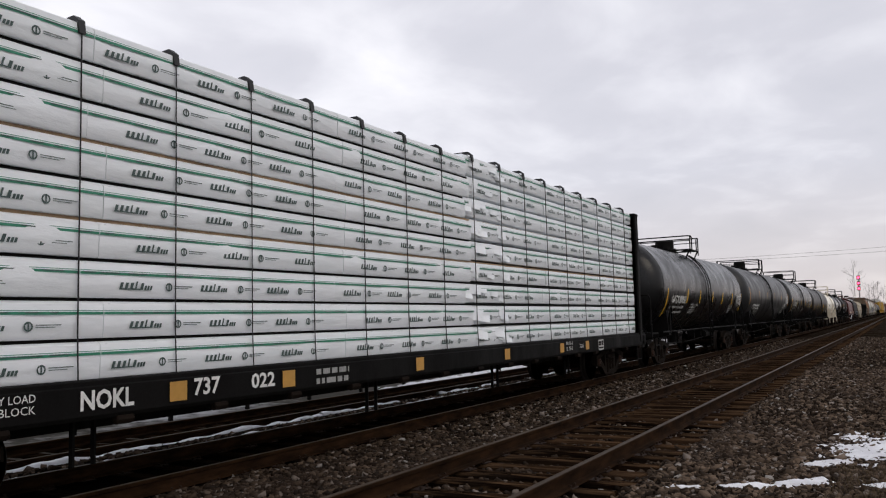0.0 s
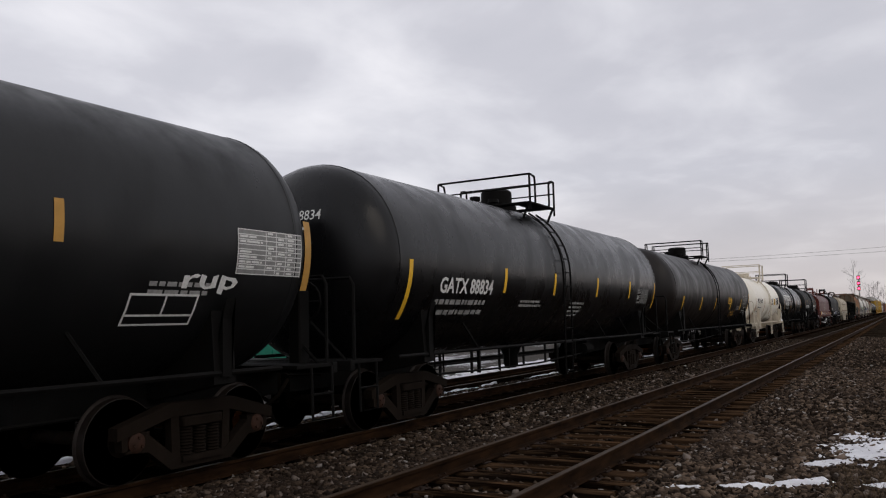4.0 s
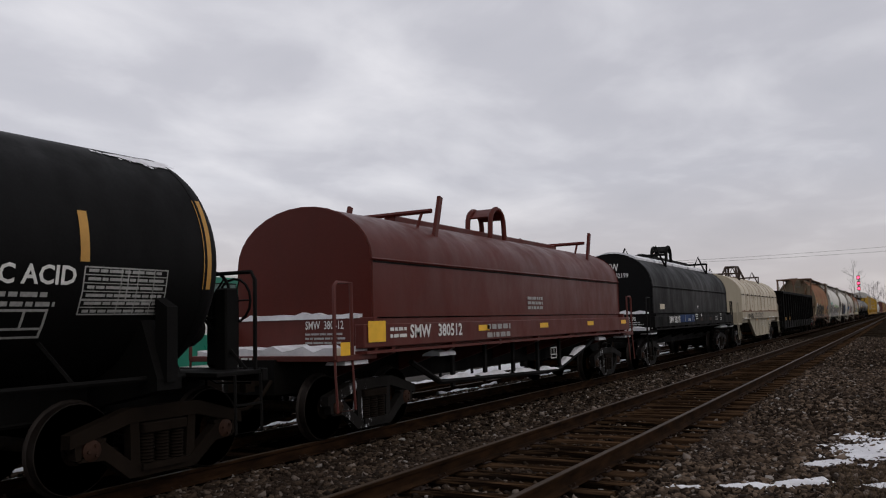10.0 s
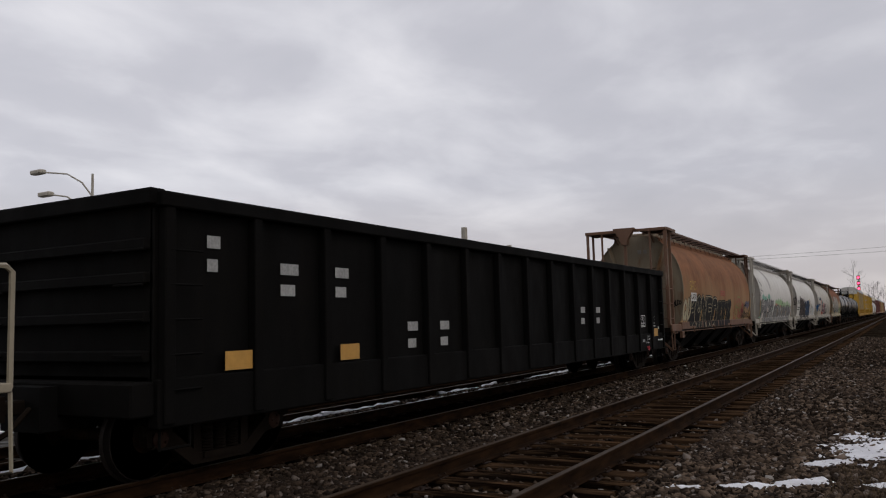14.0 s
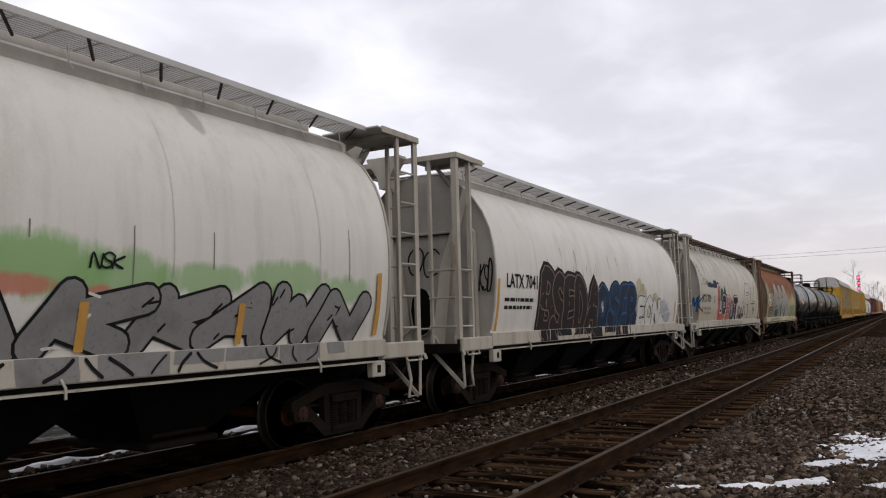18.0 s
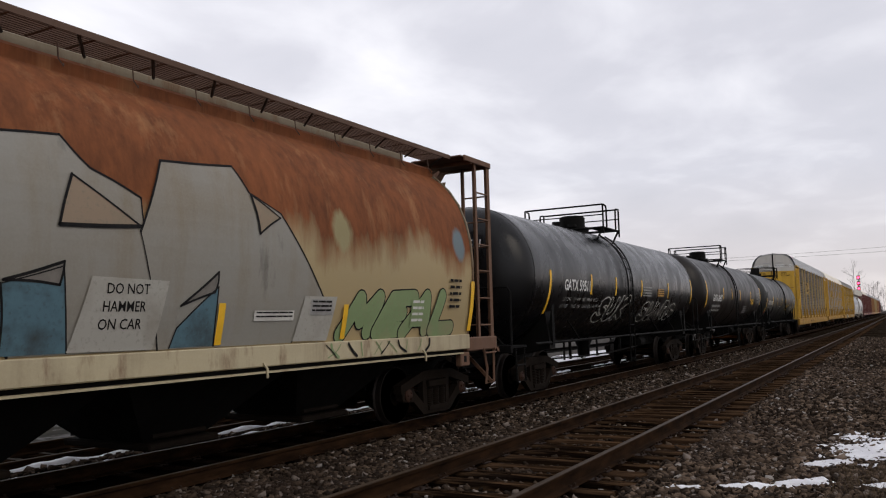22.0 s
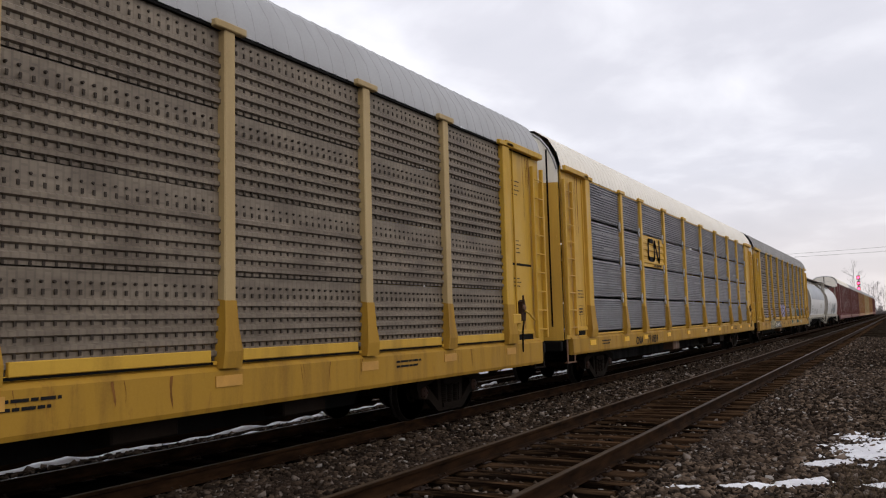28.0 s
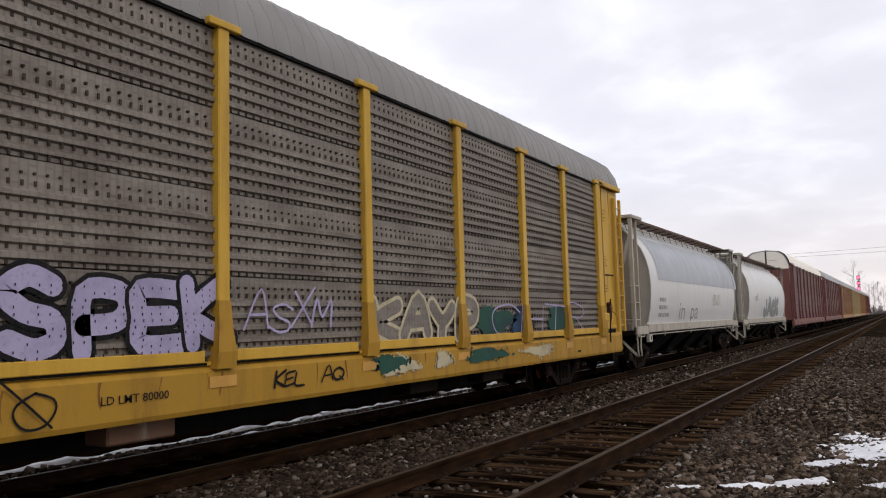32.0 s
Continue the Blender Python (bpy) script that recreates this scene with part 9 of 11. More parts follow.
for s, low, top in ((-0.65, 2.3, 2.72), (0.34, 2.2, 2.6), (0.63, 2.42, 2.5), (1.31, 2.44, 2.6), (2.4, 1.95, 2.64), (3.45, 2.25, 2.66), (5.93, 2.2, 2.9)):
    g = G()
    patch(g, surf, s - 0.007, s + 0.007, low, top, 0.004, 4)
    part("paint_drip", g, M_RUN, car)
reflectors(car, over, [(-7.12, 1.43, 2.33, 0.12)] + [(s, 1.42, 1.88, 0.1) for s in (-4.5, -0.28, 1.87, 3.9)] + [(6.62, 1.45, 2.33, 0.1)], M_OCHRE)
sill_blocks(car, -6.3, 5.9, P_STEEL, 3)
sill_paint(car, -6.3, 5.9, (P_BLACK,), 3)
seams(car, surf, (-5.2, -2.9, 0.1, 2.9, 5.3), M_SEAM)

car, surf, head = hopper_car(237.58, 244.95, M_HOP_GREY, M_HOP_END, M_FRAME_GREY, "pale grey covered hopper with black and blue graffiti", M_WALK_GREY, brake=False)
lettering(car, surf, "LATX 7041", -6.88, 2.25, 0.26, 1.5, M_LETTER_BLACK, 0.006)
stencil(bars(G(), surf, -6.93, 2.05, [1.4, 1.3], 0.07, 0.08, 0.004, 2), M_LETTER_BLACK, car)
graffiti(car, surf, "BSEDA", -5.2, 1.22, 1.42, 3.6, P_INK, P_MAUVE, P_BLACK, fat=0.11, drips=P_BLACK, rim=0.03)
graffiti(car, surf, "OSER", -1.5, 1.3, 1.16, 3.3, P_NAVY, P_BLUE, P_NAVY, fat=0.10, rim=0.04)
for s, h, w, hh, k in ((2.2, 2.3, 0.8, 0.8, 1), (2.6, 1.75, 1.1, 0.6, 2), (3.8, 2.0, 0.9, 0.6, 3), (-1.45, 2.0, 0.5, 0.6, 6)):
    spray_cloud(car, surf, s, h, w, hh, P_CREAM, k, 0.006)
graffiti(car, surf, "eon", 2.0, 1.3, 0.9, 2.3, P_WHITE, P_NAVY, None, "white and navy graffiti", 0.07, rim=0.04)
for s, h, w, hh, k in ((4.8, 1.9, 1.0, 0.4, 4), (5.3, 1.6, 0.8, 0.3, 5)):
    spray_cloud(car, surf, s, h, w, hh, M_HOP_BLUEGREY, k, 0.006)
framed_box(car, surf, 3.95, 4.4, 1.5, 1.85, P_BLACK)
reflectors(car, surf, [(-7.2, 1.43, 2.4, 0.1)] + [(s, 1.41, 1.9, 0.1) for s in (-1.5, 1.0, 3.75)] + [(6.3, 1.45, 2.1, 0.1)], M_OCHRE)
tag(car, front(head - 0.02), "KSD", 1.22, 2.2, 0.5, 0.26, P_BLACK, 0.016, "thin black tag", 0.1)
tag(car, front(head - 0.02), "OC", -0.35, 2.5, 0.65, 0.7, P_BLACK, 0.016, "thin black tag", 0.1)
sill_blocks(car, -5.1, 1.3, P_BLACK, 4)
sill_paint(car, -5.1, 1.3, (P_MAUVE,), 4)
seams(car, surf, (-5.4, -3.1, -0.2, 2.6, 5.1), M_SEAM)
streaks(car, surf, (-3.0, -3.9, -0.6, 0.1, 4.6), 3.2, 2.6, M_RUN, 0.03, 5)

car, surf, head = hopper_car(254.96, 262.275, M_HOP_GREY2, M_HOP_END, M_FRAME_GREY, "streaked grey covered hopper with red and white graffiti", M_WALK_RUST)
g = G()
patch(g, surf, -7.2, -3.85, 1.42, 2.70, 0.014, 14, 0.15)
part("repaint_panel", g, M_HOP_CLEAN, car, "fresh grey repaint panel")
lettering(car, surf, "LATX 7039", -7.0, 2.12, 0.28, 1.7, M_LETTER_BLACK, 0.008, "", 0.020)
lettering(car, surf, "LD LMT   201500 LBS  91550 KGS", -7.05, 1.83, 0.09, 1.85, M_LETTER_BLACK, 0.0, "", 0.018)
lettering(car, surf, "LT  WT     61200 LBS  27850 KGS", -7.05, 1.66, 0.09, 1.8, M_LETTER_BLACK, 0.0, "", 0.018)
framed_box(car, lambda a, b, o=0.0: surf(a, b, o + 0.012), -4.75, -4.5, 2.1, 2.35, M_LETTER_BLACK)
graffiti(car, surf, "L", -3.75, 1.24, 1.5, 1.1, P_RED, P_WHITE, P_BLACK, "tall red graffiti letter", 0.09)
graffiti(car, surf, "PHUT", -2.85, 1.24, 1.1, 3.5, (P_NAVY, P_RED, P_NAVY, P_BLACK), P_WHITE, P_RED, "navy and red graffiti with white outline", 0.06, shine=P_BLUE)
for s, h, w, hh, k in ((-5.0, 2.8, 1.4, 0.2, 1), (-4.2, 2.85, 1.0, 0.3, 2)):
    spray_cloud(car, surf, s, h, w, hh, P_NAVY, k)
for s, h, w, hh, k in ((-2.9, 2.45, 0.7, 0.5, 3), (-2.3, 2.55, 0.4, 0.4, 4)):
    spray_cloud(car, surf, s, h, w, hh, P_GREENDARK, k)
graffiti(car, surf, "rm", 2.7, 1.6, 1.45, 3.2, M_HOP_GREY2, P_BLACK, None, "thin black graffiti outline", 0.03, 0.1, rim=0.022)
lettering(car, surf, "sosk", 0.7, 1.5, 0.7, 1.8, M_RUN, 0.03, "faded grey scrawl", 0.006, 0.1)
lettering(car, surf, "ewzz", 0.8, 1.35, 0.4, 1.7, P_BLACK, 0.01, "thin black scrawl", 0.008, 0.1)
tag(car, surf, "Soj", -7.1, 3.42, 0.2, 0.42, P_BLACK, 0.009, "thin black tag", -0.3)
tag(car, surf, "sD", -6.85, 3.12, 0.2, 0.3, P_BLACK, 0.009, "thin black tag", -0.3)
tag(car, surf, "lkvw", -6.95, 2.80, 0.25, 1.3, P_GREENDARK, 0.011, "dark marker scrawl")
stencil(bars(G(), surf, 4.3, 2.15, [1.25], 0.055, 0.04, 0.03, 4), M_LETTER_BLACK, car)
e = front(head - 0.012)
lettering(car, e, "LATX 7039", -0.35, 3.58, 0.15, 1.2, M_LETTER_BLACK, 0.004)
stencil(bars(G(), e, -0.1, 2.85, [0.7, 0.5, 0.75, 0.6], 0.05, 0.05, 0.006, 9), M_RUN, car)
tag(car, front(head - 0.14), "MK", 1.22, 1.75, 0.5, 0.42, P_BLUE, 0.025, "blue marker tag")
tag(car, side(1.455), "VW", head - 1.0, 1.15, 0.16, 0.5, P_NAVY, 0.018, "navy tag on the corner")
reflectors(car, lambda a, b, o=0.0: surf(a, b, o + 0.014), [(-7.05, 1.43, 2.4, 0.12)] + [(s, 1.41, 1.85, 0.1) for s in (-4.25, -2.2, 0.3, 3.2)], M_YELLOW)
reflectors(car, lambda a, b, o=0.0: surf(a, b, o + 0.026), [(6.6, 1.45, 2.3, 0.12)], M_YELLOW)
g = G()
patch(g, surf, 3.55, 6.75, 1.42, 2.34, 0.0245, 8)
part("repaint_panel", g, M_HOP_CLEAN, car, "fresh grey repaint panel")
over = lambda a, b, o=0.0: surf(a, b, o + 0.026)
lettering(car, over, "EXTERIOR PAINT COATING", 4.62, 2.2, 0.06, 0.95, M_LETTER_BLACK, 0.006)
g = G()
patch(g, over, 4.9, 5.42, 1.62, 1.95, 0.004, 2)
part("data_panel", g, M_PLATE_BLACK, car)
framed_box(car, lambda a, b, o=0.0: over(a, b, o + 0.006), 4.93, 5.39, 1.65, 1.92, M_LETTER)
for s, h, w, hh, k in ((6.1, 2.9, 0.9, 1.0, 5), (6.3, 2.5, 0.6, 0.6, 8)):
    spray_cloud(car, surf, s, h, w, hh, M_PALE_OCHRE, k, 0.003)
sill_paint(car, -4.0, 3.0, (P_RED, P_WHITE, P_BLACK), 6)
seams(car, surf, (-5.9, -4.9, -3.2, -1.5, 0.2, 1.9, 3.6, 5.4), M_SEAM)
streaks(car, surf, (-5.25, -3.6, -1.1, 0.3, 2.7, 6.1), 4.12, 3.3, M_RUN, 0.05, 7)

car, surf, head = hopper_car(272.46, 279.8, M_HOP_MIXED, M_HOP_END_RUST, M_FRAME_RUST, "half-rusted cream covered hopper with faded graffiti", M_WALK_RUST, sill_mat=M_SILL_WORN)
over = lambda a, b, o=0.0: surf(a, b, o + 0.026)
graffiti(car, surf, "BOR", -6.35, 1.36, 0.92, 1.95, P_BEIGE, P_BLACK, None, "faded beige graffiti with black outline", 0.08, 0.05, rim=0.045)
# three tall silver letters
block_letter(car, surf, [(-4.42, 2.30), (-3.95, 3.32), (-3.10, 3.47), (-2.94, 3.22), (-2.37, 2.80), (-2.62, 2.52), (-2.26, 2.50), (-1.87, 1.88), (-1.78, 1.41), (-4.30, 1.41)], P_SILVER, 0.006, "tall faded silver graffiti letter", 0.011, P_BLACK)
block_letter(car, surf, [(-2.36, 2.50), (-2.0, 3.30), (-1.15, 3.42), (-0.88, 3.14), (-0.33, 2.92), (-0.30, 2.62), (-0.02, 1.41), (-1.60, 1.41), (-1.85, 1.9)], P_SILVER, 0.010, "tall faded silver graffiti letter", 0.011, P_BLACK)
block_letter(car, surf, [(-0.35, 2.58), (-0.02, 3.36), (1.04, 3.47), (1.23, 3.18), (1.74, 2.98), (2.56, 1.98), (2.04, 1.41), (-0.02, 1.41)], P_SILVER, 0.014, "tall faded silver graffiti letter", 0.011, P_BLACK)
for k, (shape, mat, pen) in enumerate((
        ([(-3.24, 2.56), (-3.17, 2.88), (-3.04, 2.72)], P_STEEL, 0.016), ([(-3.0, 2.50), (-2.41, 2.78), (-2.29, 2.53)], P_BEIGE, 0.012), ([(-4.28, 1.93), (-3.33, 2.12), (-3.2, 2.36), (-3.17, 2.01), (-3.68, 1.98)], M_RUN, 0.012),
        ([(-1.23, 2.57), (-1.09, 3.05), (-0.35, 2.63)], P_BEIGE, 0.016), ([(-1.74, 2.03), (-1.17, 2.2), (-1.05, 1.42), (-1.68, 1.42)], P_STEELBLUE, 0.010), ([(0.18, 1.62), (0.71, 2.06), (0.73, 1.42), (0.12, 1.42)], P_STEELBLUE, 0.010),
        ([(-4.24, 1.80), (-3.0, 1.88), (-2.82, 1.42), (-4.18, 1.42)], P_STEELBLUE, 0.008), ([(1.25, 3.15), (1.35, 2.7), (1.72, 2.92)], P_BEIGE, 0.014), ([(-1.72, 2.06), (-1.17, 2.24), (-1.20, 2.03)], M_RUN, 0.012), ([(0.2, 1.85), (0.7, 2.22), (0.66, 2.0)], M_RUN, 0.012))):
    block_letter(car, surf, shape, mat, 0.0185 + 0.0004 * k, "painted shape within the graffiti", pen, P_BLACK)
tag(car, surf, "HI1", 1.22, 2.1, 0.85, 0.6, P_BLACK, 0.008, "thin black spray lines", -0.25)
tag(car, over, "vaseon", -4.28, 1.55, 0.22, 0.78, P_BLACK, 0.014, "black spray scrawl", 0.05)
tag(car, over, "ykB", -3.5, 1.46, 0.34, 0.65, P_BLACK, 0.014, "black spray scrawl", 0.25)
tag(car, over, "HiTno", -2.92, 1.92, 0.13, 0.6, P_BLACK, 0.005, "thin black marker scrawl", 0.1)
tag(car, over, "Farrn", -2.95, 1.66, 0.13, 0.75, P_BLACK, 0.005, "thin black marker scrawl", 0.2)
tag(car, surf, "kxS", -7.18, 2.52, 0.60, 0.5, P_YELLOW, 0.012, "thin yellow spray scrawl", 0.1)
tag(car, surf, "fwwr", -7.05, 2.02, 0.12, 0.4, P_GREENDARK, 0.010, "faint dark scrawl", 0.2)
tag(car, surf, "sator", -7.1, 1.66, 0.12, 0.5, P_GREENDARK, 0.010, "faint dark scrawl", 0.2)
tag(car, side(1.472), "ESoenahnkewsenceospewynoi", -5.6, 1.21, 0.12, 3.95, P_BLACK, 0.009, "line of black handwriting on the sill", 0.15)
# number panel, notices
g = G()
patch(g, over, -6.80, -5.84, 2.02, 2.72, 0.004, 5)
part("number_plate_ground", g, P_WHITE, car, "worn white stencil ground")
lettering(car, over, "LATX", -6.72, 2.43, 0.22, 0.80, M_LETTER_BLACK, 0.004, "", 0.008)
lettering(car, over, "7 0 3 5", -6.75, 2.08, 0.22, 0.86, M_LETTER_BLACK, 0.004, "", 0.008)
lettering(car, over, "LD LMT 202900  LBS    92030 KG", -6.82, 1.90, 0.085, 1.75, M_LETTER_BLACK, 0.002, "", 0.008)
lettering(car, over, "LT WT    60100  LBS    27250 KG  NEW 1 79", -6.85, 1.76, 0.085, 2.15, M_LETTER_BLACK, 0.002, "", 0.008)
data_panel(car, over, -5.03, -4.78, 2.10, 2.35, P_WHITE, M_LETTER_BLACK, 3, 3)
framed_box(car, lambda a, b, o=0.0: over(a, b, o + 0.004), -5.03, -4.78, 2.10, 2.35, M_LETTER_BLACK, 0.014)
g = G()
slab(g, over, [(-1.06, 1.42), (-0.10, 1.41), (0.02, 2.10), (-0.88, 2.12)], 0.004)
part("notice_board", g, P_SILVERPALE, car, "worn white stencilled notice")
for k, w in enumerate(("DO NOT", "HAMMER", "ON CAR")):
    lettering(car, over, w, -0.72 - 0.03 * k, 1.96 - 0.17 * k, 0.10, 0.50, M_LETTER_BLACK, 0.006, "", 0.010)
g = G()
slab(g, over, [(2.04, 1.42), (2.72, 1.41), (2.84, 1.98), (2.18, 1.98)], 0.004)
part("notice_board", g, P_SILVERPALE, car, "worn white stencilled notice")
data_panel(car, lambda a, b, o=0.0: over(a, b, o + 0.006), 2.3, 2.75, 1.74, 1.94, P_GREY, M_LETTER_BLACK, 3, 3)
data_panel(car, over, 1.30, 2.0, 1.68, 1.80, P_WHITE, M_LETTER_BLACK, 3, 2)
graffiti(car, surf, "MEAL", 2.95, 1.34, 0.76, 3.1, P_GREENFADED, P_BLACK, None, "faded green graffiti with thin black outline", 0.05, 0.35, rim=0.035, blocky=True)
data_panel(car, over, 4.72, 5.1, 1.55, 1.98, P_GREENFADED, P_WHITE, 6, 4)
data_panel(car, over, 5.85, 6.3, 1.75, 2.35, None, M_LETTER_BLACK, 3, 5)
reflectors(car, lambda a, b, o=0.0: surf(a, b, o + 0.03), [(-7.22, 1.43, 2.35, 0.12), (6.68, 1.45, 2.3, 0.12)] + [(s, 1.42, 1.88, 0.1) for s in (-4.66, -1.9, 0.78, 3.05)], M_YELLOW)
sill_paint(car, 2.6, 5.6, (P_GREENFADED, P_BLACK), 8)

# three more tank cars
car, surf, half = tank_car(288.6, 304.4, 1.53, M_TANK_BLACK, M_FRAME_BLACK, "black tank car with two silver graffiti tags", (-0.3,), -0.72)
lettering(car, surf, "GATX 59511", -5.48, 2.27, 0.24, 1.72, M_LETTER, 0.004, "", 0.01)
reflectors(car, surf, [(-6.3, 1.7, 2.68, 0.11)] + [(s, 2.2, 2.68, 0.1) for s in (-3.66, -1.7, 0.72, 3.76)] + [(7.05, 2.05, 2.9, 0.11)])
stencil(bars(G(), surf, 0.9, 2.5, [0.9] * 4, 0.04, 0.04, 0.004, 4), M_LETTER_DIM, car)
graffiti(car, surf, "SUK", -3.0, 1.45, 0.72, 2.3, M_TANK_BLACK, P_WHITE, None, "white outline graffiti", 0.02, 0.45)
graffiti(car, surf, "SUNRS", 1.0, 1.42, 0.62, 3.7, M_TANK_BLACK, P_WHITE, None, "white outline graffiti", 0.02, 0.4)
lettering(car, surf, "LD LMT   191400  LBS  86800  KGS", -5.45, 2.02, 0.085, 2.35, M_LETTER_DIM, 0.0)
lettering(car, surf, "LT  WT     71600  LBS  32500  KGS   NEW 09-80", -5.5, 1.85, 0.085, 2.9, M_LETTER_DIM, 0.0)
data_panel(car, surf, 2.5, 3.25, 2.24, 2.47, M_OCHRE, M_LETTER_BLACK, 3, 3)
head_lettering(car, half, 1.53, "GATX 59511", M_LETTER)

car, surf, half = tank_car(305.3, 320.5, 1.54, M_TANK_BROWN, M_FRAME_BLACK, "dark brown tank car with white lettering", (-0.5,), -0.72)
lettering(car, surf, "GATX 88627", -5.42, 2.18, 0.26, 1.9, M_LETTER, 0.006)
reflectors(car, surf, [(-6.65, 1.9, 2.95, 0.12)] + [(s, 2.28, 2.75, 0.11) for s in (-3.28, -1.3, 0.8, 3.8)] + [(6.93, 2.08, 3.0, 0.12)])
stencil(bars(bars(G(), surf, -5.35, 2.02, [1.7, 1.7], 0.09, 0.1, 0.004, 3), surf, 2.2, 2.0, [0.8] * 4, 0.05, 0.05, 0.004, 4), M_LETTER_DIM, car)
data_panel(car, surf, 5.7, 6.8, 2.15, 2.7, None, M_LETTER_DIM, 4, 9)
data_panel(car, surf, 4.0, 4.7, 2.1, 2.35, M_YELLOW, M_LETTER_BLACK, 3, 3)
head_lettering(car, half, 1.54, "GATX 88627", M_LETTER)

car, surf, half = tank_car(321.7, 337.2, 1.51, M_TANK_OLIVE, M_FRAME_BLACK, "grey-green tank car with a chalk tag", (-0.5,), 0.5, (0.27, 0.52), dome_shift=-0.77, rail_h=0.70)
lettering(car, surf, "GATX 56795", -6.05, 2.1, 0.25, 1.75, M_LETTER, 0.004)
reflectors(car, surf, [(-6.8, 1.56, 2.51, 0.12)] + [(s, 2.1, 2.58, 0.11) for s in (-4.22, -2.27, -0.12, 1.83, 3.5)] + [(5.82, 1.78, 2.59, 0.11)])
data_panel(car, surf, 1.9, 2.8, 1.82, 2.1, M_YELLOW, M_LETTER_BLACK, 3, 3)
data_panel(car, surf, 5.95, 7.0, 1.9, 2.52, M_PLATE_BLACK, M_LETTER_DIM, 4, 9)
framed_box(car, surf, 4.65, 5.3, 1.75, 2.05, M_LETTER)
tag(car, surf, "DEVER", -1.22, 2.12, 0.19, 0.68, P_CREAM, 0.011, "chalky spray tag", 0.15)
lettering(car, surf, "An/", 4.25, 1.72, 0.42, 0.4, M_LETTER, -0.01, "thin white tag", 0.006, 0.3)
lettering(car, surf, "CONTACT OWNER BEFORE REPAIRING", -1.42, 2.0, 0.055, 1.15, M_LETTER, 0.0, "", 0.02)
lettering(car, surf, "OR CLEANING THIS TANK", -1.42, 1.9, 0.055, 0.78, M_LETTER, 0.0, "", 0.02)
stencil(bars(G(), surf, 0.8, 2.02, [0.5, 0.5, 0.3], 0.03, 0.03, 0.004, 4), M_LETTER_DIM, car)
g = G()
patch(g, surf, -4.25, -3.62, 1.50, 1.98, 0.012)
part("paint_patch", g, M_TANK_MATT, car, "square of fresh black paint")
g = G()
patch(g, surf, -6.85, -6.3, 2.5, 2.85, 0.012)
part("paint_patch", g, M_TANK_MATT, car, "square of fresh black paint")
g = G()
patch(g, surf, -6.70, -6.56, 1.62, 1.72, 0.006, 1)
part("decal", g, M_RED, car, "small red decal")
lettering(car, surf, "LD LMT  190700 LBS 86500 KGS", -6.05, 1.92, 0.085, 1.75, M_LETTER_DIM, 0.0)
lettering(car, surf, "LT WT    72300 LBS 32800 KGS", -6.08, 1.78, 0.085, 1.75, M_LETTER_DIM, 0.0)
head_lettering(car, half, 1.51, "GATX 56795", M_LETTER_DIM)


# autoracks
def sill_marks(car, half, text, s, mat, seed):
    surf = side(1.54)
    mark, _, number = text.partition("  ")
    lettering(car, surf, mark, s, 0.86, 0.21, 0.72, mat, 0.004, "", 0.016, 0.12)
    if number:
        lettering(car, surf, number, s + 1.2, 0.86, 0.21, 1.14, mat, 0.002, "", 0.016, 0.12)
    rnd = random.Random(seed)
    places = [-half + 1.8 + rnd.uniform(0.2, 2 * half - 4) for _ in range(26)]
    for k, y in enumerate(places):
        streaks(car, surf, (y,), 1.145, 0.88, M_RUST_RUN, rnd.choice((0.008, 0.010, 0.014, 0.02, 0.035)), seed + k, 0.35)
    g = G()
    for k in (0, 2, 3):
        bars(g, surf, -half + 2.3 + k * 6.1, 1.07, [0.7, 0.6], 0.03, 0.04, 0.008, seed + k)
    stencil(g, M_LETTER_BLACK, car)
    cs = side(1.475)
    # rust and grime that run down the end walls
    for end in (-half + 0.7, half - 1.4):
        for k in range(7):
            w = rnd.choice((0.012, 0.02, 0.03, 0.05))
            streaks(car, cs, (end + rnd.uniform(0.0, 0.85),), *rnd.choice(((4.98, 4.3), (4.98, 3.6), (2.7, 2.3), (1.34, 1.5), (1.44, 1.9), (1.2, 1.75))), M_RUST_RUN, w, seed + 90 + k, 0.4)
    g = G()
    bars(g, cs, -half + 0.86, 2.28, [0.34, 0.38, 0.42], 0.02, 0.055, 0.012, seed)
    bars(g, cs, half - 1.45, 4.4, [0.35, 0.3, 0.35, 0.25], 0.02, 0.07, 0.012, seed + 2)
    bars(g, cs, half - 1.4, 3.2, [0.2, 0.3, 0.2, 0.25], 0.018, 0.06, 0.012, seed + 3)
    bars(g, cs, half - 1.5, 2.45, [0.3, 0.35, 0.3], 0.02, 0.055, 0.012, seed + 4)
    bars(g, cs, -half + 0.93, 1.86, [0.22, 0.22], 0.035, 0.035, 0.012, seed + 1)
    for a0, a1, b0, b1 in ((0.9, 1.18, 1.91, 1.922), (0.9, 1.18, 1.71, 1.722), (0.9, 0.91, 1.71, 1.92), (1.17, 1.18, 1.71, 1.92)):
        patch(g, cs, -half + a0, -half + a1, b0, b1, 0.012, 1)
    stencil(g, M_BOLT, car)


def bowed_front(y0):
    """The bowed doors at the leading end."""
    return lambda s, h, out=0.0: (s, y0 - 0.22 * (1 - (s / 1.42) ** 2) - out, h)


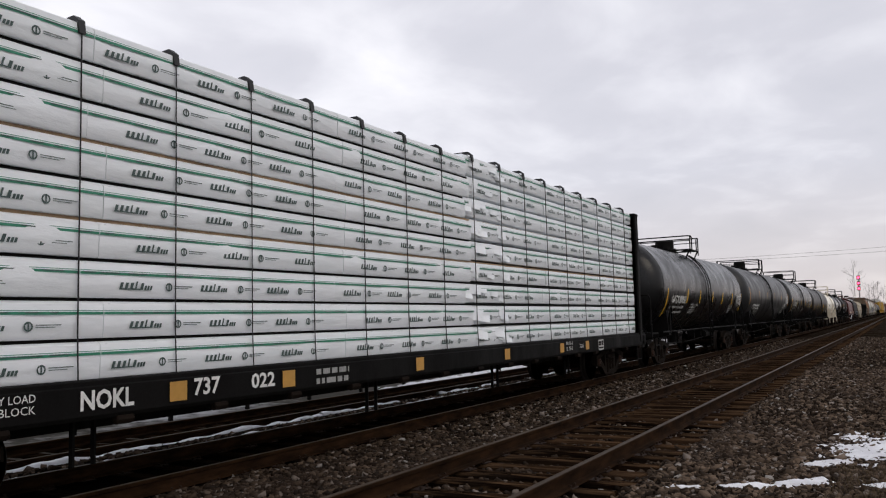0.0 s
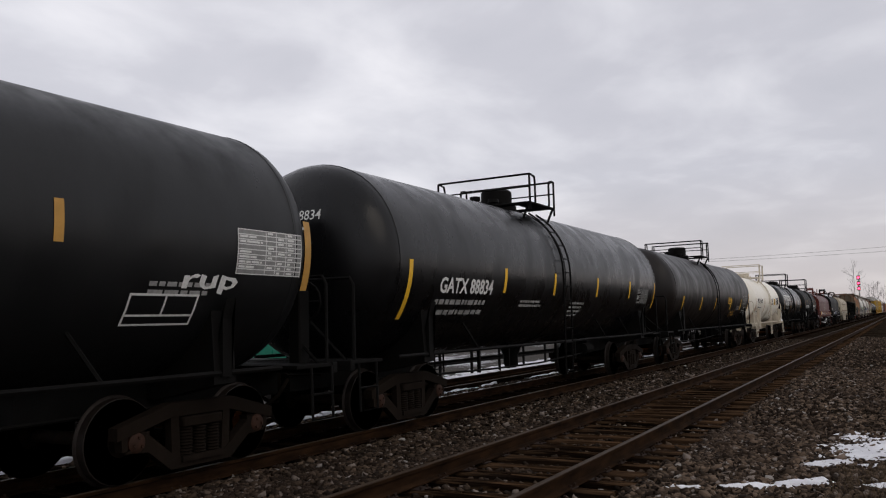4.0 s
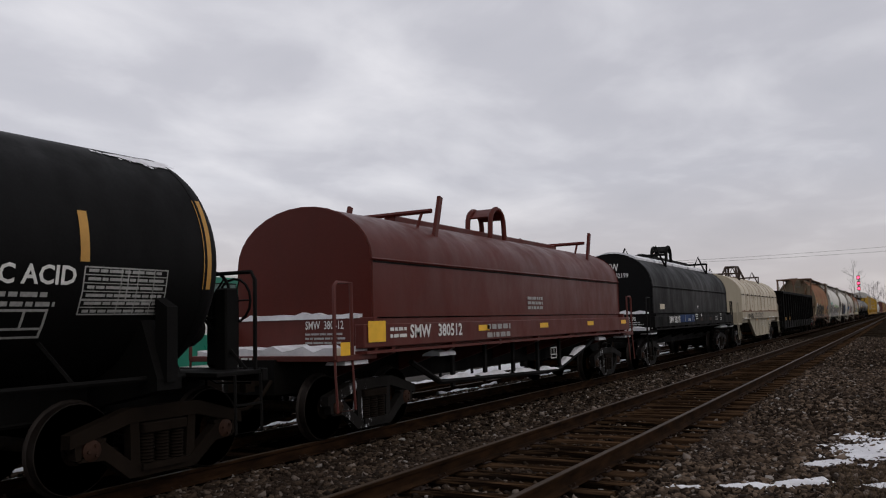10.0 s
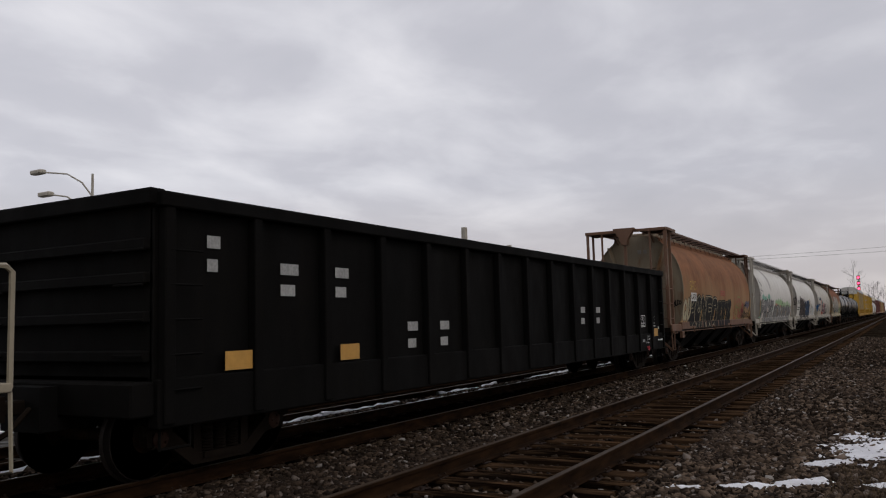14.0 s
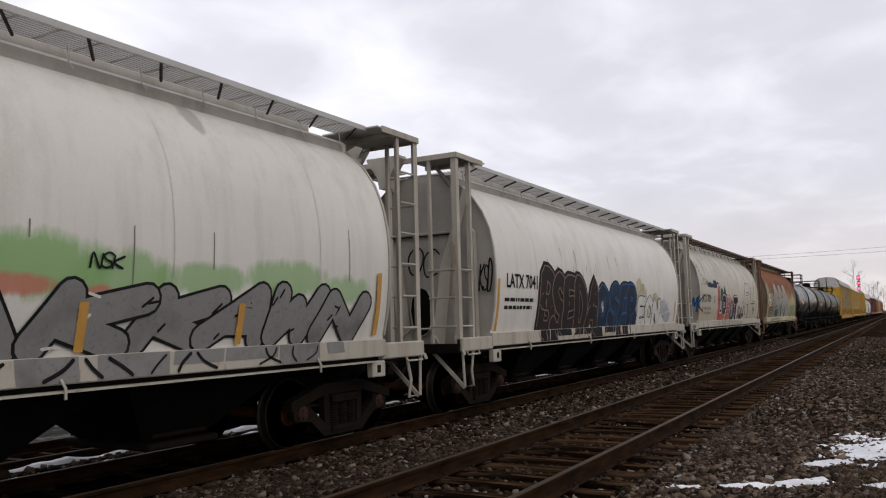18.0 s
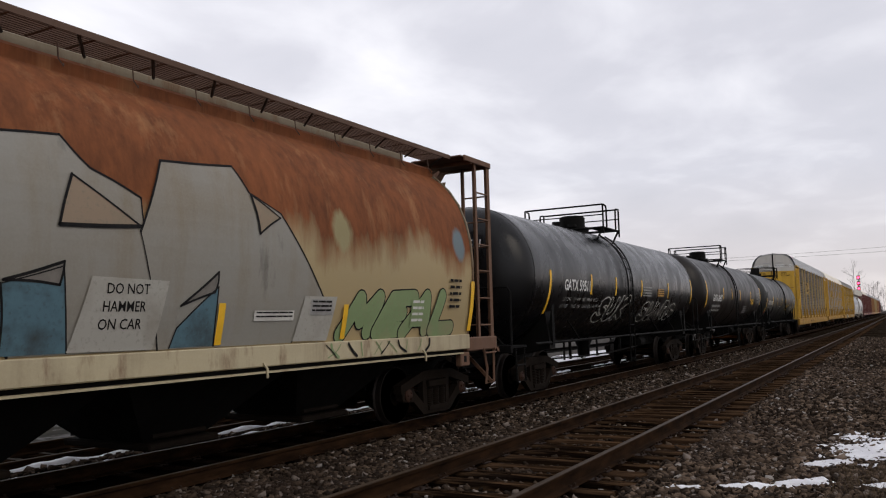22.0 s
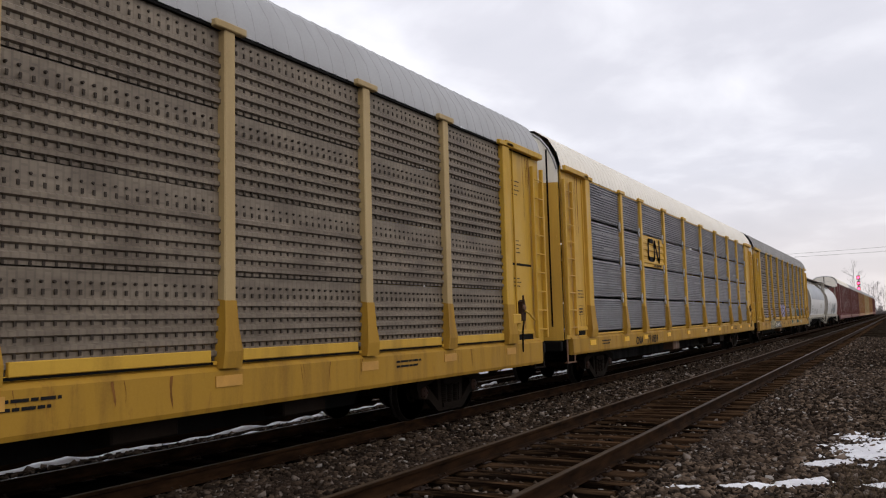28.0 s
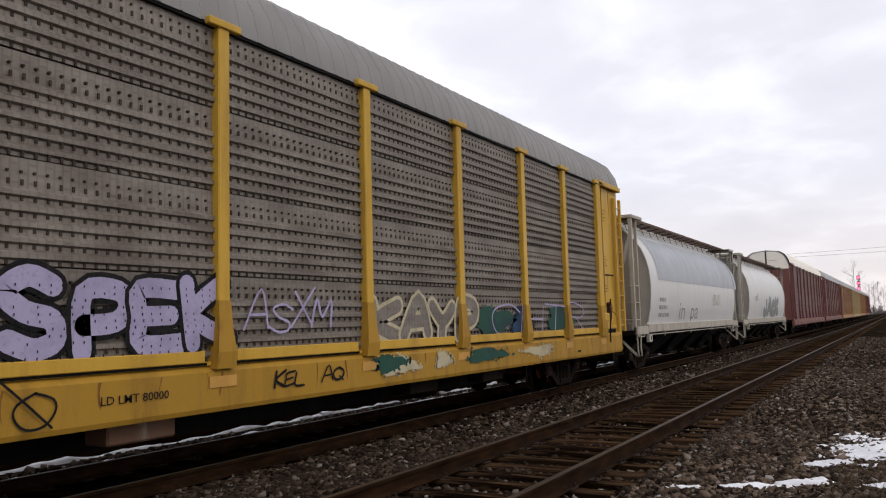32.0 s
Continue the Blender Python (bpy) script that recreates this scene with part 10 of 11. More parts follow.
def road_logo(car, y0, y1):
    """A ribbed yellow board with a round-cornered dark emblem of one bent stroke."""
    g = G()
    prof = corrugated(3.12, 4.05, 1.50, [(0.10 + 0.21 * k, 0.10 + 0.21 * k + 0.13) for k in range(4)], 0.022)
    g.strip(prof, y0, y1)
    g.strip([(1.485, 3.12), (1.485, 4.05)], y0, y1)
    board = part("logo_board", g, M_RACK_YELLOW2, car, "ribbed yellow board with a dark emblem")
    low, top, r = 3.36, 3.92, 0.13
    def bend(x, z, a0, a1):
        return [(x + r * math.cos(a0 + (a1 - a0) * k / 4), z + r * math.sin(a0 + (a1 - a0) * k / 4)) for k in range(5)]
    q = math.pi / 2
    s = y0 + 0.64
    path = [(s + 0.50, top)] + bend(s + r, top - r, q, 2 * q) + bend(s + r, low + r, 2 * q, 3 * q) + bend(s + 0.67 - r, low + r, 3 * q, 4 * q) + [(s + 0.67, top - 0.12), (s + 0.71, top - 0.02), (s + 0.77, top - 0.02)]
    path += [(s + 0.84, top - 0.14), (s + 1.08, low + 0.06), (s + 1.14, low - 0.02), (s + 1.22, low - 0.02), (s + 1.27, low + 0.08), (s + 1.28, top + 0.04)]
    g = G()
    for p0, p1 in zip(path, path[1:]):
        ribbon(g, side(1.524), [p0, p1], 0.072, 0.004)
    part("emblem", g, M_LETTER_BLACK, board)
    stencil(bars(G(), side(1.524), y0 + 1.25, 3.215, [0.85], 0.07, 0.05, 0.004, 4), M_LETTER_BLACK, car)


car, surf, half = rack_car(338.2, 364.65, "slotted", M_SCREEN_TAN, M_RACK_YELLOW, M_RACK_ROOF, M_RACK_DOORTOP, "yellow autorack with weathered grey side screens", post_mat=M_RACK_POST, beam_mat=M_RACK_SILL)
road_logo(car, -half + 1.63 + 4.75, -half + 1.63 + 7.2)
e = bowed_front(-half - 0.004)
for s, wd in ((0.5, 0.55), (-0.95, 0.5)):
    lettering(car, e, "CNA", s, 4.52, 0.14, 0.4, M_LETTER_BLACK, 0.01)
    lettering(car, e, "712661", s, 4.34, 0.13, 0.6, M_LETTER_BLACK, 0.008)
    g = G()
    patch(g, e, s - 0.35, s + 0.1, 5.04, 5.22, 0.004, 1)
    patch(g, e, s + 0.1, s + 0.75, 5.04, 5.22, 0.004, 1)
    part("warning_board", g, M_LETTER, car, "white warning board")
lettering(car, e, "EXCESS HEIGHT CAR", 0.17, 5.08, 0.09, 1.05, M_LETTER_BLACK, 0.004, "", 0.008)
lettering(car, e, "EXCESS HEIGHT CAR", -1.28, 5.08, 0.09, 1.05, M_LETTER_BLACK, 0.004, "", 0.008)
sill_marks(car, half, "CNA  712661", -4.6, M_LETTER_BLACK, 5)

car, surf, half = rack_car(365.85, 392.3, "fine", M_SCREEN_BRIGHT, M_RACK_YELLOW2, M_RACK_ROOF_WHITE, M_RACK_ROOF_WHITE, "yellow autorack with bright galvanised side screens", True, beam_mat=M_RACK_SILL)
road_logo(car, -half + 1.63 + 4.75, -half + 1.63 + 7.2)
sill_marks(car, half, "CNA  711859", -8.05, M_LETTER_BLACK, 6)

car, surf, half = rack_car(393.5, 419.95, "slotted", M_SCREEN_DARK, M_RACK_YELLOW, M_RACK_ROOF_DULL, M_RACK_ROOF_WHITE, "yellow autorack with dark screens and lilac graffiti", beam_mat=M_RACK_SILL)
g = G()
patch(g, side(1.54), -6.9, -4.1, 0.76, 1.14, 0.006, 1)
part("sill_board", g, M_PLATE_BLACK, car, "black sill panel")
lettering(car, side(1.54), "TTGX  988756", -6.75, 0.84, 0.2, 2.0, M_LETTER, 0.006, "", 0.012)
sill_marks(car, half, " .", 9.0, M_LETTER_BLACK, 7)
gs = side(1.50)
graffiti(car, gs, "SPEK", -4.02, 1.34, 0.8, 2.62, P_LILAC, P_BLACK, None, "lilac graffiti with black outline", 0.05, rim=0.075)
rnd = random.Random(3)
g = G()
for k in range(11):
    y = -3.95 + rnd.uniform(0, 0.05)
    while y < -1.42:
        if rnd.random() < 0.7:
            patch(g, gs, y, y + 0.012, 1.38 + 0.064 * k, 1.405 + 0.064 * k, 0.026, 1)
        y += 0.11
tagged(part("punched_slots", g, M_FRAME_BLACK, car), kind="stuff")
tag(car, gs, "Asxm", -1.2, 1.6, 0.42, 1.6, P_LILAC, 0.018, "lilac spray scrawl")
graffiti(car, gs, "KAYP", 1.3, 1.32, 0.7, 3.3, M_SCREEN_DARK, P_CREAM, None, "cream outline graffiti", 0.02, rim=0.1)
tag(car, gs, "CHTR", 5.1, 1.4, 0.55, 5.0, P_LILAC, 0.016, "faint spray scrawl")
graffiti(car, side(1.56), "TMNY", -9.0, 0.72, 0.62, 2.4, P_CREAM, P_BLACK, P_BLACK, "cream and black graffiti", 0.05, 0.15, shine=P_BLACK)
tag(car, gs, "Solerulo", -9.9, 1.42, 0.32, 4.6, P_LILAC, 0.012, "thin lilac scrawl", 0.2)
for s, h, w, hh, mat, k in ((1.75, 1.05, 0.75, 0.24, P_GREENDARK, 1), (2.0, 1.0, 0.9, 0.26, P_CREAM, 2), (3.3, 1.02, 0.5, 0.24, P_CREAM, 3), (4.9, 1.02, 1.5, 0.22, P_GREENDARK, 4), (7.3, 1.0, 1.4, 0.2, P_CREAM, 5)):
    spray_cloud(car, side(1.545), s, h, w, hh, mat, k, 0.012 if mat is P_GREENDARK else 0.009)
for s, w, mat, k in ((5.3, 1.6, P_GREENDARK, 6), (6.6, 1.0, P_NAVY, 7), (8.6, 1.5, P_GREENDARK, 8)):
    spray_cloud(car, gs, s, 1.62, w, 0.5, mat, k, 0.008)
tag(car, side(1.545), "kel", -0.75, 0.9, 0.17, 0.55, P_BLACK, 0.014, "small black tag")
tag(car, side(1.545), "Aq", 0.15, 0.9, 0.17, 0.45, P_BLACK, 0.014, "small black tag")
lettering(car, side(1.545), "LD LMT 80000", -3.1, 0.93, 0.08, 0.8, M_LETTER_BLACK, 0.004, "", 0.008)
tag(car, side(1.545), "O", -3.95, 0.80, 0.3, 0.4, P_BLACK, 0.01, "ringed black tag", 0.0)
ribbon_line = G()
ribbon(ribbon_line, side(1.56), [(-4.6, 1.6), (-4.1, 1.25), (-3.6, 0.8)], 0.012, 0.02)
part("graffiti", ribbon_line, P_BLACK, car, "long black spray stroke")
e = bowed_front(-half - 0.004)
g = G()
patch(g, e, 0.12, 0.7, 5.04, 5.22, 0.004, 1)
patch(g, e, 0.7, 1.28, 5.04, 5.22, 0.004, 1)
part("warning_board", g, M_LETTER, car, "white warning board")
lettering(car, e, "EXCESS HEIGHT CAR", 0.17, 5.08, 0.09, 1.05, M_LETTER_BLACK, 0.004, "", 0.010)
lettering(car, e, "TTGX", 0.3, 4.52, 0.14, 0.5, M_LETTER_BLACK, 0.01)
lettering(car, e, "988756", 0.3, 4.34, 0.13, 0.6, M_LETTER_BLACK, 0.008)
# round emblem on the corner wall
cs = side(1.48)
for r, mat, out in ((0.50, M_LETTER_BLACK, 0.004), (0.45, M_LETTER_DIM, 0.006), (0.34, P_BLUE, 0.010)):
    g = G()
    g.add([cs(-12.1, 4.28, out)] + [cs(-12.1 + r * 0.9 * math.cos(k * 0.2618), 4.28 + r * 0.9 * math.sin(k * 0.2618), out) for k in range(24)], [(0, 1 + k, 1 + (k + 1) % 24) for k in range(24)])
    part("round_emblem", g, mat, car, "round blue and white emblem")
g = G()
patch(g, cs, -12.33, -11.87, 4.24, 4.32, 0.014, 1)
patch(g, cs, -12.14, -12.06, 4.05, 4.51, 0.016, 1)
part("emblem_cross", g, M_LETTER, car)

# tail of the train
car, surf, head = hopper_car(422.6, 429.9, M_HOP_WHITE, M_HOP_END, M_FRAME_GREY, "white covered hopper with a blue-grey upper shell", M_WALK_RUST)
g = G()
patch(g, surf, -6.3, 7.3, 2.75, 4.15, 0.006, 14)
part("upper_paint", g, M_HOP_BLUEGREY, car, "blue-grey painted upper half")
lettering(car, surf, "in  pa", -3.6, 1.5, 0.6, 3.0, P_GREY, 0.0, "grey spray tag", 0.006)
graffiti(car, surf, "20", 1.9, 2.0, 0.4, 1.4, P_WHITE, P_GREY)
stencil(bars(G(), surf, -6.2, 2.2, [0.8, 1.0, 1.3], 0.12, 0.12, 0.004, 2), P_GREY, car)
car, surf, head = hopper_car(440.6, 448.6, M_HOP_WHITE, M_HOP_END, M_FRAME_GREY, "white covered hopper with a grey graffiti block", M_WALK_RUST)
graffiti(car, surf, "JACK", -3.0, 1.42, 1.1, 6.0, P_GREY, P_PALEBLUE)
lettering(car, surf, "of", -6.0, 2.3, 0.35, 1.0, P_GREY, 0.02)
TAIL = ((M_SCREEN_RED, M_RACK_RED, M_RACK_ROOF_WHITE, "dark red autorack with a cream roof"), (M_SCREEN_RED, M_RACK_RED, M_RACK_ROOF, "dark red autorack with a grey roof"),
        (M_SCREEN_TAN, M_RACK_ORANGE, M_RACK_ROOF, "dusty tan autorack far down the train"), (M_SCREEN_DARK, M_RACK_POST, M_RACK_ROOF, "grey-screened autorack far down the train"),
        (M_SCREEN_RED, M_RACK_ORANGE, M_RACK_ROOF, "reddish autorack far down the train"), (M_SCREEN_DARK, M_RACK_RED, M_RACK_ROOF, "grey and red autorack far down the train"))
for k, (scr, body, roof, label) in enumerate(TAIL):
    rack_car(459.3 + 27.65 * k, 485.75 + 27.65 * k, "broad", scr, body, roof, M_RACK_ROOF_WHITE, label)


# ---------------------------------------------------------------- wrapped lumber
def wrap_material():
    n = Nodes("lumber_wrap")
    a = n.noise(2.2, (1, 0.8, 2.5), 6)
    b = n.noise(14, (1, 0.6, 2), 4)
    c = n.mix(n.span(a, 0.35, 0.7), (0.83, 0.865, 0.895), (0.91, 0.935, 0.96))
    c = n.mix(n.math("MULTIPLY", n.random(), 0.14), c, (0.62, 0.70, 0.66))
    n.bump(n.math("ADD", n.noise(0.9, (1, 0.5, 2.0), 3), n.math("MULTIPLY", b, 0.10)), 0.7, 0.06)
    return n.end(c, n.span(b, 0.3, 0.7, 0.25, 0.5), 0.0, 0.5)


M_WRAP = wrap_material()
M_WRAP_GREEN = plain("wrap_green_print", (0.03, 0.20, 0.12), 0.4, 0, 0.3, 8)
M_WRAP_INK = plain("wrap_dark_print", (0.045, 0.075, 0.07), 0.45, 0, 0.4, 8)
M_STRAP = plain("strap", (0.014, 0.014, 0.015), 0.6)
M_DUNNAGE = plain("dunnage_wood", (0.28, 0.19, 0.11), 0.8)
LOAD = []


def bundle_mesh(length, seed, torn):
    rnd = random.Random(seed)
    g = G()
    # a soft-edged pack with slight sag between its corners
    n = 30
    out = []
    for i in range(n + 1):
        y = length * i / n
        j = 0.016 * noise.noise((y * 1.7, seed * 3.1, 0.0))
        out.append([(0.04, y, 0.0), (1.33 + j, y, 0.0), (1.345 + j, y, 0.018), (1.35 + j * 1.5, y, 0.18), (1.345 + j, y, 0.325), (1.30, y, 0.352), (0.04, y, 0.352)])
    v = [p for r in out for p in r]
    f = [(i * 7 + k, i * 7 + (k + 1) % 7, (i + 1) * 7 + (k + 1) % 7, (i + 1) * 7 + k) for i in range(n) for k in range(7)]
    f += [tuple(range(7))[::-1], tuple(range(n * 7, n * 7 + 7))]
    g.add(v, f)
    s = side(1.352)
    g.slot = 1
    patch(g, s, 0.0, length, 0.225, 0.250, 0.006, 1)
    patch(g, s, 0.0, length, 0.26, 0.266, 0.006, 1)
    g.slot = 2
    for k in range(int(length / 0.35)):
        x = rnd.uniform(0, length - 0.2)
        patch(g, s, x, x + rnd.uniform(0.08, 0.2), 0.238, 0.247, 0.009, 1)
    x = rnd.uniform(0.05, 0.5)
    while x < length - 0.7:
        # a printed mark: five slanted strokes, then a ring and two thin lines
        for k in range(5):
            patch(g, s, x + k * 0.062, x + k * 0.062 + (0.034 if k != 3 else 0.02), 0.085, 0.155 if k != 3 else 0.17, 0.007, 1, 0.022)
        for k in range(3):
            patch(g, s, x + 0.30 + k * 0.034, x + 0.325 + k * 0.034, 0.085, 0.13, 0.007, 1, 0.015)
        patch(g, s, x + 0.01, x + 0.28, 0.085, 0.098, 0.007, 1)
        q = x + 0.62
        if q < length - 0.45:
            ring = [s(q + 0.045 * math.cos(a * 0.5236), 0.12 + 0.045 * math.sin(a * 0.5236), 0.007) for a in range(12)]
            ring2 = [s(q + 0.030 * math.cos(a * 0.5236), 0.12 + 0.030 * math.sin(a * 0.5236), 0.007) for a in range(12)]
            g.add(ring + ring2, [(a, (a + 1) % 12, 12 + (a + 1) % 12, 12 + a) for a in range(12)])
            patch(g, s, q - 0.008, q + 0.008, 0.09, 0.15, 0.008, 1)
            patch(g, s, q + 0.07, q + 0.32, 0.128, 0.136, 0.007, 1)
            patch(g, s, q + 0.07, q + 0.26, 0.108, 0.114, 0.007, 1)
        x += rnd.uniform(1.05, 1.25)
    if torn:
        g.slot = 0
        for k in range(5):
            # loose flaps of torn wrap by the joint
            x = rnd.uniform(-0.1, 1.4)
            z = rnd.uniform(0.02, 0.2)
            a, b = rnd.uniform(0.15, 0.5), rnd.uniform(0.05, 0.13)
            o = rnd.uniform(0.02, 0.09)
            g.add([(1.36, x, z), (1.36 + o, x + a * 0.9, z - b * 0.3), (1.37 + o * 0.5, x + a, z + b), (1.362, x + a * 0.1, z + b * 1.2), (1.362 + o * 0.4, x + a * 0.5, z + b * 0.3)], [(0, 1, 4), (1, 2, 4), (2, 3, 4), (3, 0, 4)])
    return g.mesh("lumber_bundle", [M_WRAP, M_WRAP_GREEN, M_WRAP_INK], 40)


LAYER = 0.384
CUTS = (-11.05, -7.2, -3.3, 0.5, 4.1, 7.6, 11.1)
shapes = {}
for row in range(9):
    z = 1.17 + row * LAYER
    for i, (a, b) in enumerate(zip(CUTS, CUTS[1:])):
        sh = 0.45 * noise.noise((row * 1.3, 2.1, 4.0)) * (1 if i else 1)
        key = (i, row % 4)
        if key not in shapes:
            shapes[key] = bundle_mesh(b - a - 0.008, 10 * i + row, i == 3)
        for turn in (0, 180):
            o = put("lumber_bundle", shapes[key], None, pose(0, 0, 0))
            tagged(o, "white-wrapped lumber bundle with green stripe, stacked on a flatcar", "lumber bundle", "lumber load")
            off = pose((-0.035 if i > 2 else 0.0) * (1 if not turn else -1), a + sh if not turn else b + sh, z + (0.009 * row if i > 2 else 0), 0, 0, turn)
            o.matrix_basis = pose(TRACK_X, FLAT_MID, 0) @ off
            LOAD.append((o, off))
# dark sticks between the layers, straps and corner guards belong to the load's car
for row in range(1, 9):
    z = 1.17 + row * LAYER
    part("dunnage", G().box(-1.30, 1.30, -11.1, 11.15, z - 0.032, z - 0.002), M_DUNNAGE if row in (4, 6) else M_FRAME_BLACK, flat)
rnd = random.Random(5)
y = -10.9
while y < 10.9:
    zt = 1.17 + 9 * LAYER + (0.075 if y > 0.4 else 0.0)
    part("strap", G().tube([(1.40, y, 0.95), (1.375, y, 1.6), (1.375, y, 3.4), (1.37, y, zt - 0.12), (1.2, y, zt + 0.03), (0.1, y, zt + 0.02)], 0.009, 4), M_STRAP, flat)
    part("corner_guard", G().prism([(1.16, zt - 0.02), (1.18, zt + 0.025), (1.29, zt + 0.03), (1.368, zt - 0.03), (1.388, zt - 0.16), (1.362, zt - 0.16), (1.335, zt - 0.04), (1.26, zt - 0.012)], y - 0.035, y + 0.035), M_STRAP, flat)
    y += 1.155
for word, x, z, high, wide, fat in (
        ("NOKL", -7.46, 0.90, 0.17, 0.60, 0.012),
        ("737", -6.1, 0.92, 0.17, 0.38, 0.008),
        ("022", -5.23, 0.92, 0.16, 0.4, 0.008),
        ("EMPTY LOAD", -8.45, 1.02, 0.07, 0.56, 0.0),
        ("ADJ. BLOCK", -8.45, 0.92, 0.07, 0.56, 0.0),
        ("IH 11-5", 4.82, 1.03, 0.08, 0.40, 0.0),
        ("IL 73-0", 4.82, 0.91, 0.08, 0.40, 0.0),
        ("75-0", 5.69, 0.93, 0.09, 0.24, 0.0),
):
    lettering(flat, flat_side, word, x, z, high, wide, M_LETTER, fat)
stencil(bars(G(), flat_side, -4.04, 1.06, [0.7, 0.7], 0.07, 0.05, 0.006, 3), M_LETTER_DIM, flat)
for s in (-6.42, -4.69, 4.45, 6.1, -1.6, 1.6):
    g = G()
    patch(g, flat_side, s, s + 0.23, 0.88, 1.08, 0.008, 1)
    part("reflector_plate", g, M_OCHRE, flat)
framed_box(flat, flat_side, 7.04, 7.42, 0.83, 1.08, M_LETTER)
# ---------------------------------------------------------------- beyond the tracks
M_BUS_WHITE = paint("bus_white", (0.72, 0.72, 0.68), (0.4, 0.38, 0.33), 0.2, 0.35)
M_BUS_GREEN = paint("bus_green", (0.012, 0.17, 0.11), (0.02, 0.1, 0.07), 0.3, 0.35)
M_GLASS = plain("dark_window", (0.10, 0.15, 0.14), 0.12, 0.0, 0.2, 3)


def bus():
    b = thing("coach", "green and white passenger coach parked beyond the tracks", "coach")
    b.matrix_basis = pose(-20.0, 6.5, 0)
    L = 19.0
    out = [(1.25, 0.35), (1.3, 0.5), (1.3, 3.05), (1.2, 3.3), (0.8, 3.42), (-0.8, 3.42), (-1.2, 3.3), (-1.3, 3.05), (-1.3, 0.5), (-1.25, 0.35)]
    part("body", G().prism(out, 0, L), M_BUS_WHITE, b, "", 30)
    part("green_band", G().box(1.30, 1.312, 0.05, L - 0.05, 2.14, 3.22), M_BUS_GREEN, b)
    part("green_skirt", G().box(1.30, 1.312, 0.05, L - 0.05, 0.5, 1.42), M_BUS_GREEN, b)
    y = 0.6
    while y < L - 1.6:
        w = part("window", G().cham(1.305, 1.32, y, y + 1.45, 2.46, 3.02, 0.003), M_GLASS, b)
        part("window_frame", G().tube([(1.322, y, 2.46), (1.322, y + 1.45, 2.46), (1.322, y + 1.45, 3.02), (1.322, y, 3.02)], 0.02, 5, True), M_FRAME_BLACK, w)
        y += 1.78
    for y in (2.5, 5.0, L - 4.8, L - 2.4):
        part("wheel", G().lathe([(0.95, 0.45), (1.2, 0.48), (1.22, 0.3)], "x", (0, y, 0.1), 20), M_FRAME_BLACK, b, "", 40)


bus()


def lamp(x, y, h):
    p = thing("street_lamp", "tall grey street lamp with two heads", "street lamp", "street lamps")
    p.matrix_basis = pose(x, y, -0.4)
    part("pole", G().lathe([(0, 0.14), (0.3, 0.11), (h - 0.6, 0.06), (h - 0.5, 0.05)], "z", (0, 0, 0), 10), M_FRAME_GREY, p, "", 40)
    for k, (dz, reach) in enumerate(((0.0, 2.4), (-1.1, 2.0))):
        a = part("arm", G().tube([(0, 0, h - 1.6 + dz), (-0.5, -0.2, h - 0.9 + dz), (-1.2, -0.5, h - 0.45 + dz), (-reach, -reach * 0.4, h - 0.3 + dz)], 0.04, 6), M_FRAME_GREY, p, "", 50)
        part("lamp_head", G().cham(-reach - 0.75, -reach + 0.1, -reach * 0.4 - 0.2, -reach * 0.4 + 0.15, h - 0.38 + dz, h - 0.16 + dz, 0.05), M_FRAME_GREY, a)


lamp(-33.0, 24.5, 10.0)


def fence():
    """A low post-and-rail fence with pale mesh panels behind the sidings."""
    f = thing("fence", "low dark post-and-rail fence beyond the tracks", "fence")
    x = -14.2
    posts = G().cham(-0.045, 0.045, -0.045, 0.045, -0.45, 0.66, 0.01).mesh("post", M_FRAME_BLACK)
    rails = G().cham(-0.03, 0.03, 0, 2.4, -0.05, 0.05, 0.01).mesh("fence_rail", M_FRAME_BLACK)
    for k in range(24):
        y = 3.0 + 2.4 * k
        put("post", posts, f, pose(x, y, 0))
        put("fence_rail", rails, f, pose(x, y, 0.58))
        put("fence_rail", rails, f, pose(x, y, 0.12))


fence()


# second line of rails beyond, dark under the train
def siding():
    t = thing("track_siding", "rusty siding rails half covered by snow", "railway track", kind="structure")
    for x in (-10.9, -12.41):
        put("rail", G().prism(RAIL_PROFILE, -60, 900, "y").mesh("rail", M_RAIL, 40), t, pose(x, 0, -0.16))
    rnd = random.Random(8)
    shapes = [tie_mesh(40 + s, 2.55, M_TIE_SHADED) for s in range(4)]
    for k in range(90):
        put("tie", shapes[k % 4], t, pose(-11.65, 2.0 + 0.56 * k, -0.345, 0, 0, rnd.uniform(-2, 2)))


siding()


# bare trees, poles and houses at the far end of the line
M_BARK = plain("bark", (0.10, 0.085, 0.08), 0.9, 0, 0.3, 5)


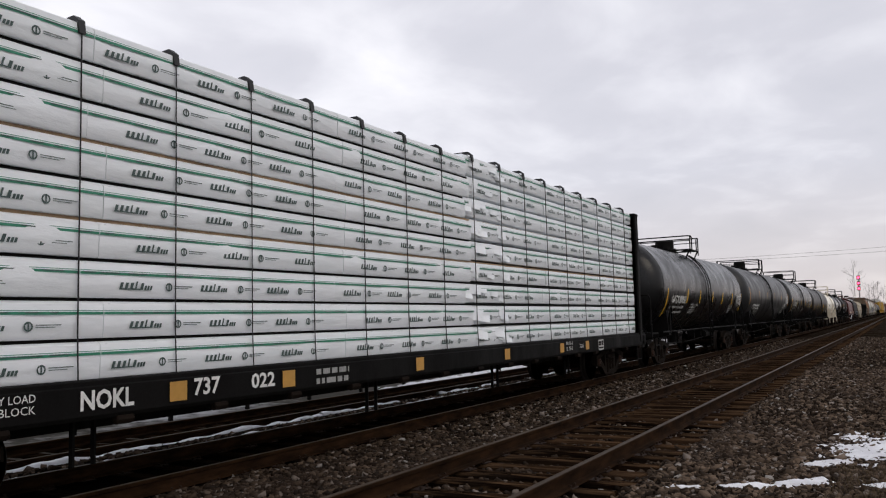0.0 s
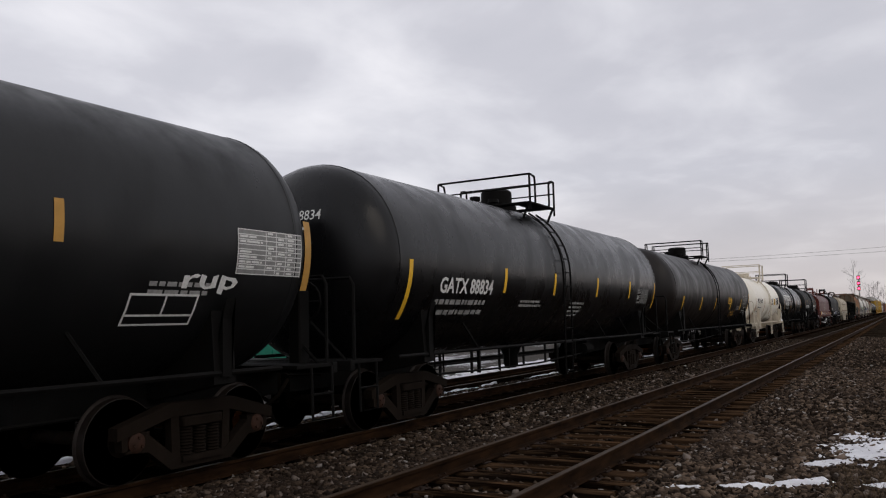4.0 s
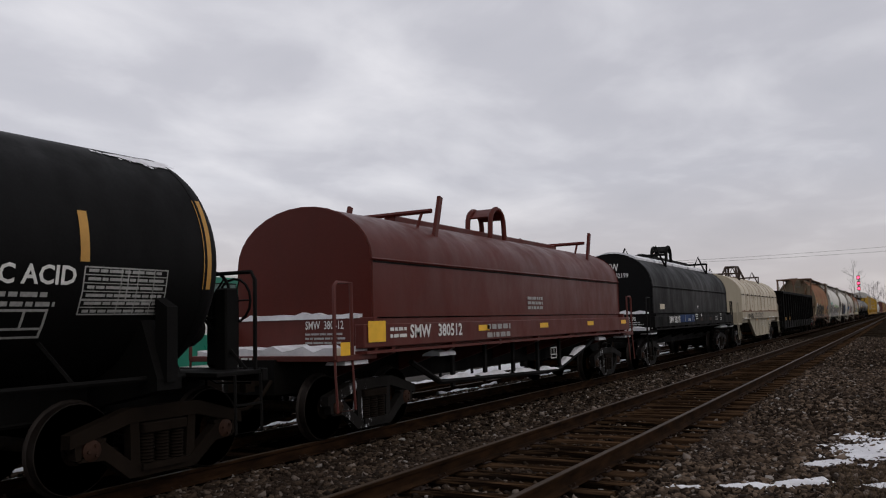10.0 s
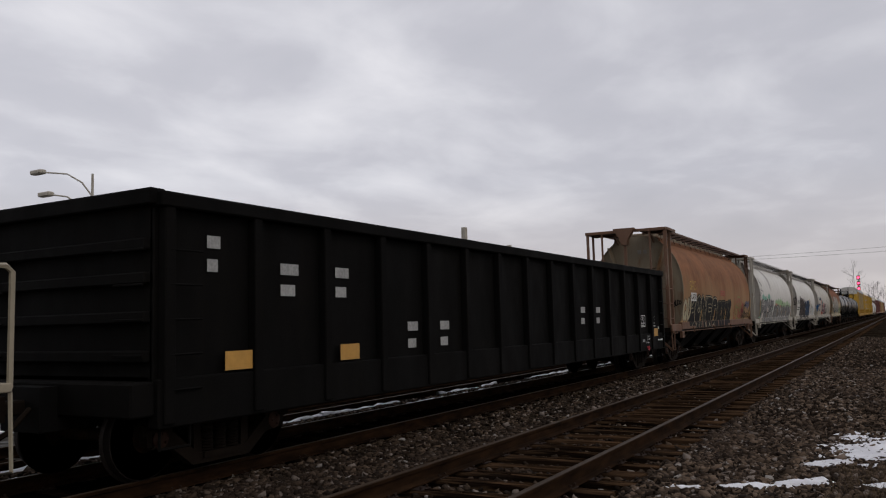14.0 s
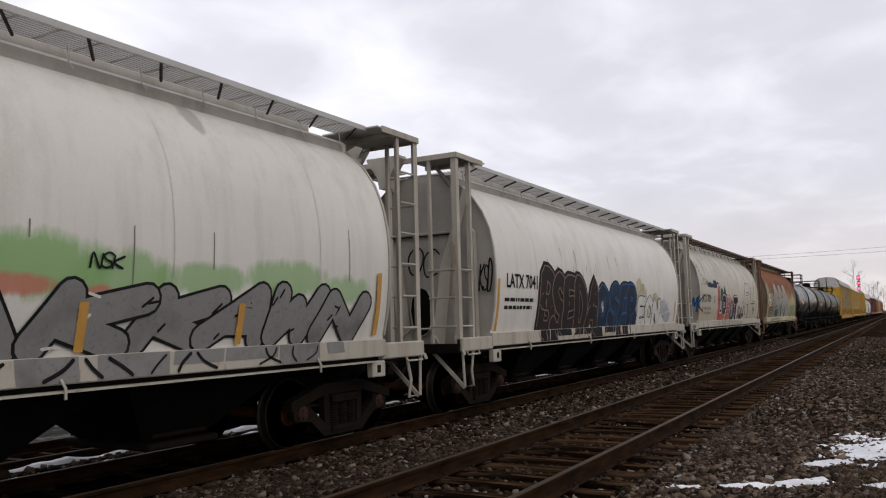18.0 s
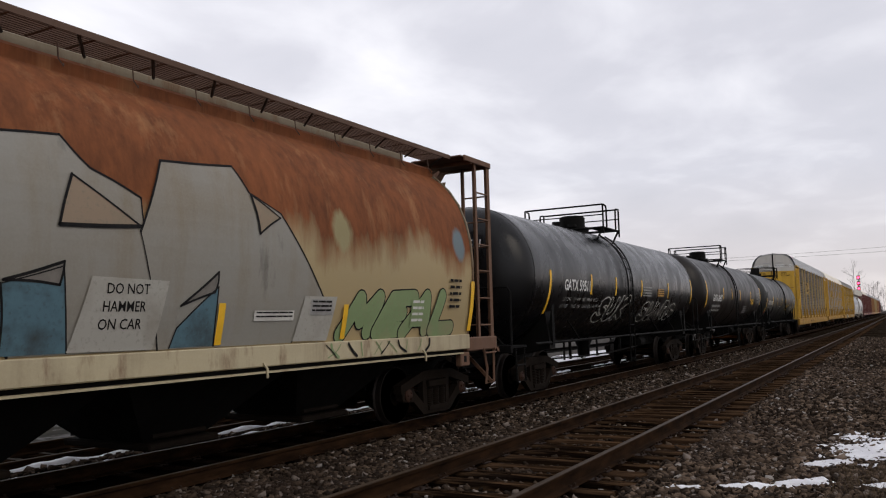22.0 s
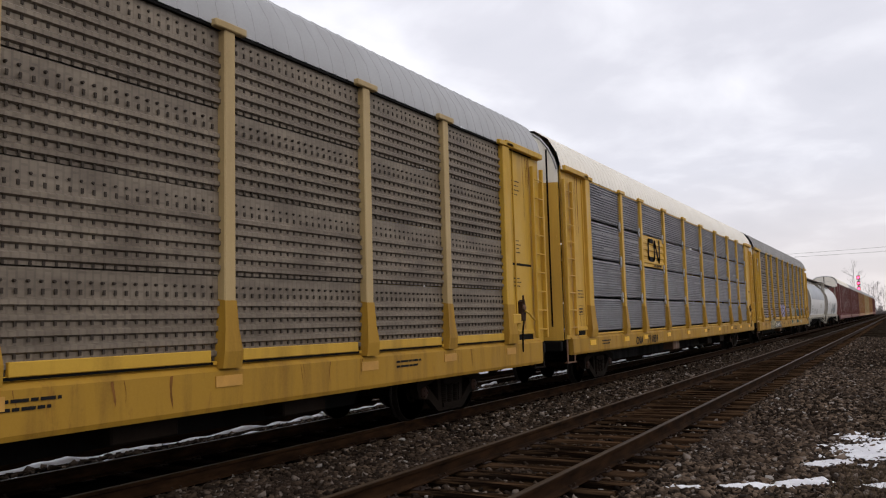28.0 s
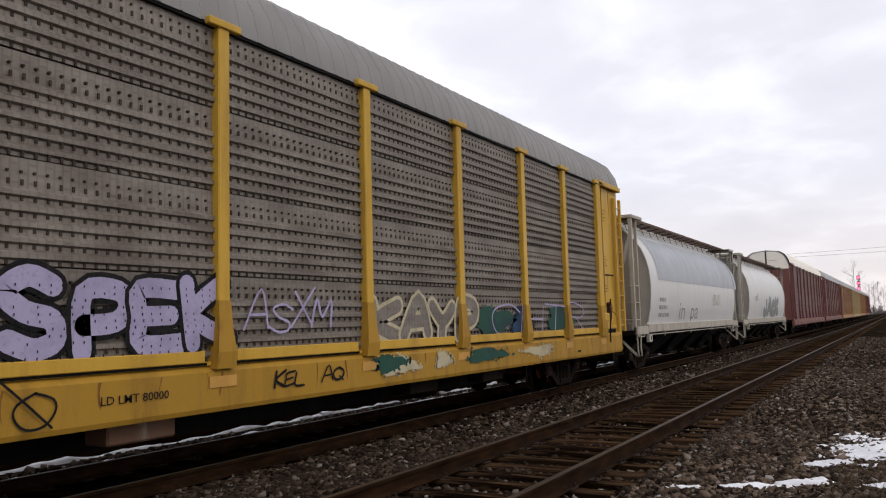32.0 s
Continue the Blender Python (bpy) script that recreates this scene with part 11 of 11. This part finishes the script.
def bare_tree(x, y, h, seed):
    rnd = random.Random(seed)
    t = thing("bare_tree", "leafless winter tree on the horizon", "tree", "bare trees on the horizon")
    t.matrix_basis = pose(x, y, -0.6)
    g = G().tube([(0, 0, 0), (0.1, 0, h * 0.3), (0.0, 0.1, h * 0.6), (0.15, 0, h)], h * 0.004, 5)
    part("trunk", g, M_BARK, t)
    g = G()

    def limb(p, d, length, r, depth):
        q = p + d * length
        g.tube([p, p + d * (length * 0.5) + Vector((rnd.uniform(-.04, .04) * length, rnd.uniform(-.04, .04) * length, 0)), q], r, 3)
        if depth:
            for _ in range(rnd.choice((2, 3))):
                nd = (d + Vector((rnd.uniform(-.6, .6), rnd.uniform(-.6, .6), rnd.uniform(-.1, .5)))).normalized()
                limb(p + d * (length * rnd.uniform(0.5, 1.0)), nd, length * rnd.uniform(0.5, 0.75), r * 0.62, depth - 1)
    for k in range(12):
        z = h * rnd.uniform(0.25, 0.95)
        a = rnd.uniform(0, 6.28)
        d = Vector((math.cos(a), math.sin(a), rnd.uniform(0.5, 1.3))).normalized()
        limb(Vector((0.05, 0.03, z)), d, h * 0.20 * (1.15 - z / h * 0.6), h * 0.0018, 4)
    part("crown", g, M_BARK, t)


for k, (x, y, h) in enumerate(((-16.2, 380, 21.5), (-11.5, 400, 14), (-9.5, 395, 15), (-8.2, 410, 14.5), (-6.4, 430, 13), (-26, 440, 9), (2, 430, 12))):
    bare_tree(x, y, h, 30 + k)


def wood_edge():
    """Far undergrowth as one tangle of thin stems."""
    rnd = random.Random(77)
    g = G()
    for _ in range(500):
        x, y = rnd.uniform(-60, 60), rnd.uniform(430, 620)
        h = rnd.uniform(2, 5.5)
        g.tube([(x, y, -0.8), (x + rnd.uniform(-1, 1), y, h * 0.6), (x + rnd.uniform(-1.6, 1.6), y, h)], rnd.uniform(0.10, 0.3), 3)
    tagged(put("far_woods", g.mesh("far_woods", M_BARK)), "dim tangle of leafless woods at the horizon", "woods", kind="stuff")


wood_edge()


def signal():
    s = thing("railway_signal", "tall signal mast with three red lights", "signal")
    s.matrix_basis = pose(-10.35, 272, -0.4)
    part("mast", G().lathe([(0, 0.12), (12.6, 0.09), (12.7, 0.03)], "z", (0, 0, 0), 8), M_FRAME_BLACK, s, "", 40)
    n = Nodes("red_lamp")
    n.b.inputs["Emission Color"].default_value = (1.0, 0.05, 0.12, 1)
    n.b.inputs["Emission Strength"].default_value = 6.0
    glow = n.end((0.5, 0.02, 0.04), 0.3)
    for z in (12.1, 10.4, 8.8):
        h = part("signal_head", G().cham(-0.45, 0.45, -0.35, 0.0, z - 0.6, z + 0.6, 0.05), M_FRAME_BLACK, s)
        part("lens", G().lathe([(-0.42, 0.30), (-0.36, 0.32), (-0.34, 0.32)], "y", (0, 0, z), 14), glow, h, "glowing red lens")
    part("ladder", G().tube([(0.3, 0, 0), (0.3, 0, 12)], 0.03, 4), M_FRAME_BLACK, s)


signal()


def wires():
    for k, (a, b) in enumerate((((-66, 150, 12.4), (8, 150, 12.3)), ((-66, 150, 12.3), (8, 150, 11.5)))):
        g = G()
        pts = []
        for i in range(13):
            t = i / 12
            pts.append((a[0] + (b[0] - a[0]) * t, a[1] + (b[1] - a[1]) * t, a[2] + (b[2] - a[2]) * t - 5.0 * t * (1 - t) * 0.5))
        g.tube(pts, 0.02, 4)
        tagged(put("overhead_wire", g.mesh("overhead_wire", M_BARK)), "thin overhead wire across the sky", "wire", "overhead wires")


wires()


def pole(x, y, h):
    p = thing("utility_pole", "wooden utility pole beside the railway", "pole", "utility poles")
    p.matrix_basis = pose(x, y, -0.5)
    part("mast", G().lathe([(0, 0.16), (h, 0.1)], "z", (0, 0, 0), 8), M_BARK, p, "", 40)
    part("crossarm", G().cham(-1.2, 1.2, -0.06, 0.06, h - 0.8, h - 0.65, 0.01), M_BARK, p)


pole(-66, 150, 14.9)
pole(8, 150, 14.4)


def dry_grass():
    """Withered grass at the edge of the gravel."""
    rnd = random.Random(21)
    g = G()
    for _ in range(5200):
        x, y = rnd.uniform(-0.85, 1.3), rnd.uniform(7.0, 10.2)
        if x < -0.75 + 0.4 * noise.noise((y * 1.3, x * 1.3, 3.0)):
            continue
        z = level(x, y)
        h = rnd.uniform(0.03, 0.13)
        a = rnd.uniform(0, 6.28)
        dx, dy = math.cos(a) * 0.004, math.sin(a) * 0.004
        lx, ly = rnd.uniform(-0.06, 0.06), rnd.uniform(-0.06, 0.06)
        g.add([(x - dx, y - dy, z - 0.01), (x + dx, y + dy, z - 0.01), (x + lx, y + ly, z + h)], [(0, 1, 2)])
    me = bpy.data.meshes.new("dry_grass")
    me.from_pydata(g.v, [], g.f)
    m = Nodes("dry_grass")
    c = m.mix(m.island(), (0.03, 0.02, 0.011), (0.12, 0.083, 0.042))
    me.materials.append(m.end(c, 0.8, 0.0, 0.2))
    tagged(put("dry_grass", me), "withered brown grass at the gravel's edge", "grass", kind="stuff")


dry_grass()


# ---------------------------------------------------------------- what moves
def motions():
    for car, s in CARS:
        walk(car, [(0.0, pose(TRACK_X, s, 0)), (SECONDS, pose(TRACK_X, s - SPEED * SECONDS, 0))])
    for o, off in LOAD:
        walk(o, [(0.0, pose(TRACK_X, FLAT_MID, 0) @ off), (SECONDS, pose(TRACK_X, FLAT_MID - SPEED * SECONDS, 0) @ off)])
    # wheels roll while their car is near; far off they are held
    for o, s, w in WHEELS:
        t0, t1 = max(0.0, (s - 36) / SPEED), min(SECONDS, (s + 3) / SPEED)
        if t1 <= t0:
            continue
        f0, f1 = int(t0 * FPS), int(math.ceil(t1 * FPS))

        def at(f):
            return pose(0, w, WHEEL_R, math.degrees(SPEED * (f - f0) / FPS / WHEEL_R))
        rows = [(0.0, at(f0))] if f0 > 0 else []
        rows += [(f / FPS, at(f)) for f in range(f0, f1 + 1)]
        if f1 / FPS < SECONDS:
            rows.append((SECONDS, at(f1)))
        walk(o, rows)


motions()
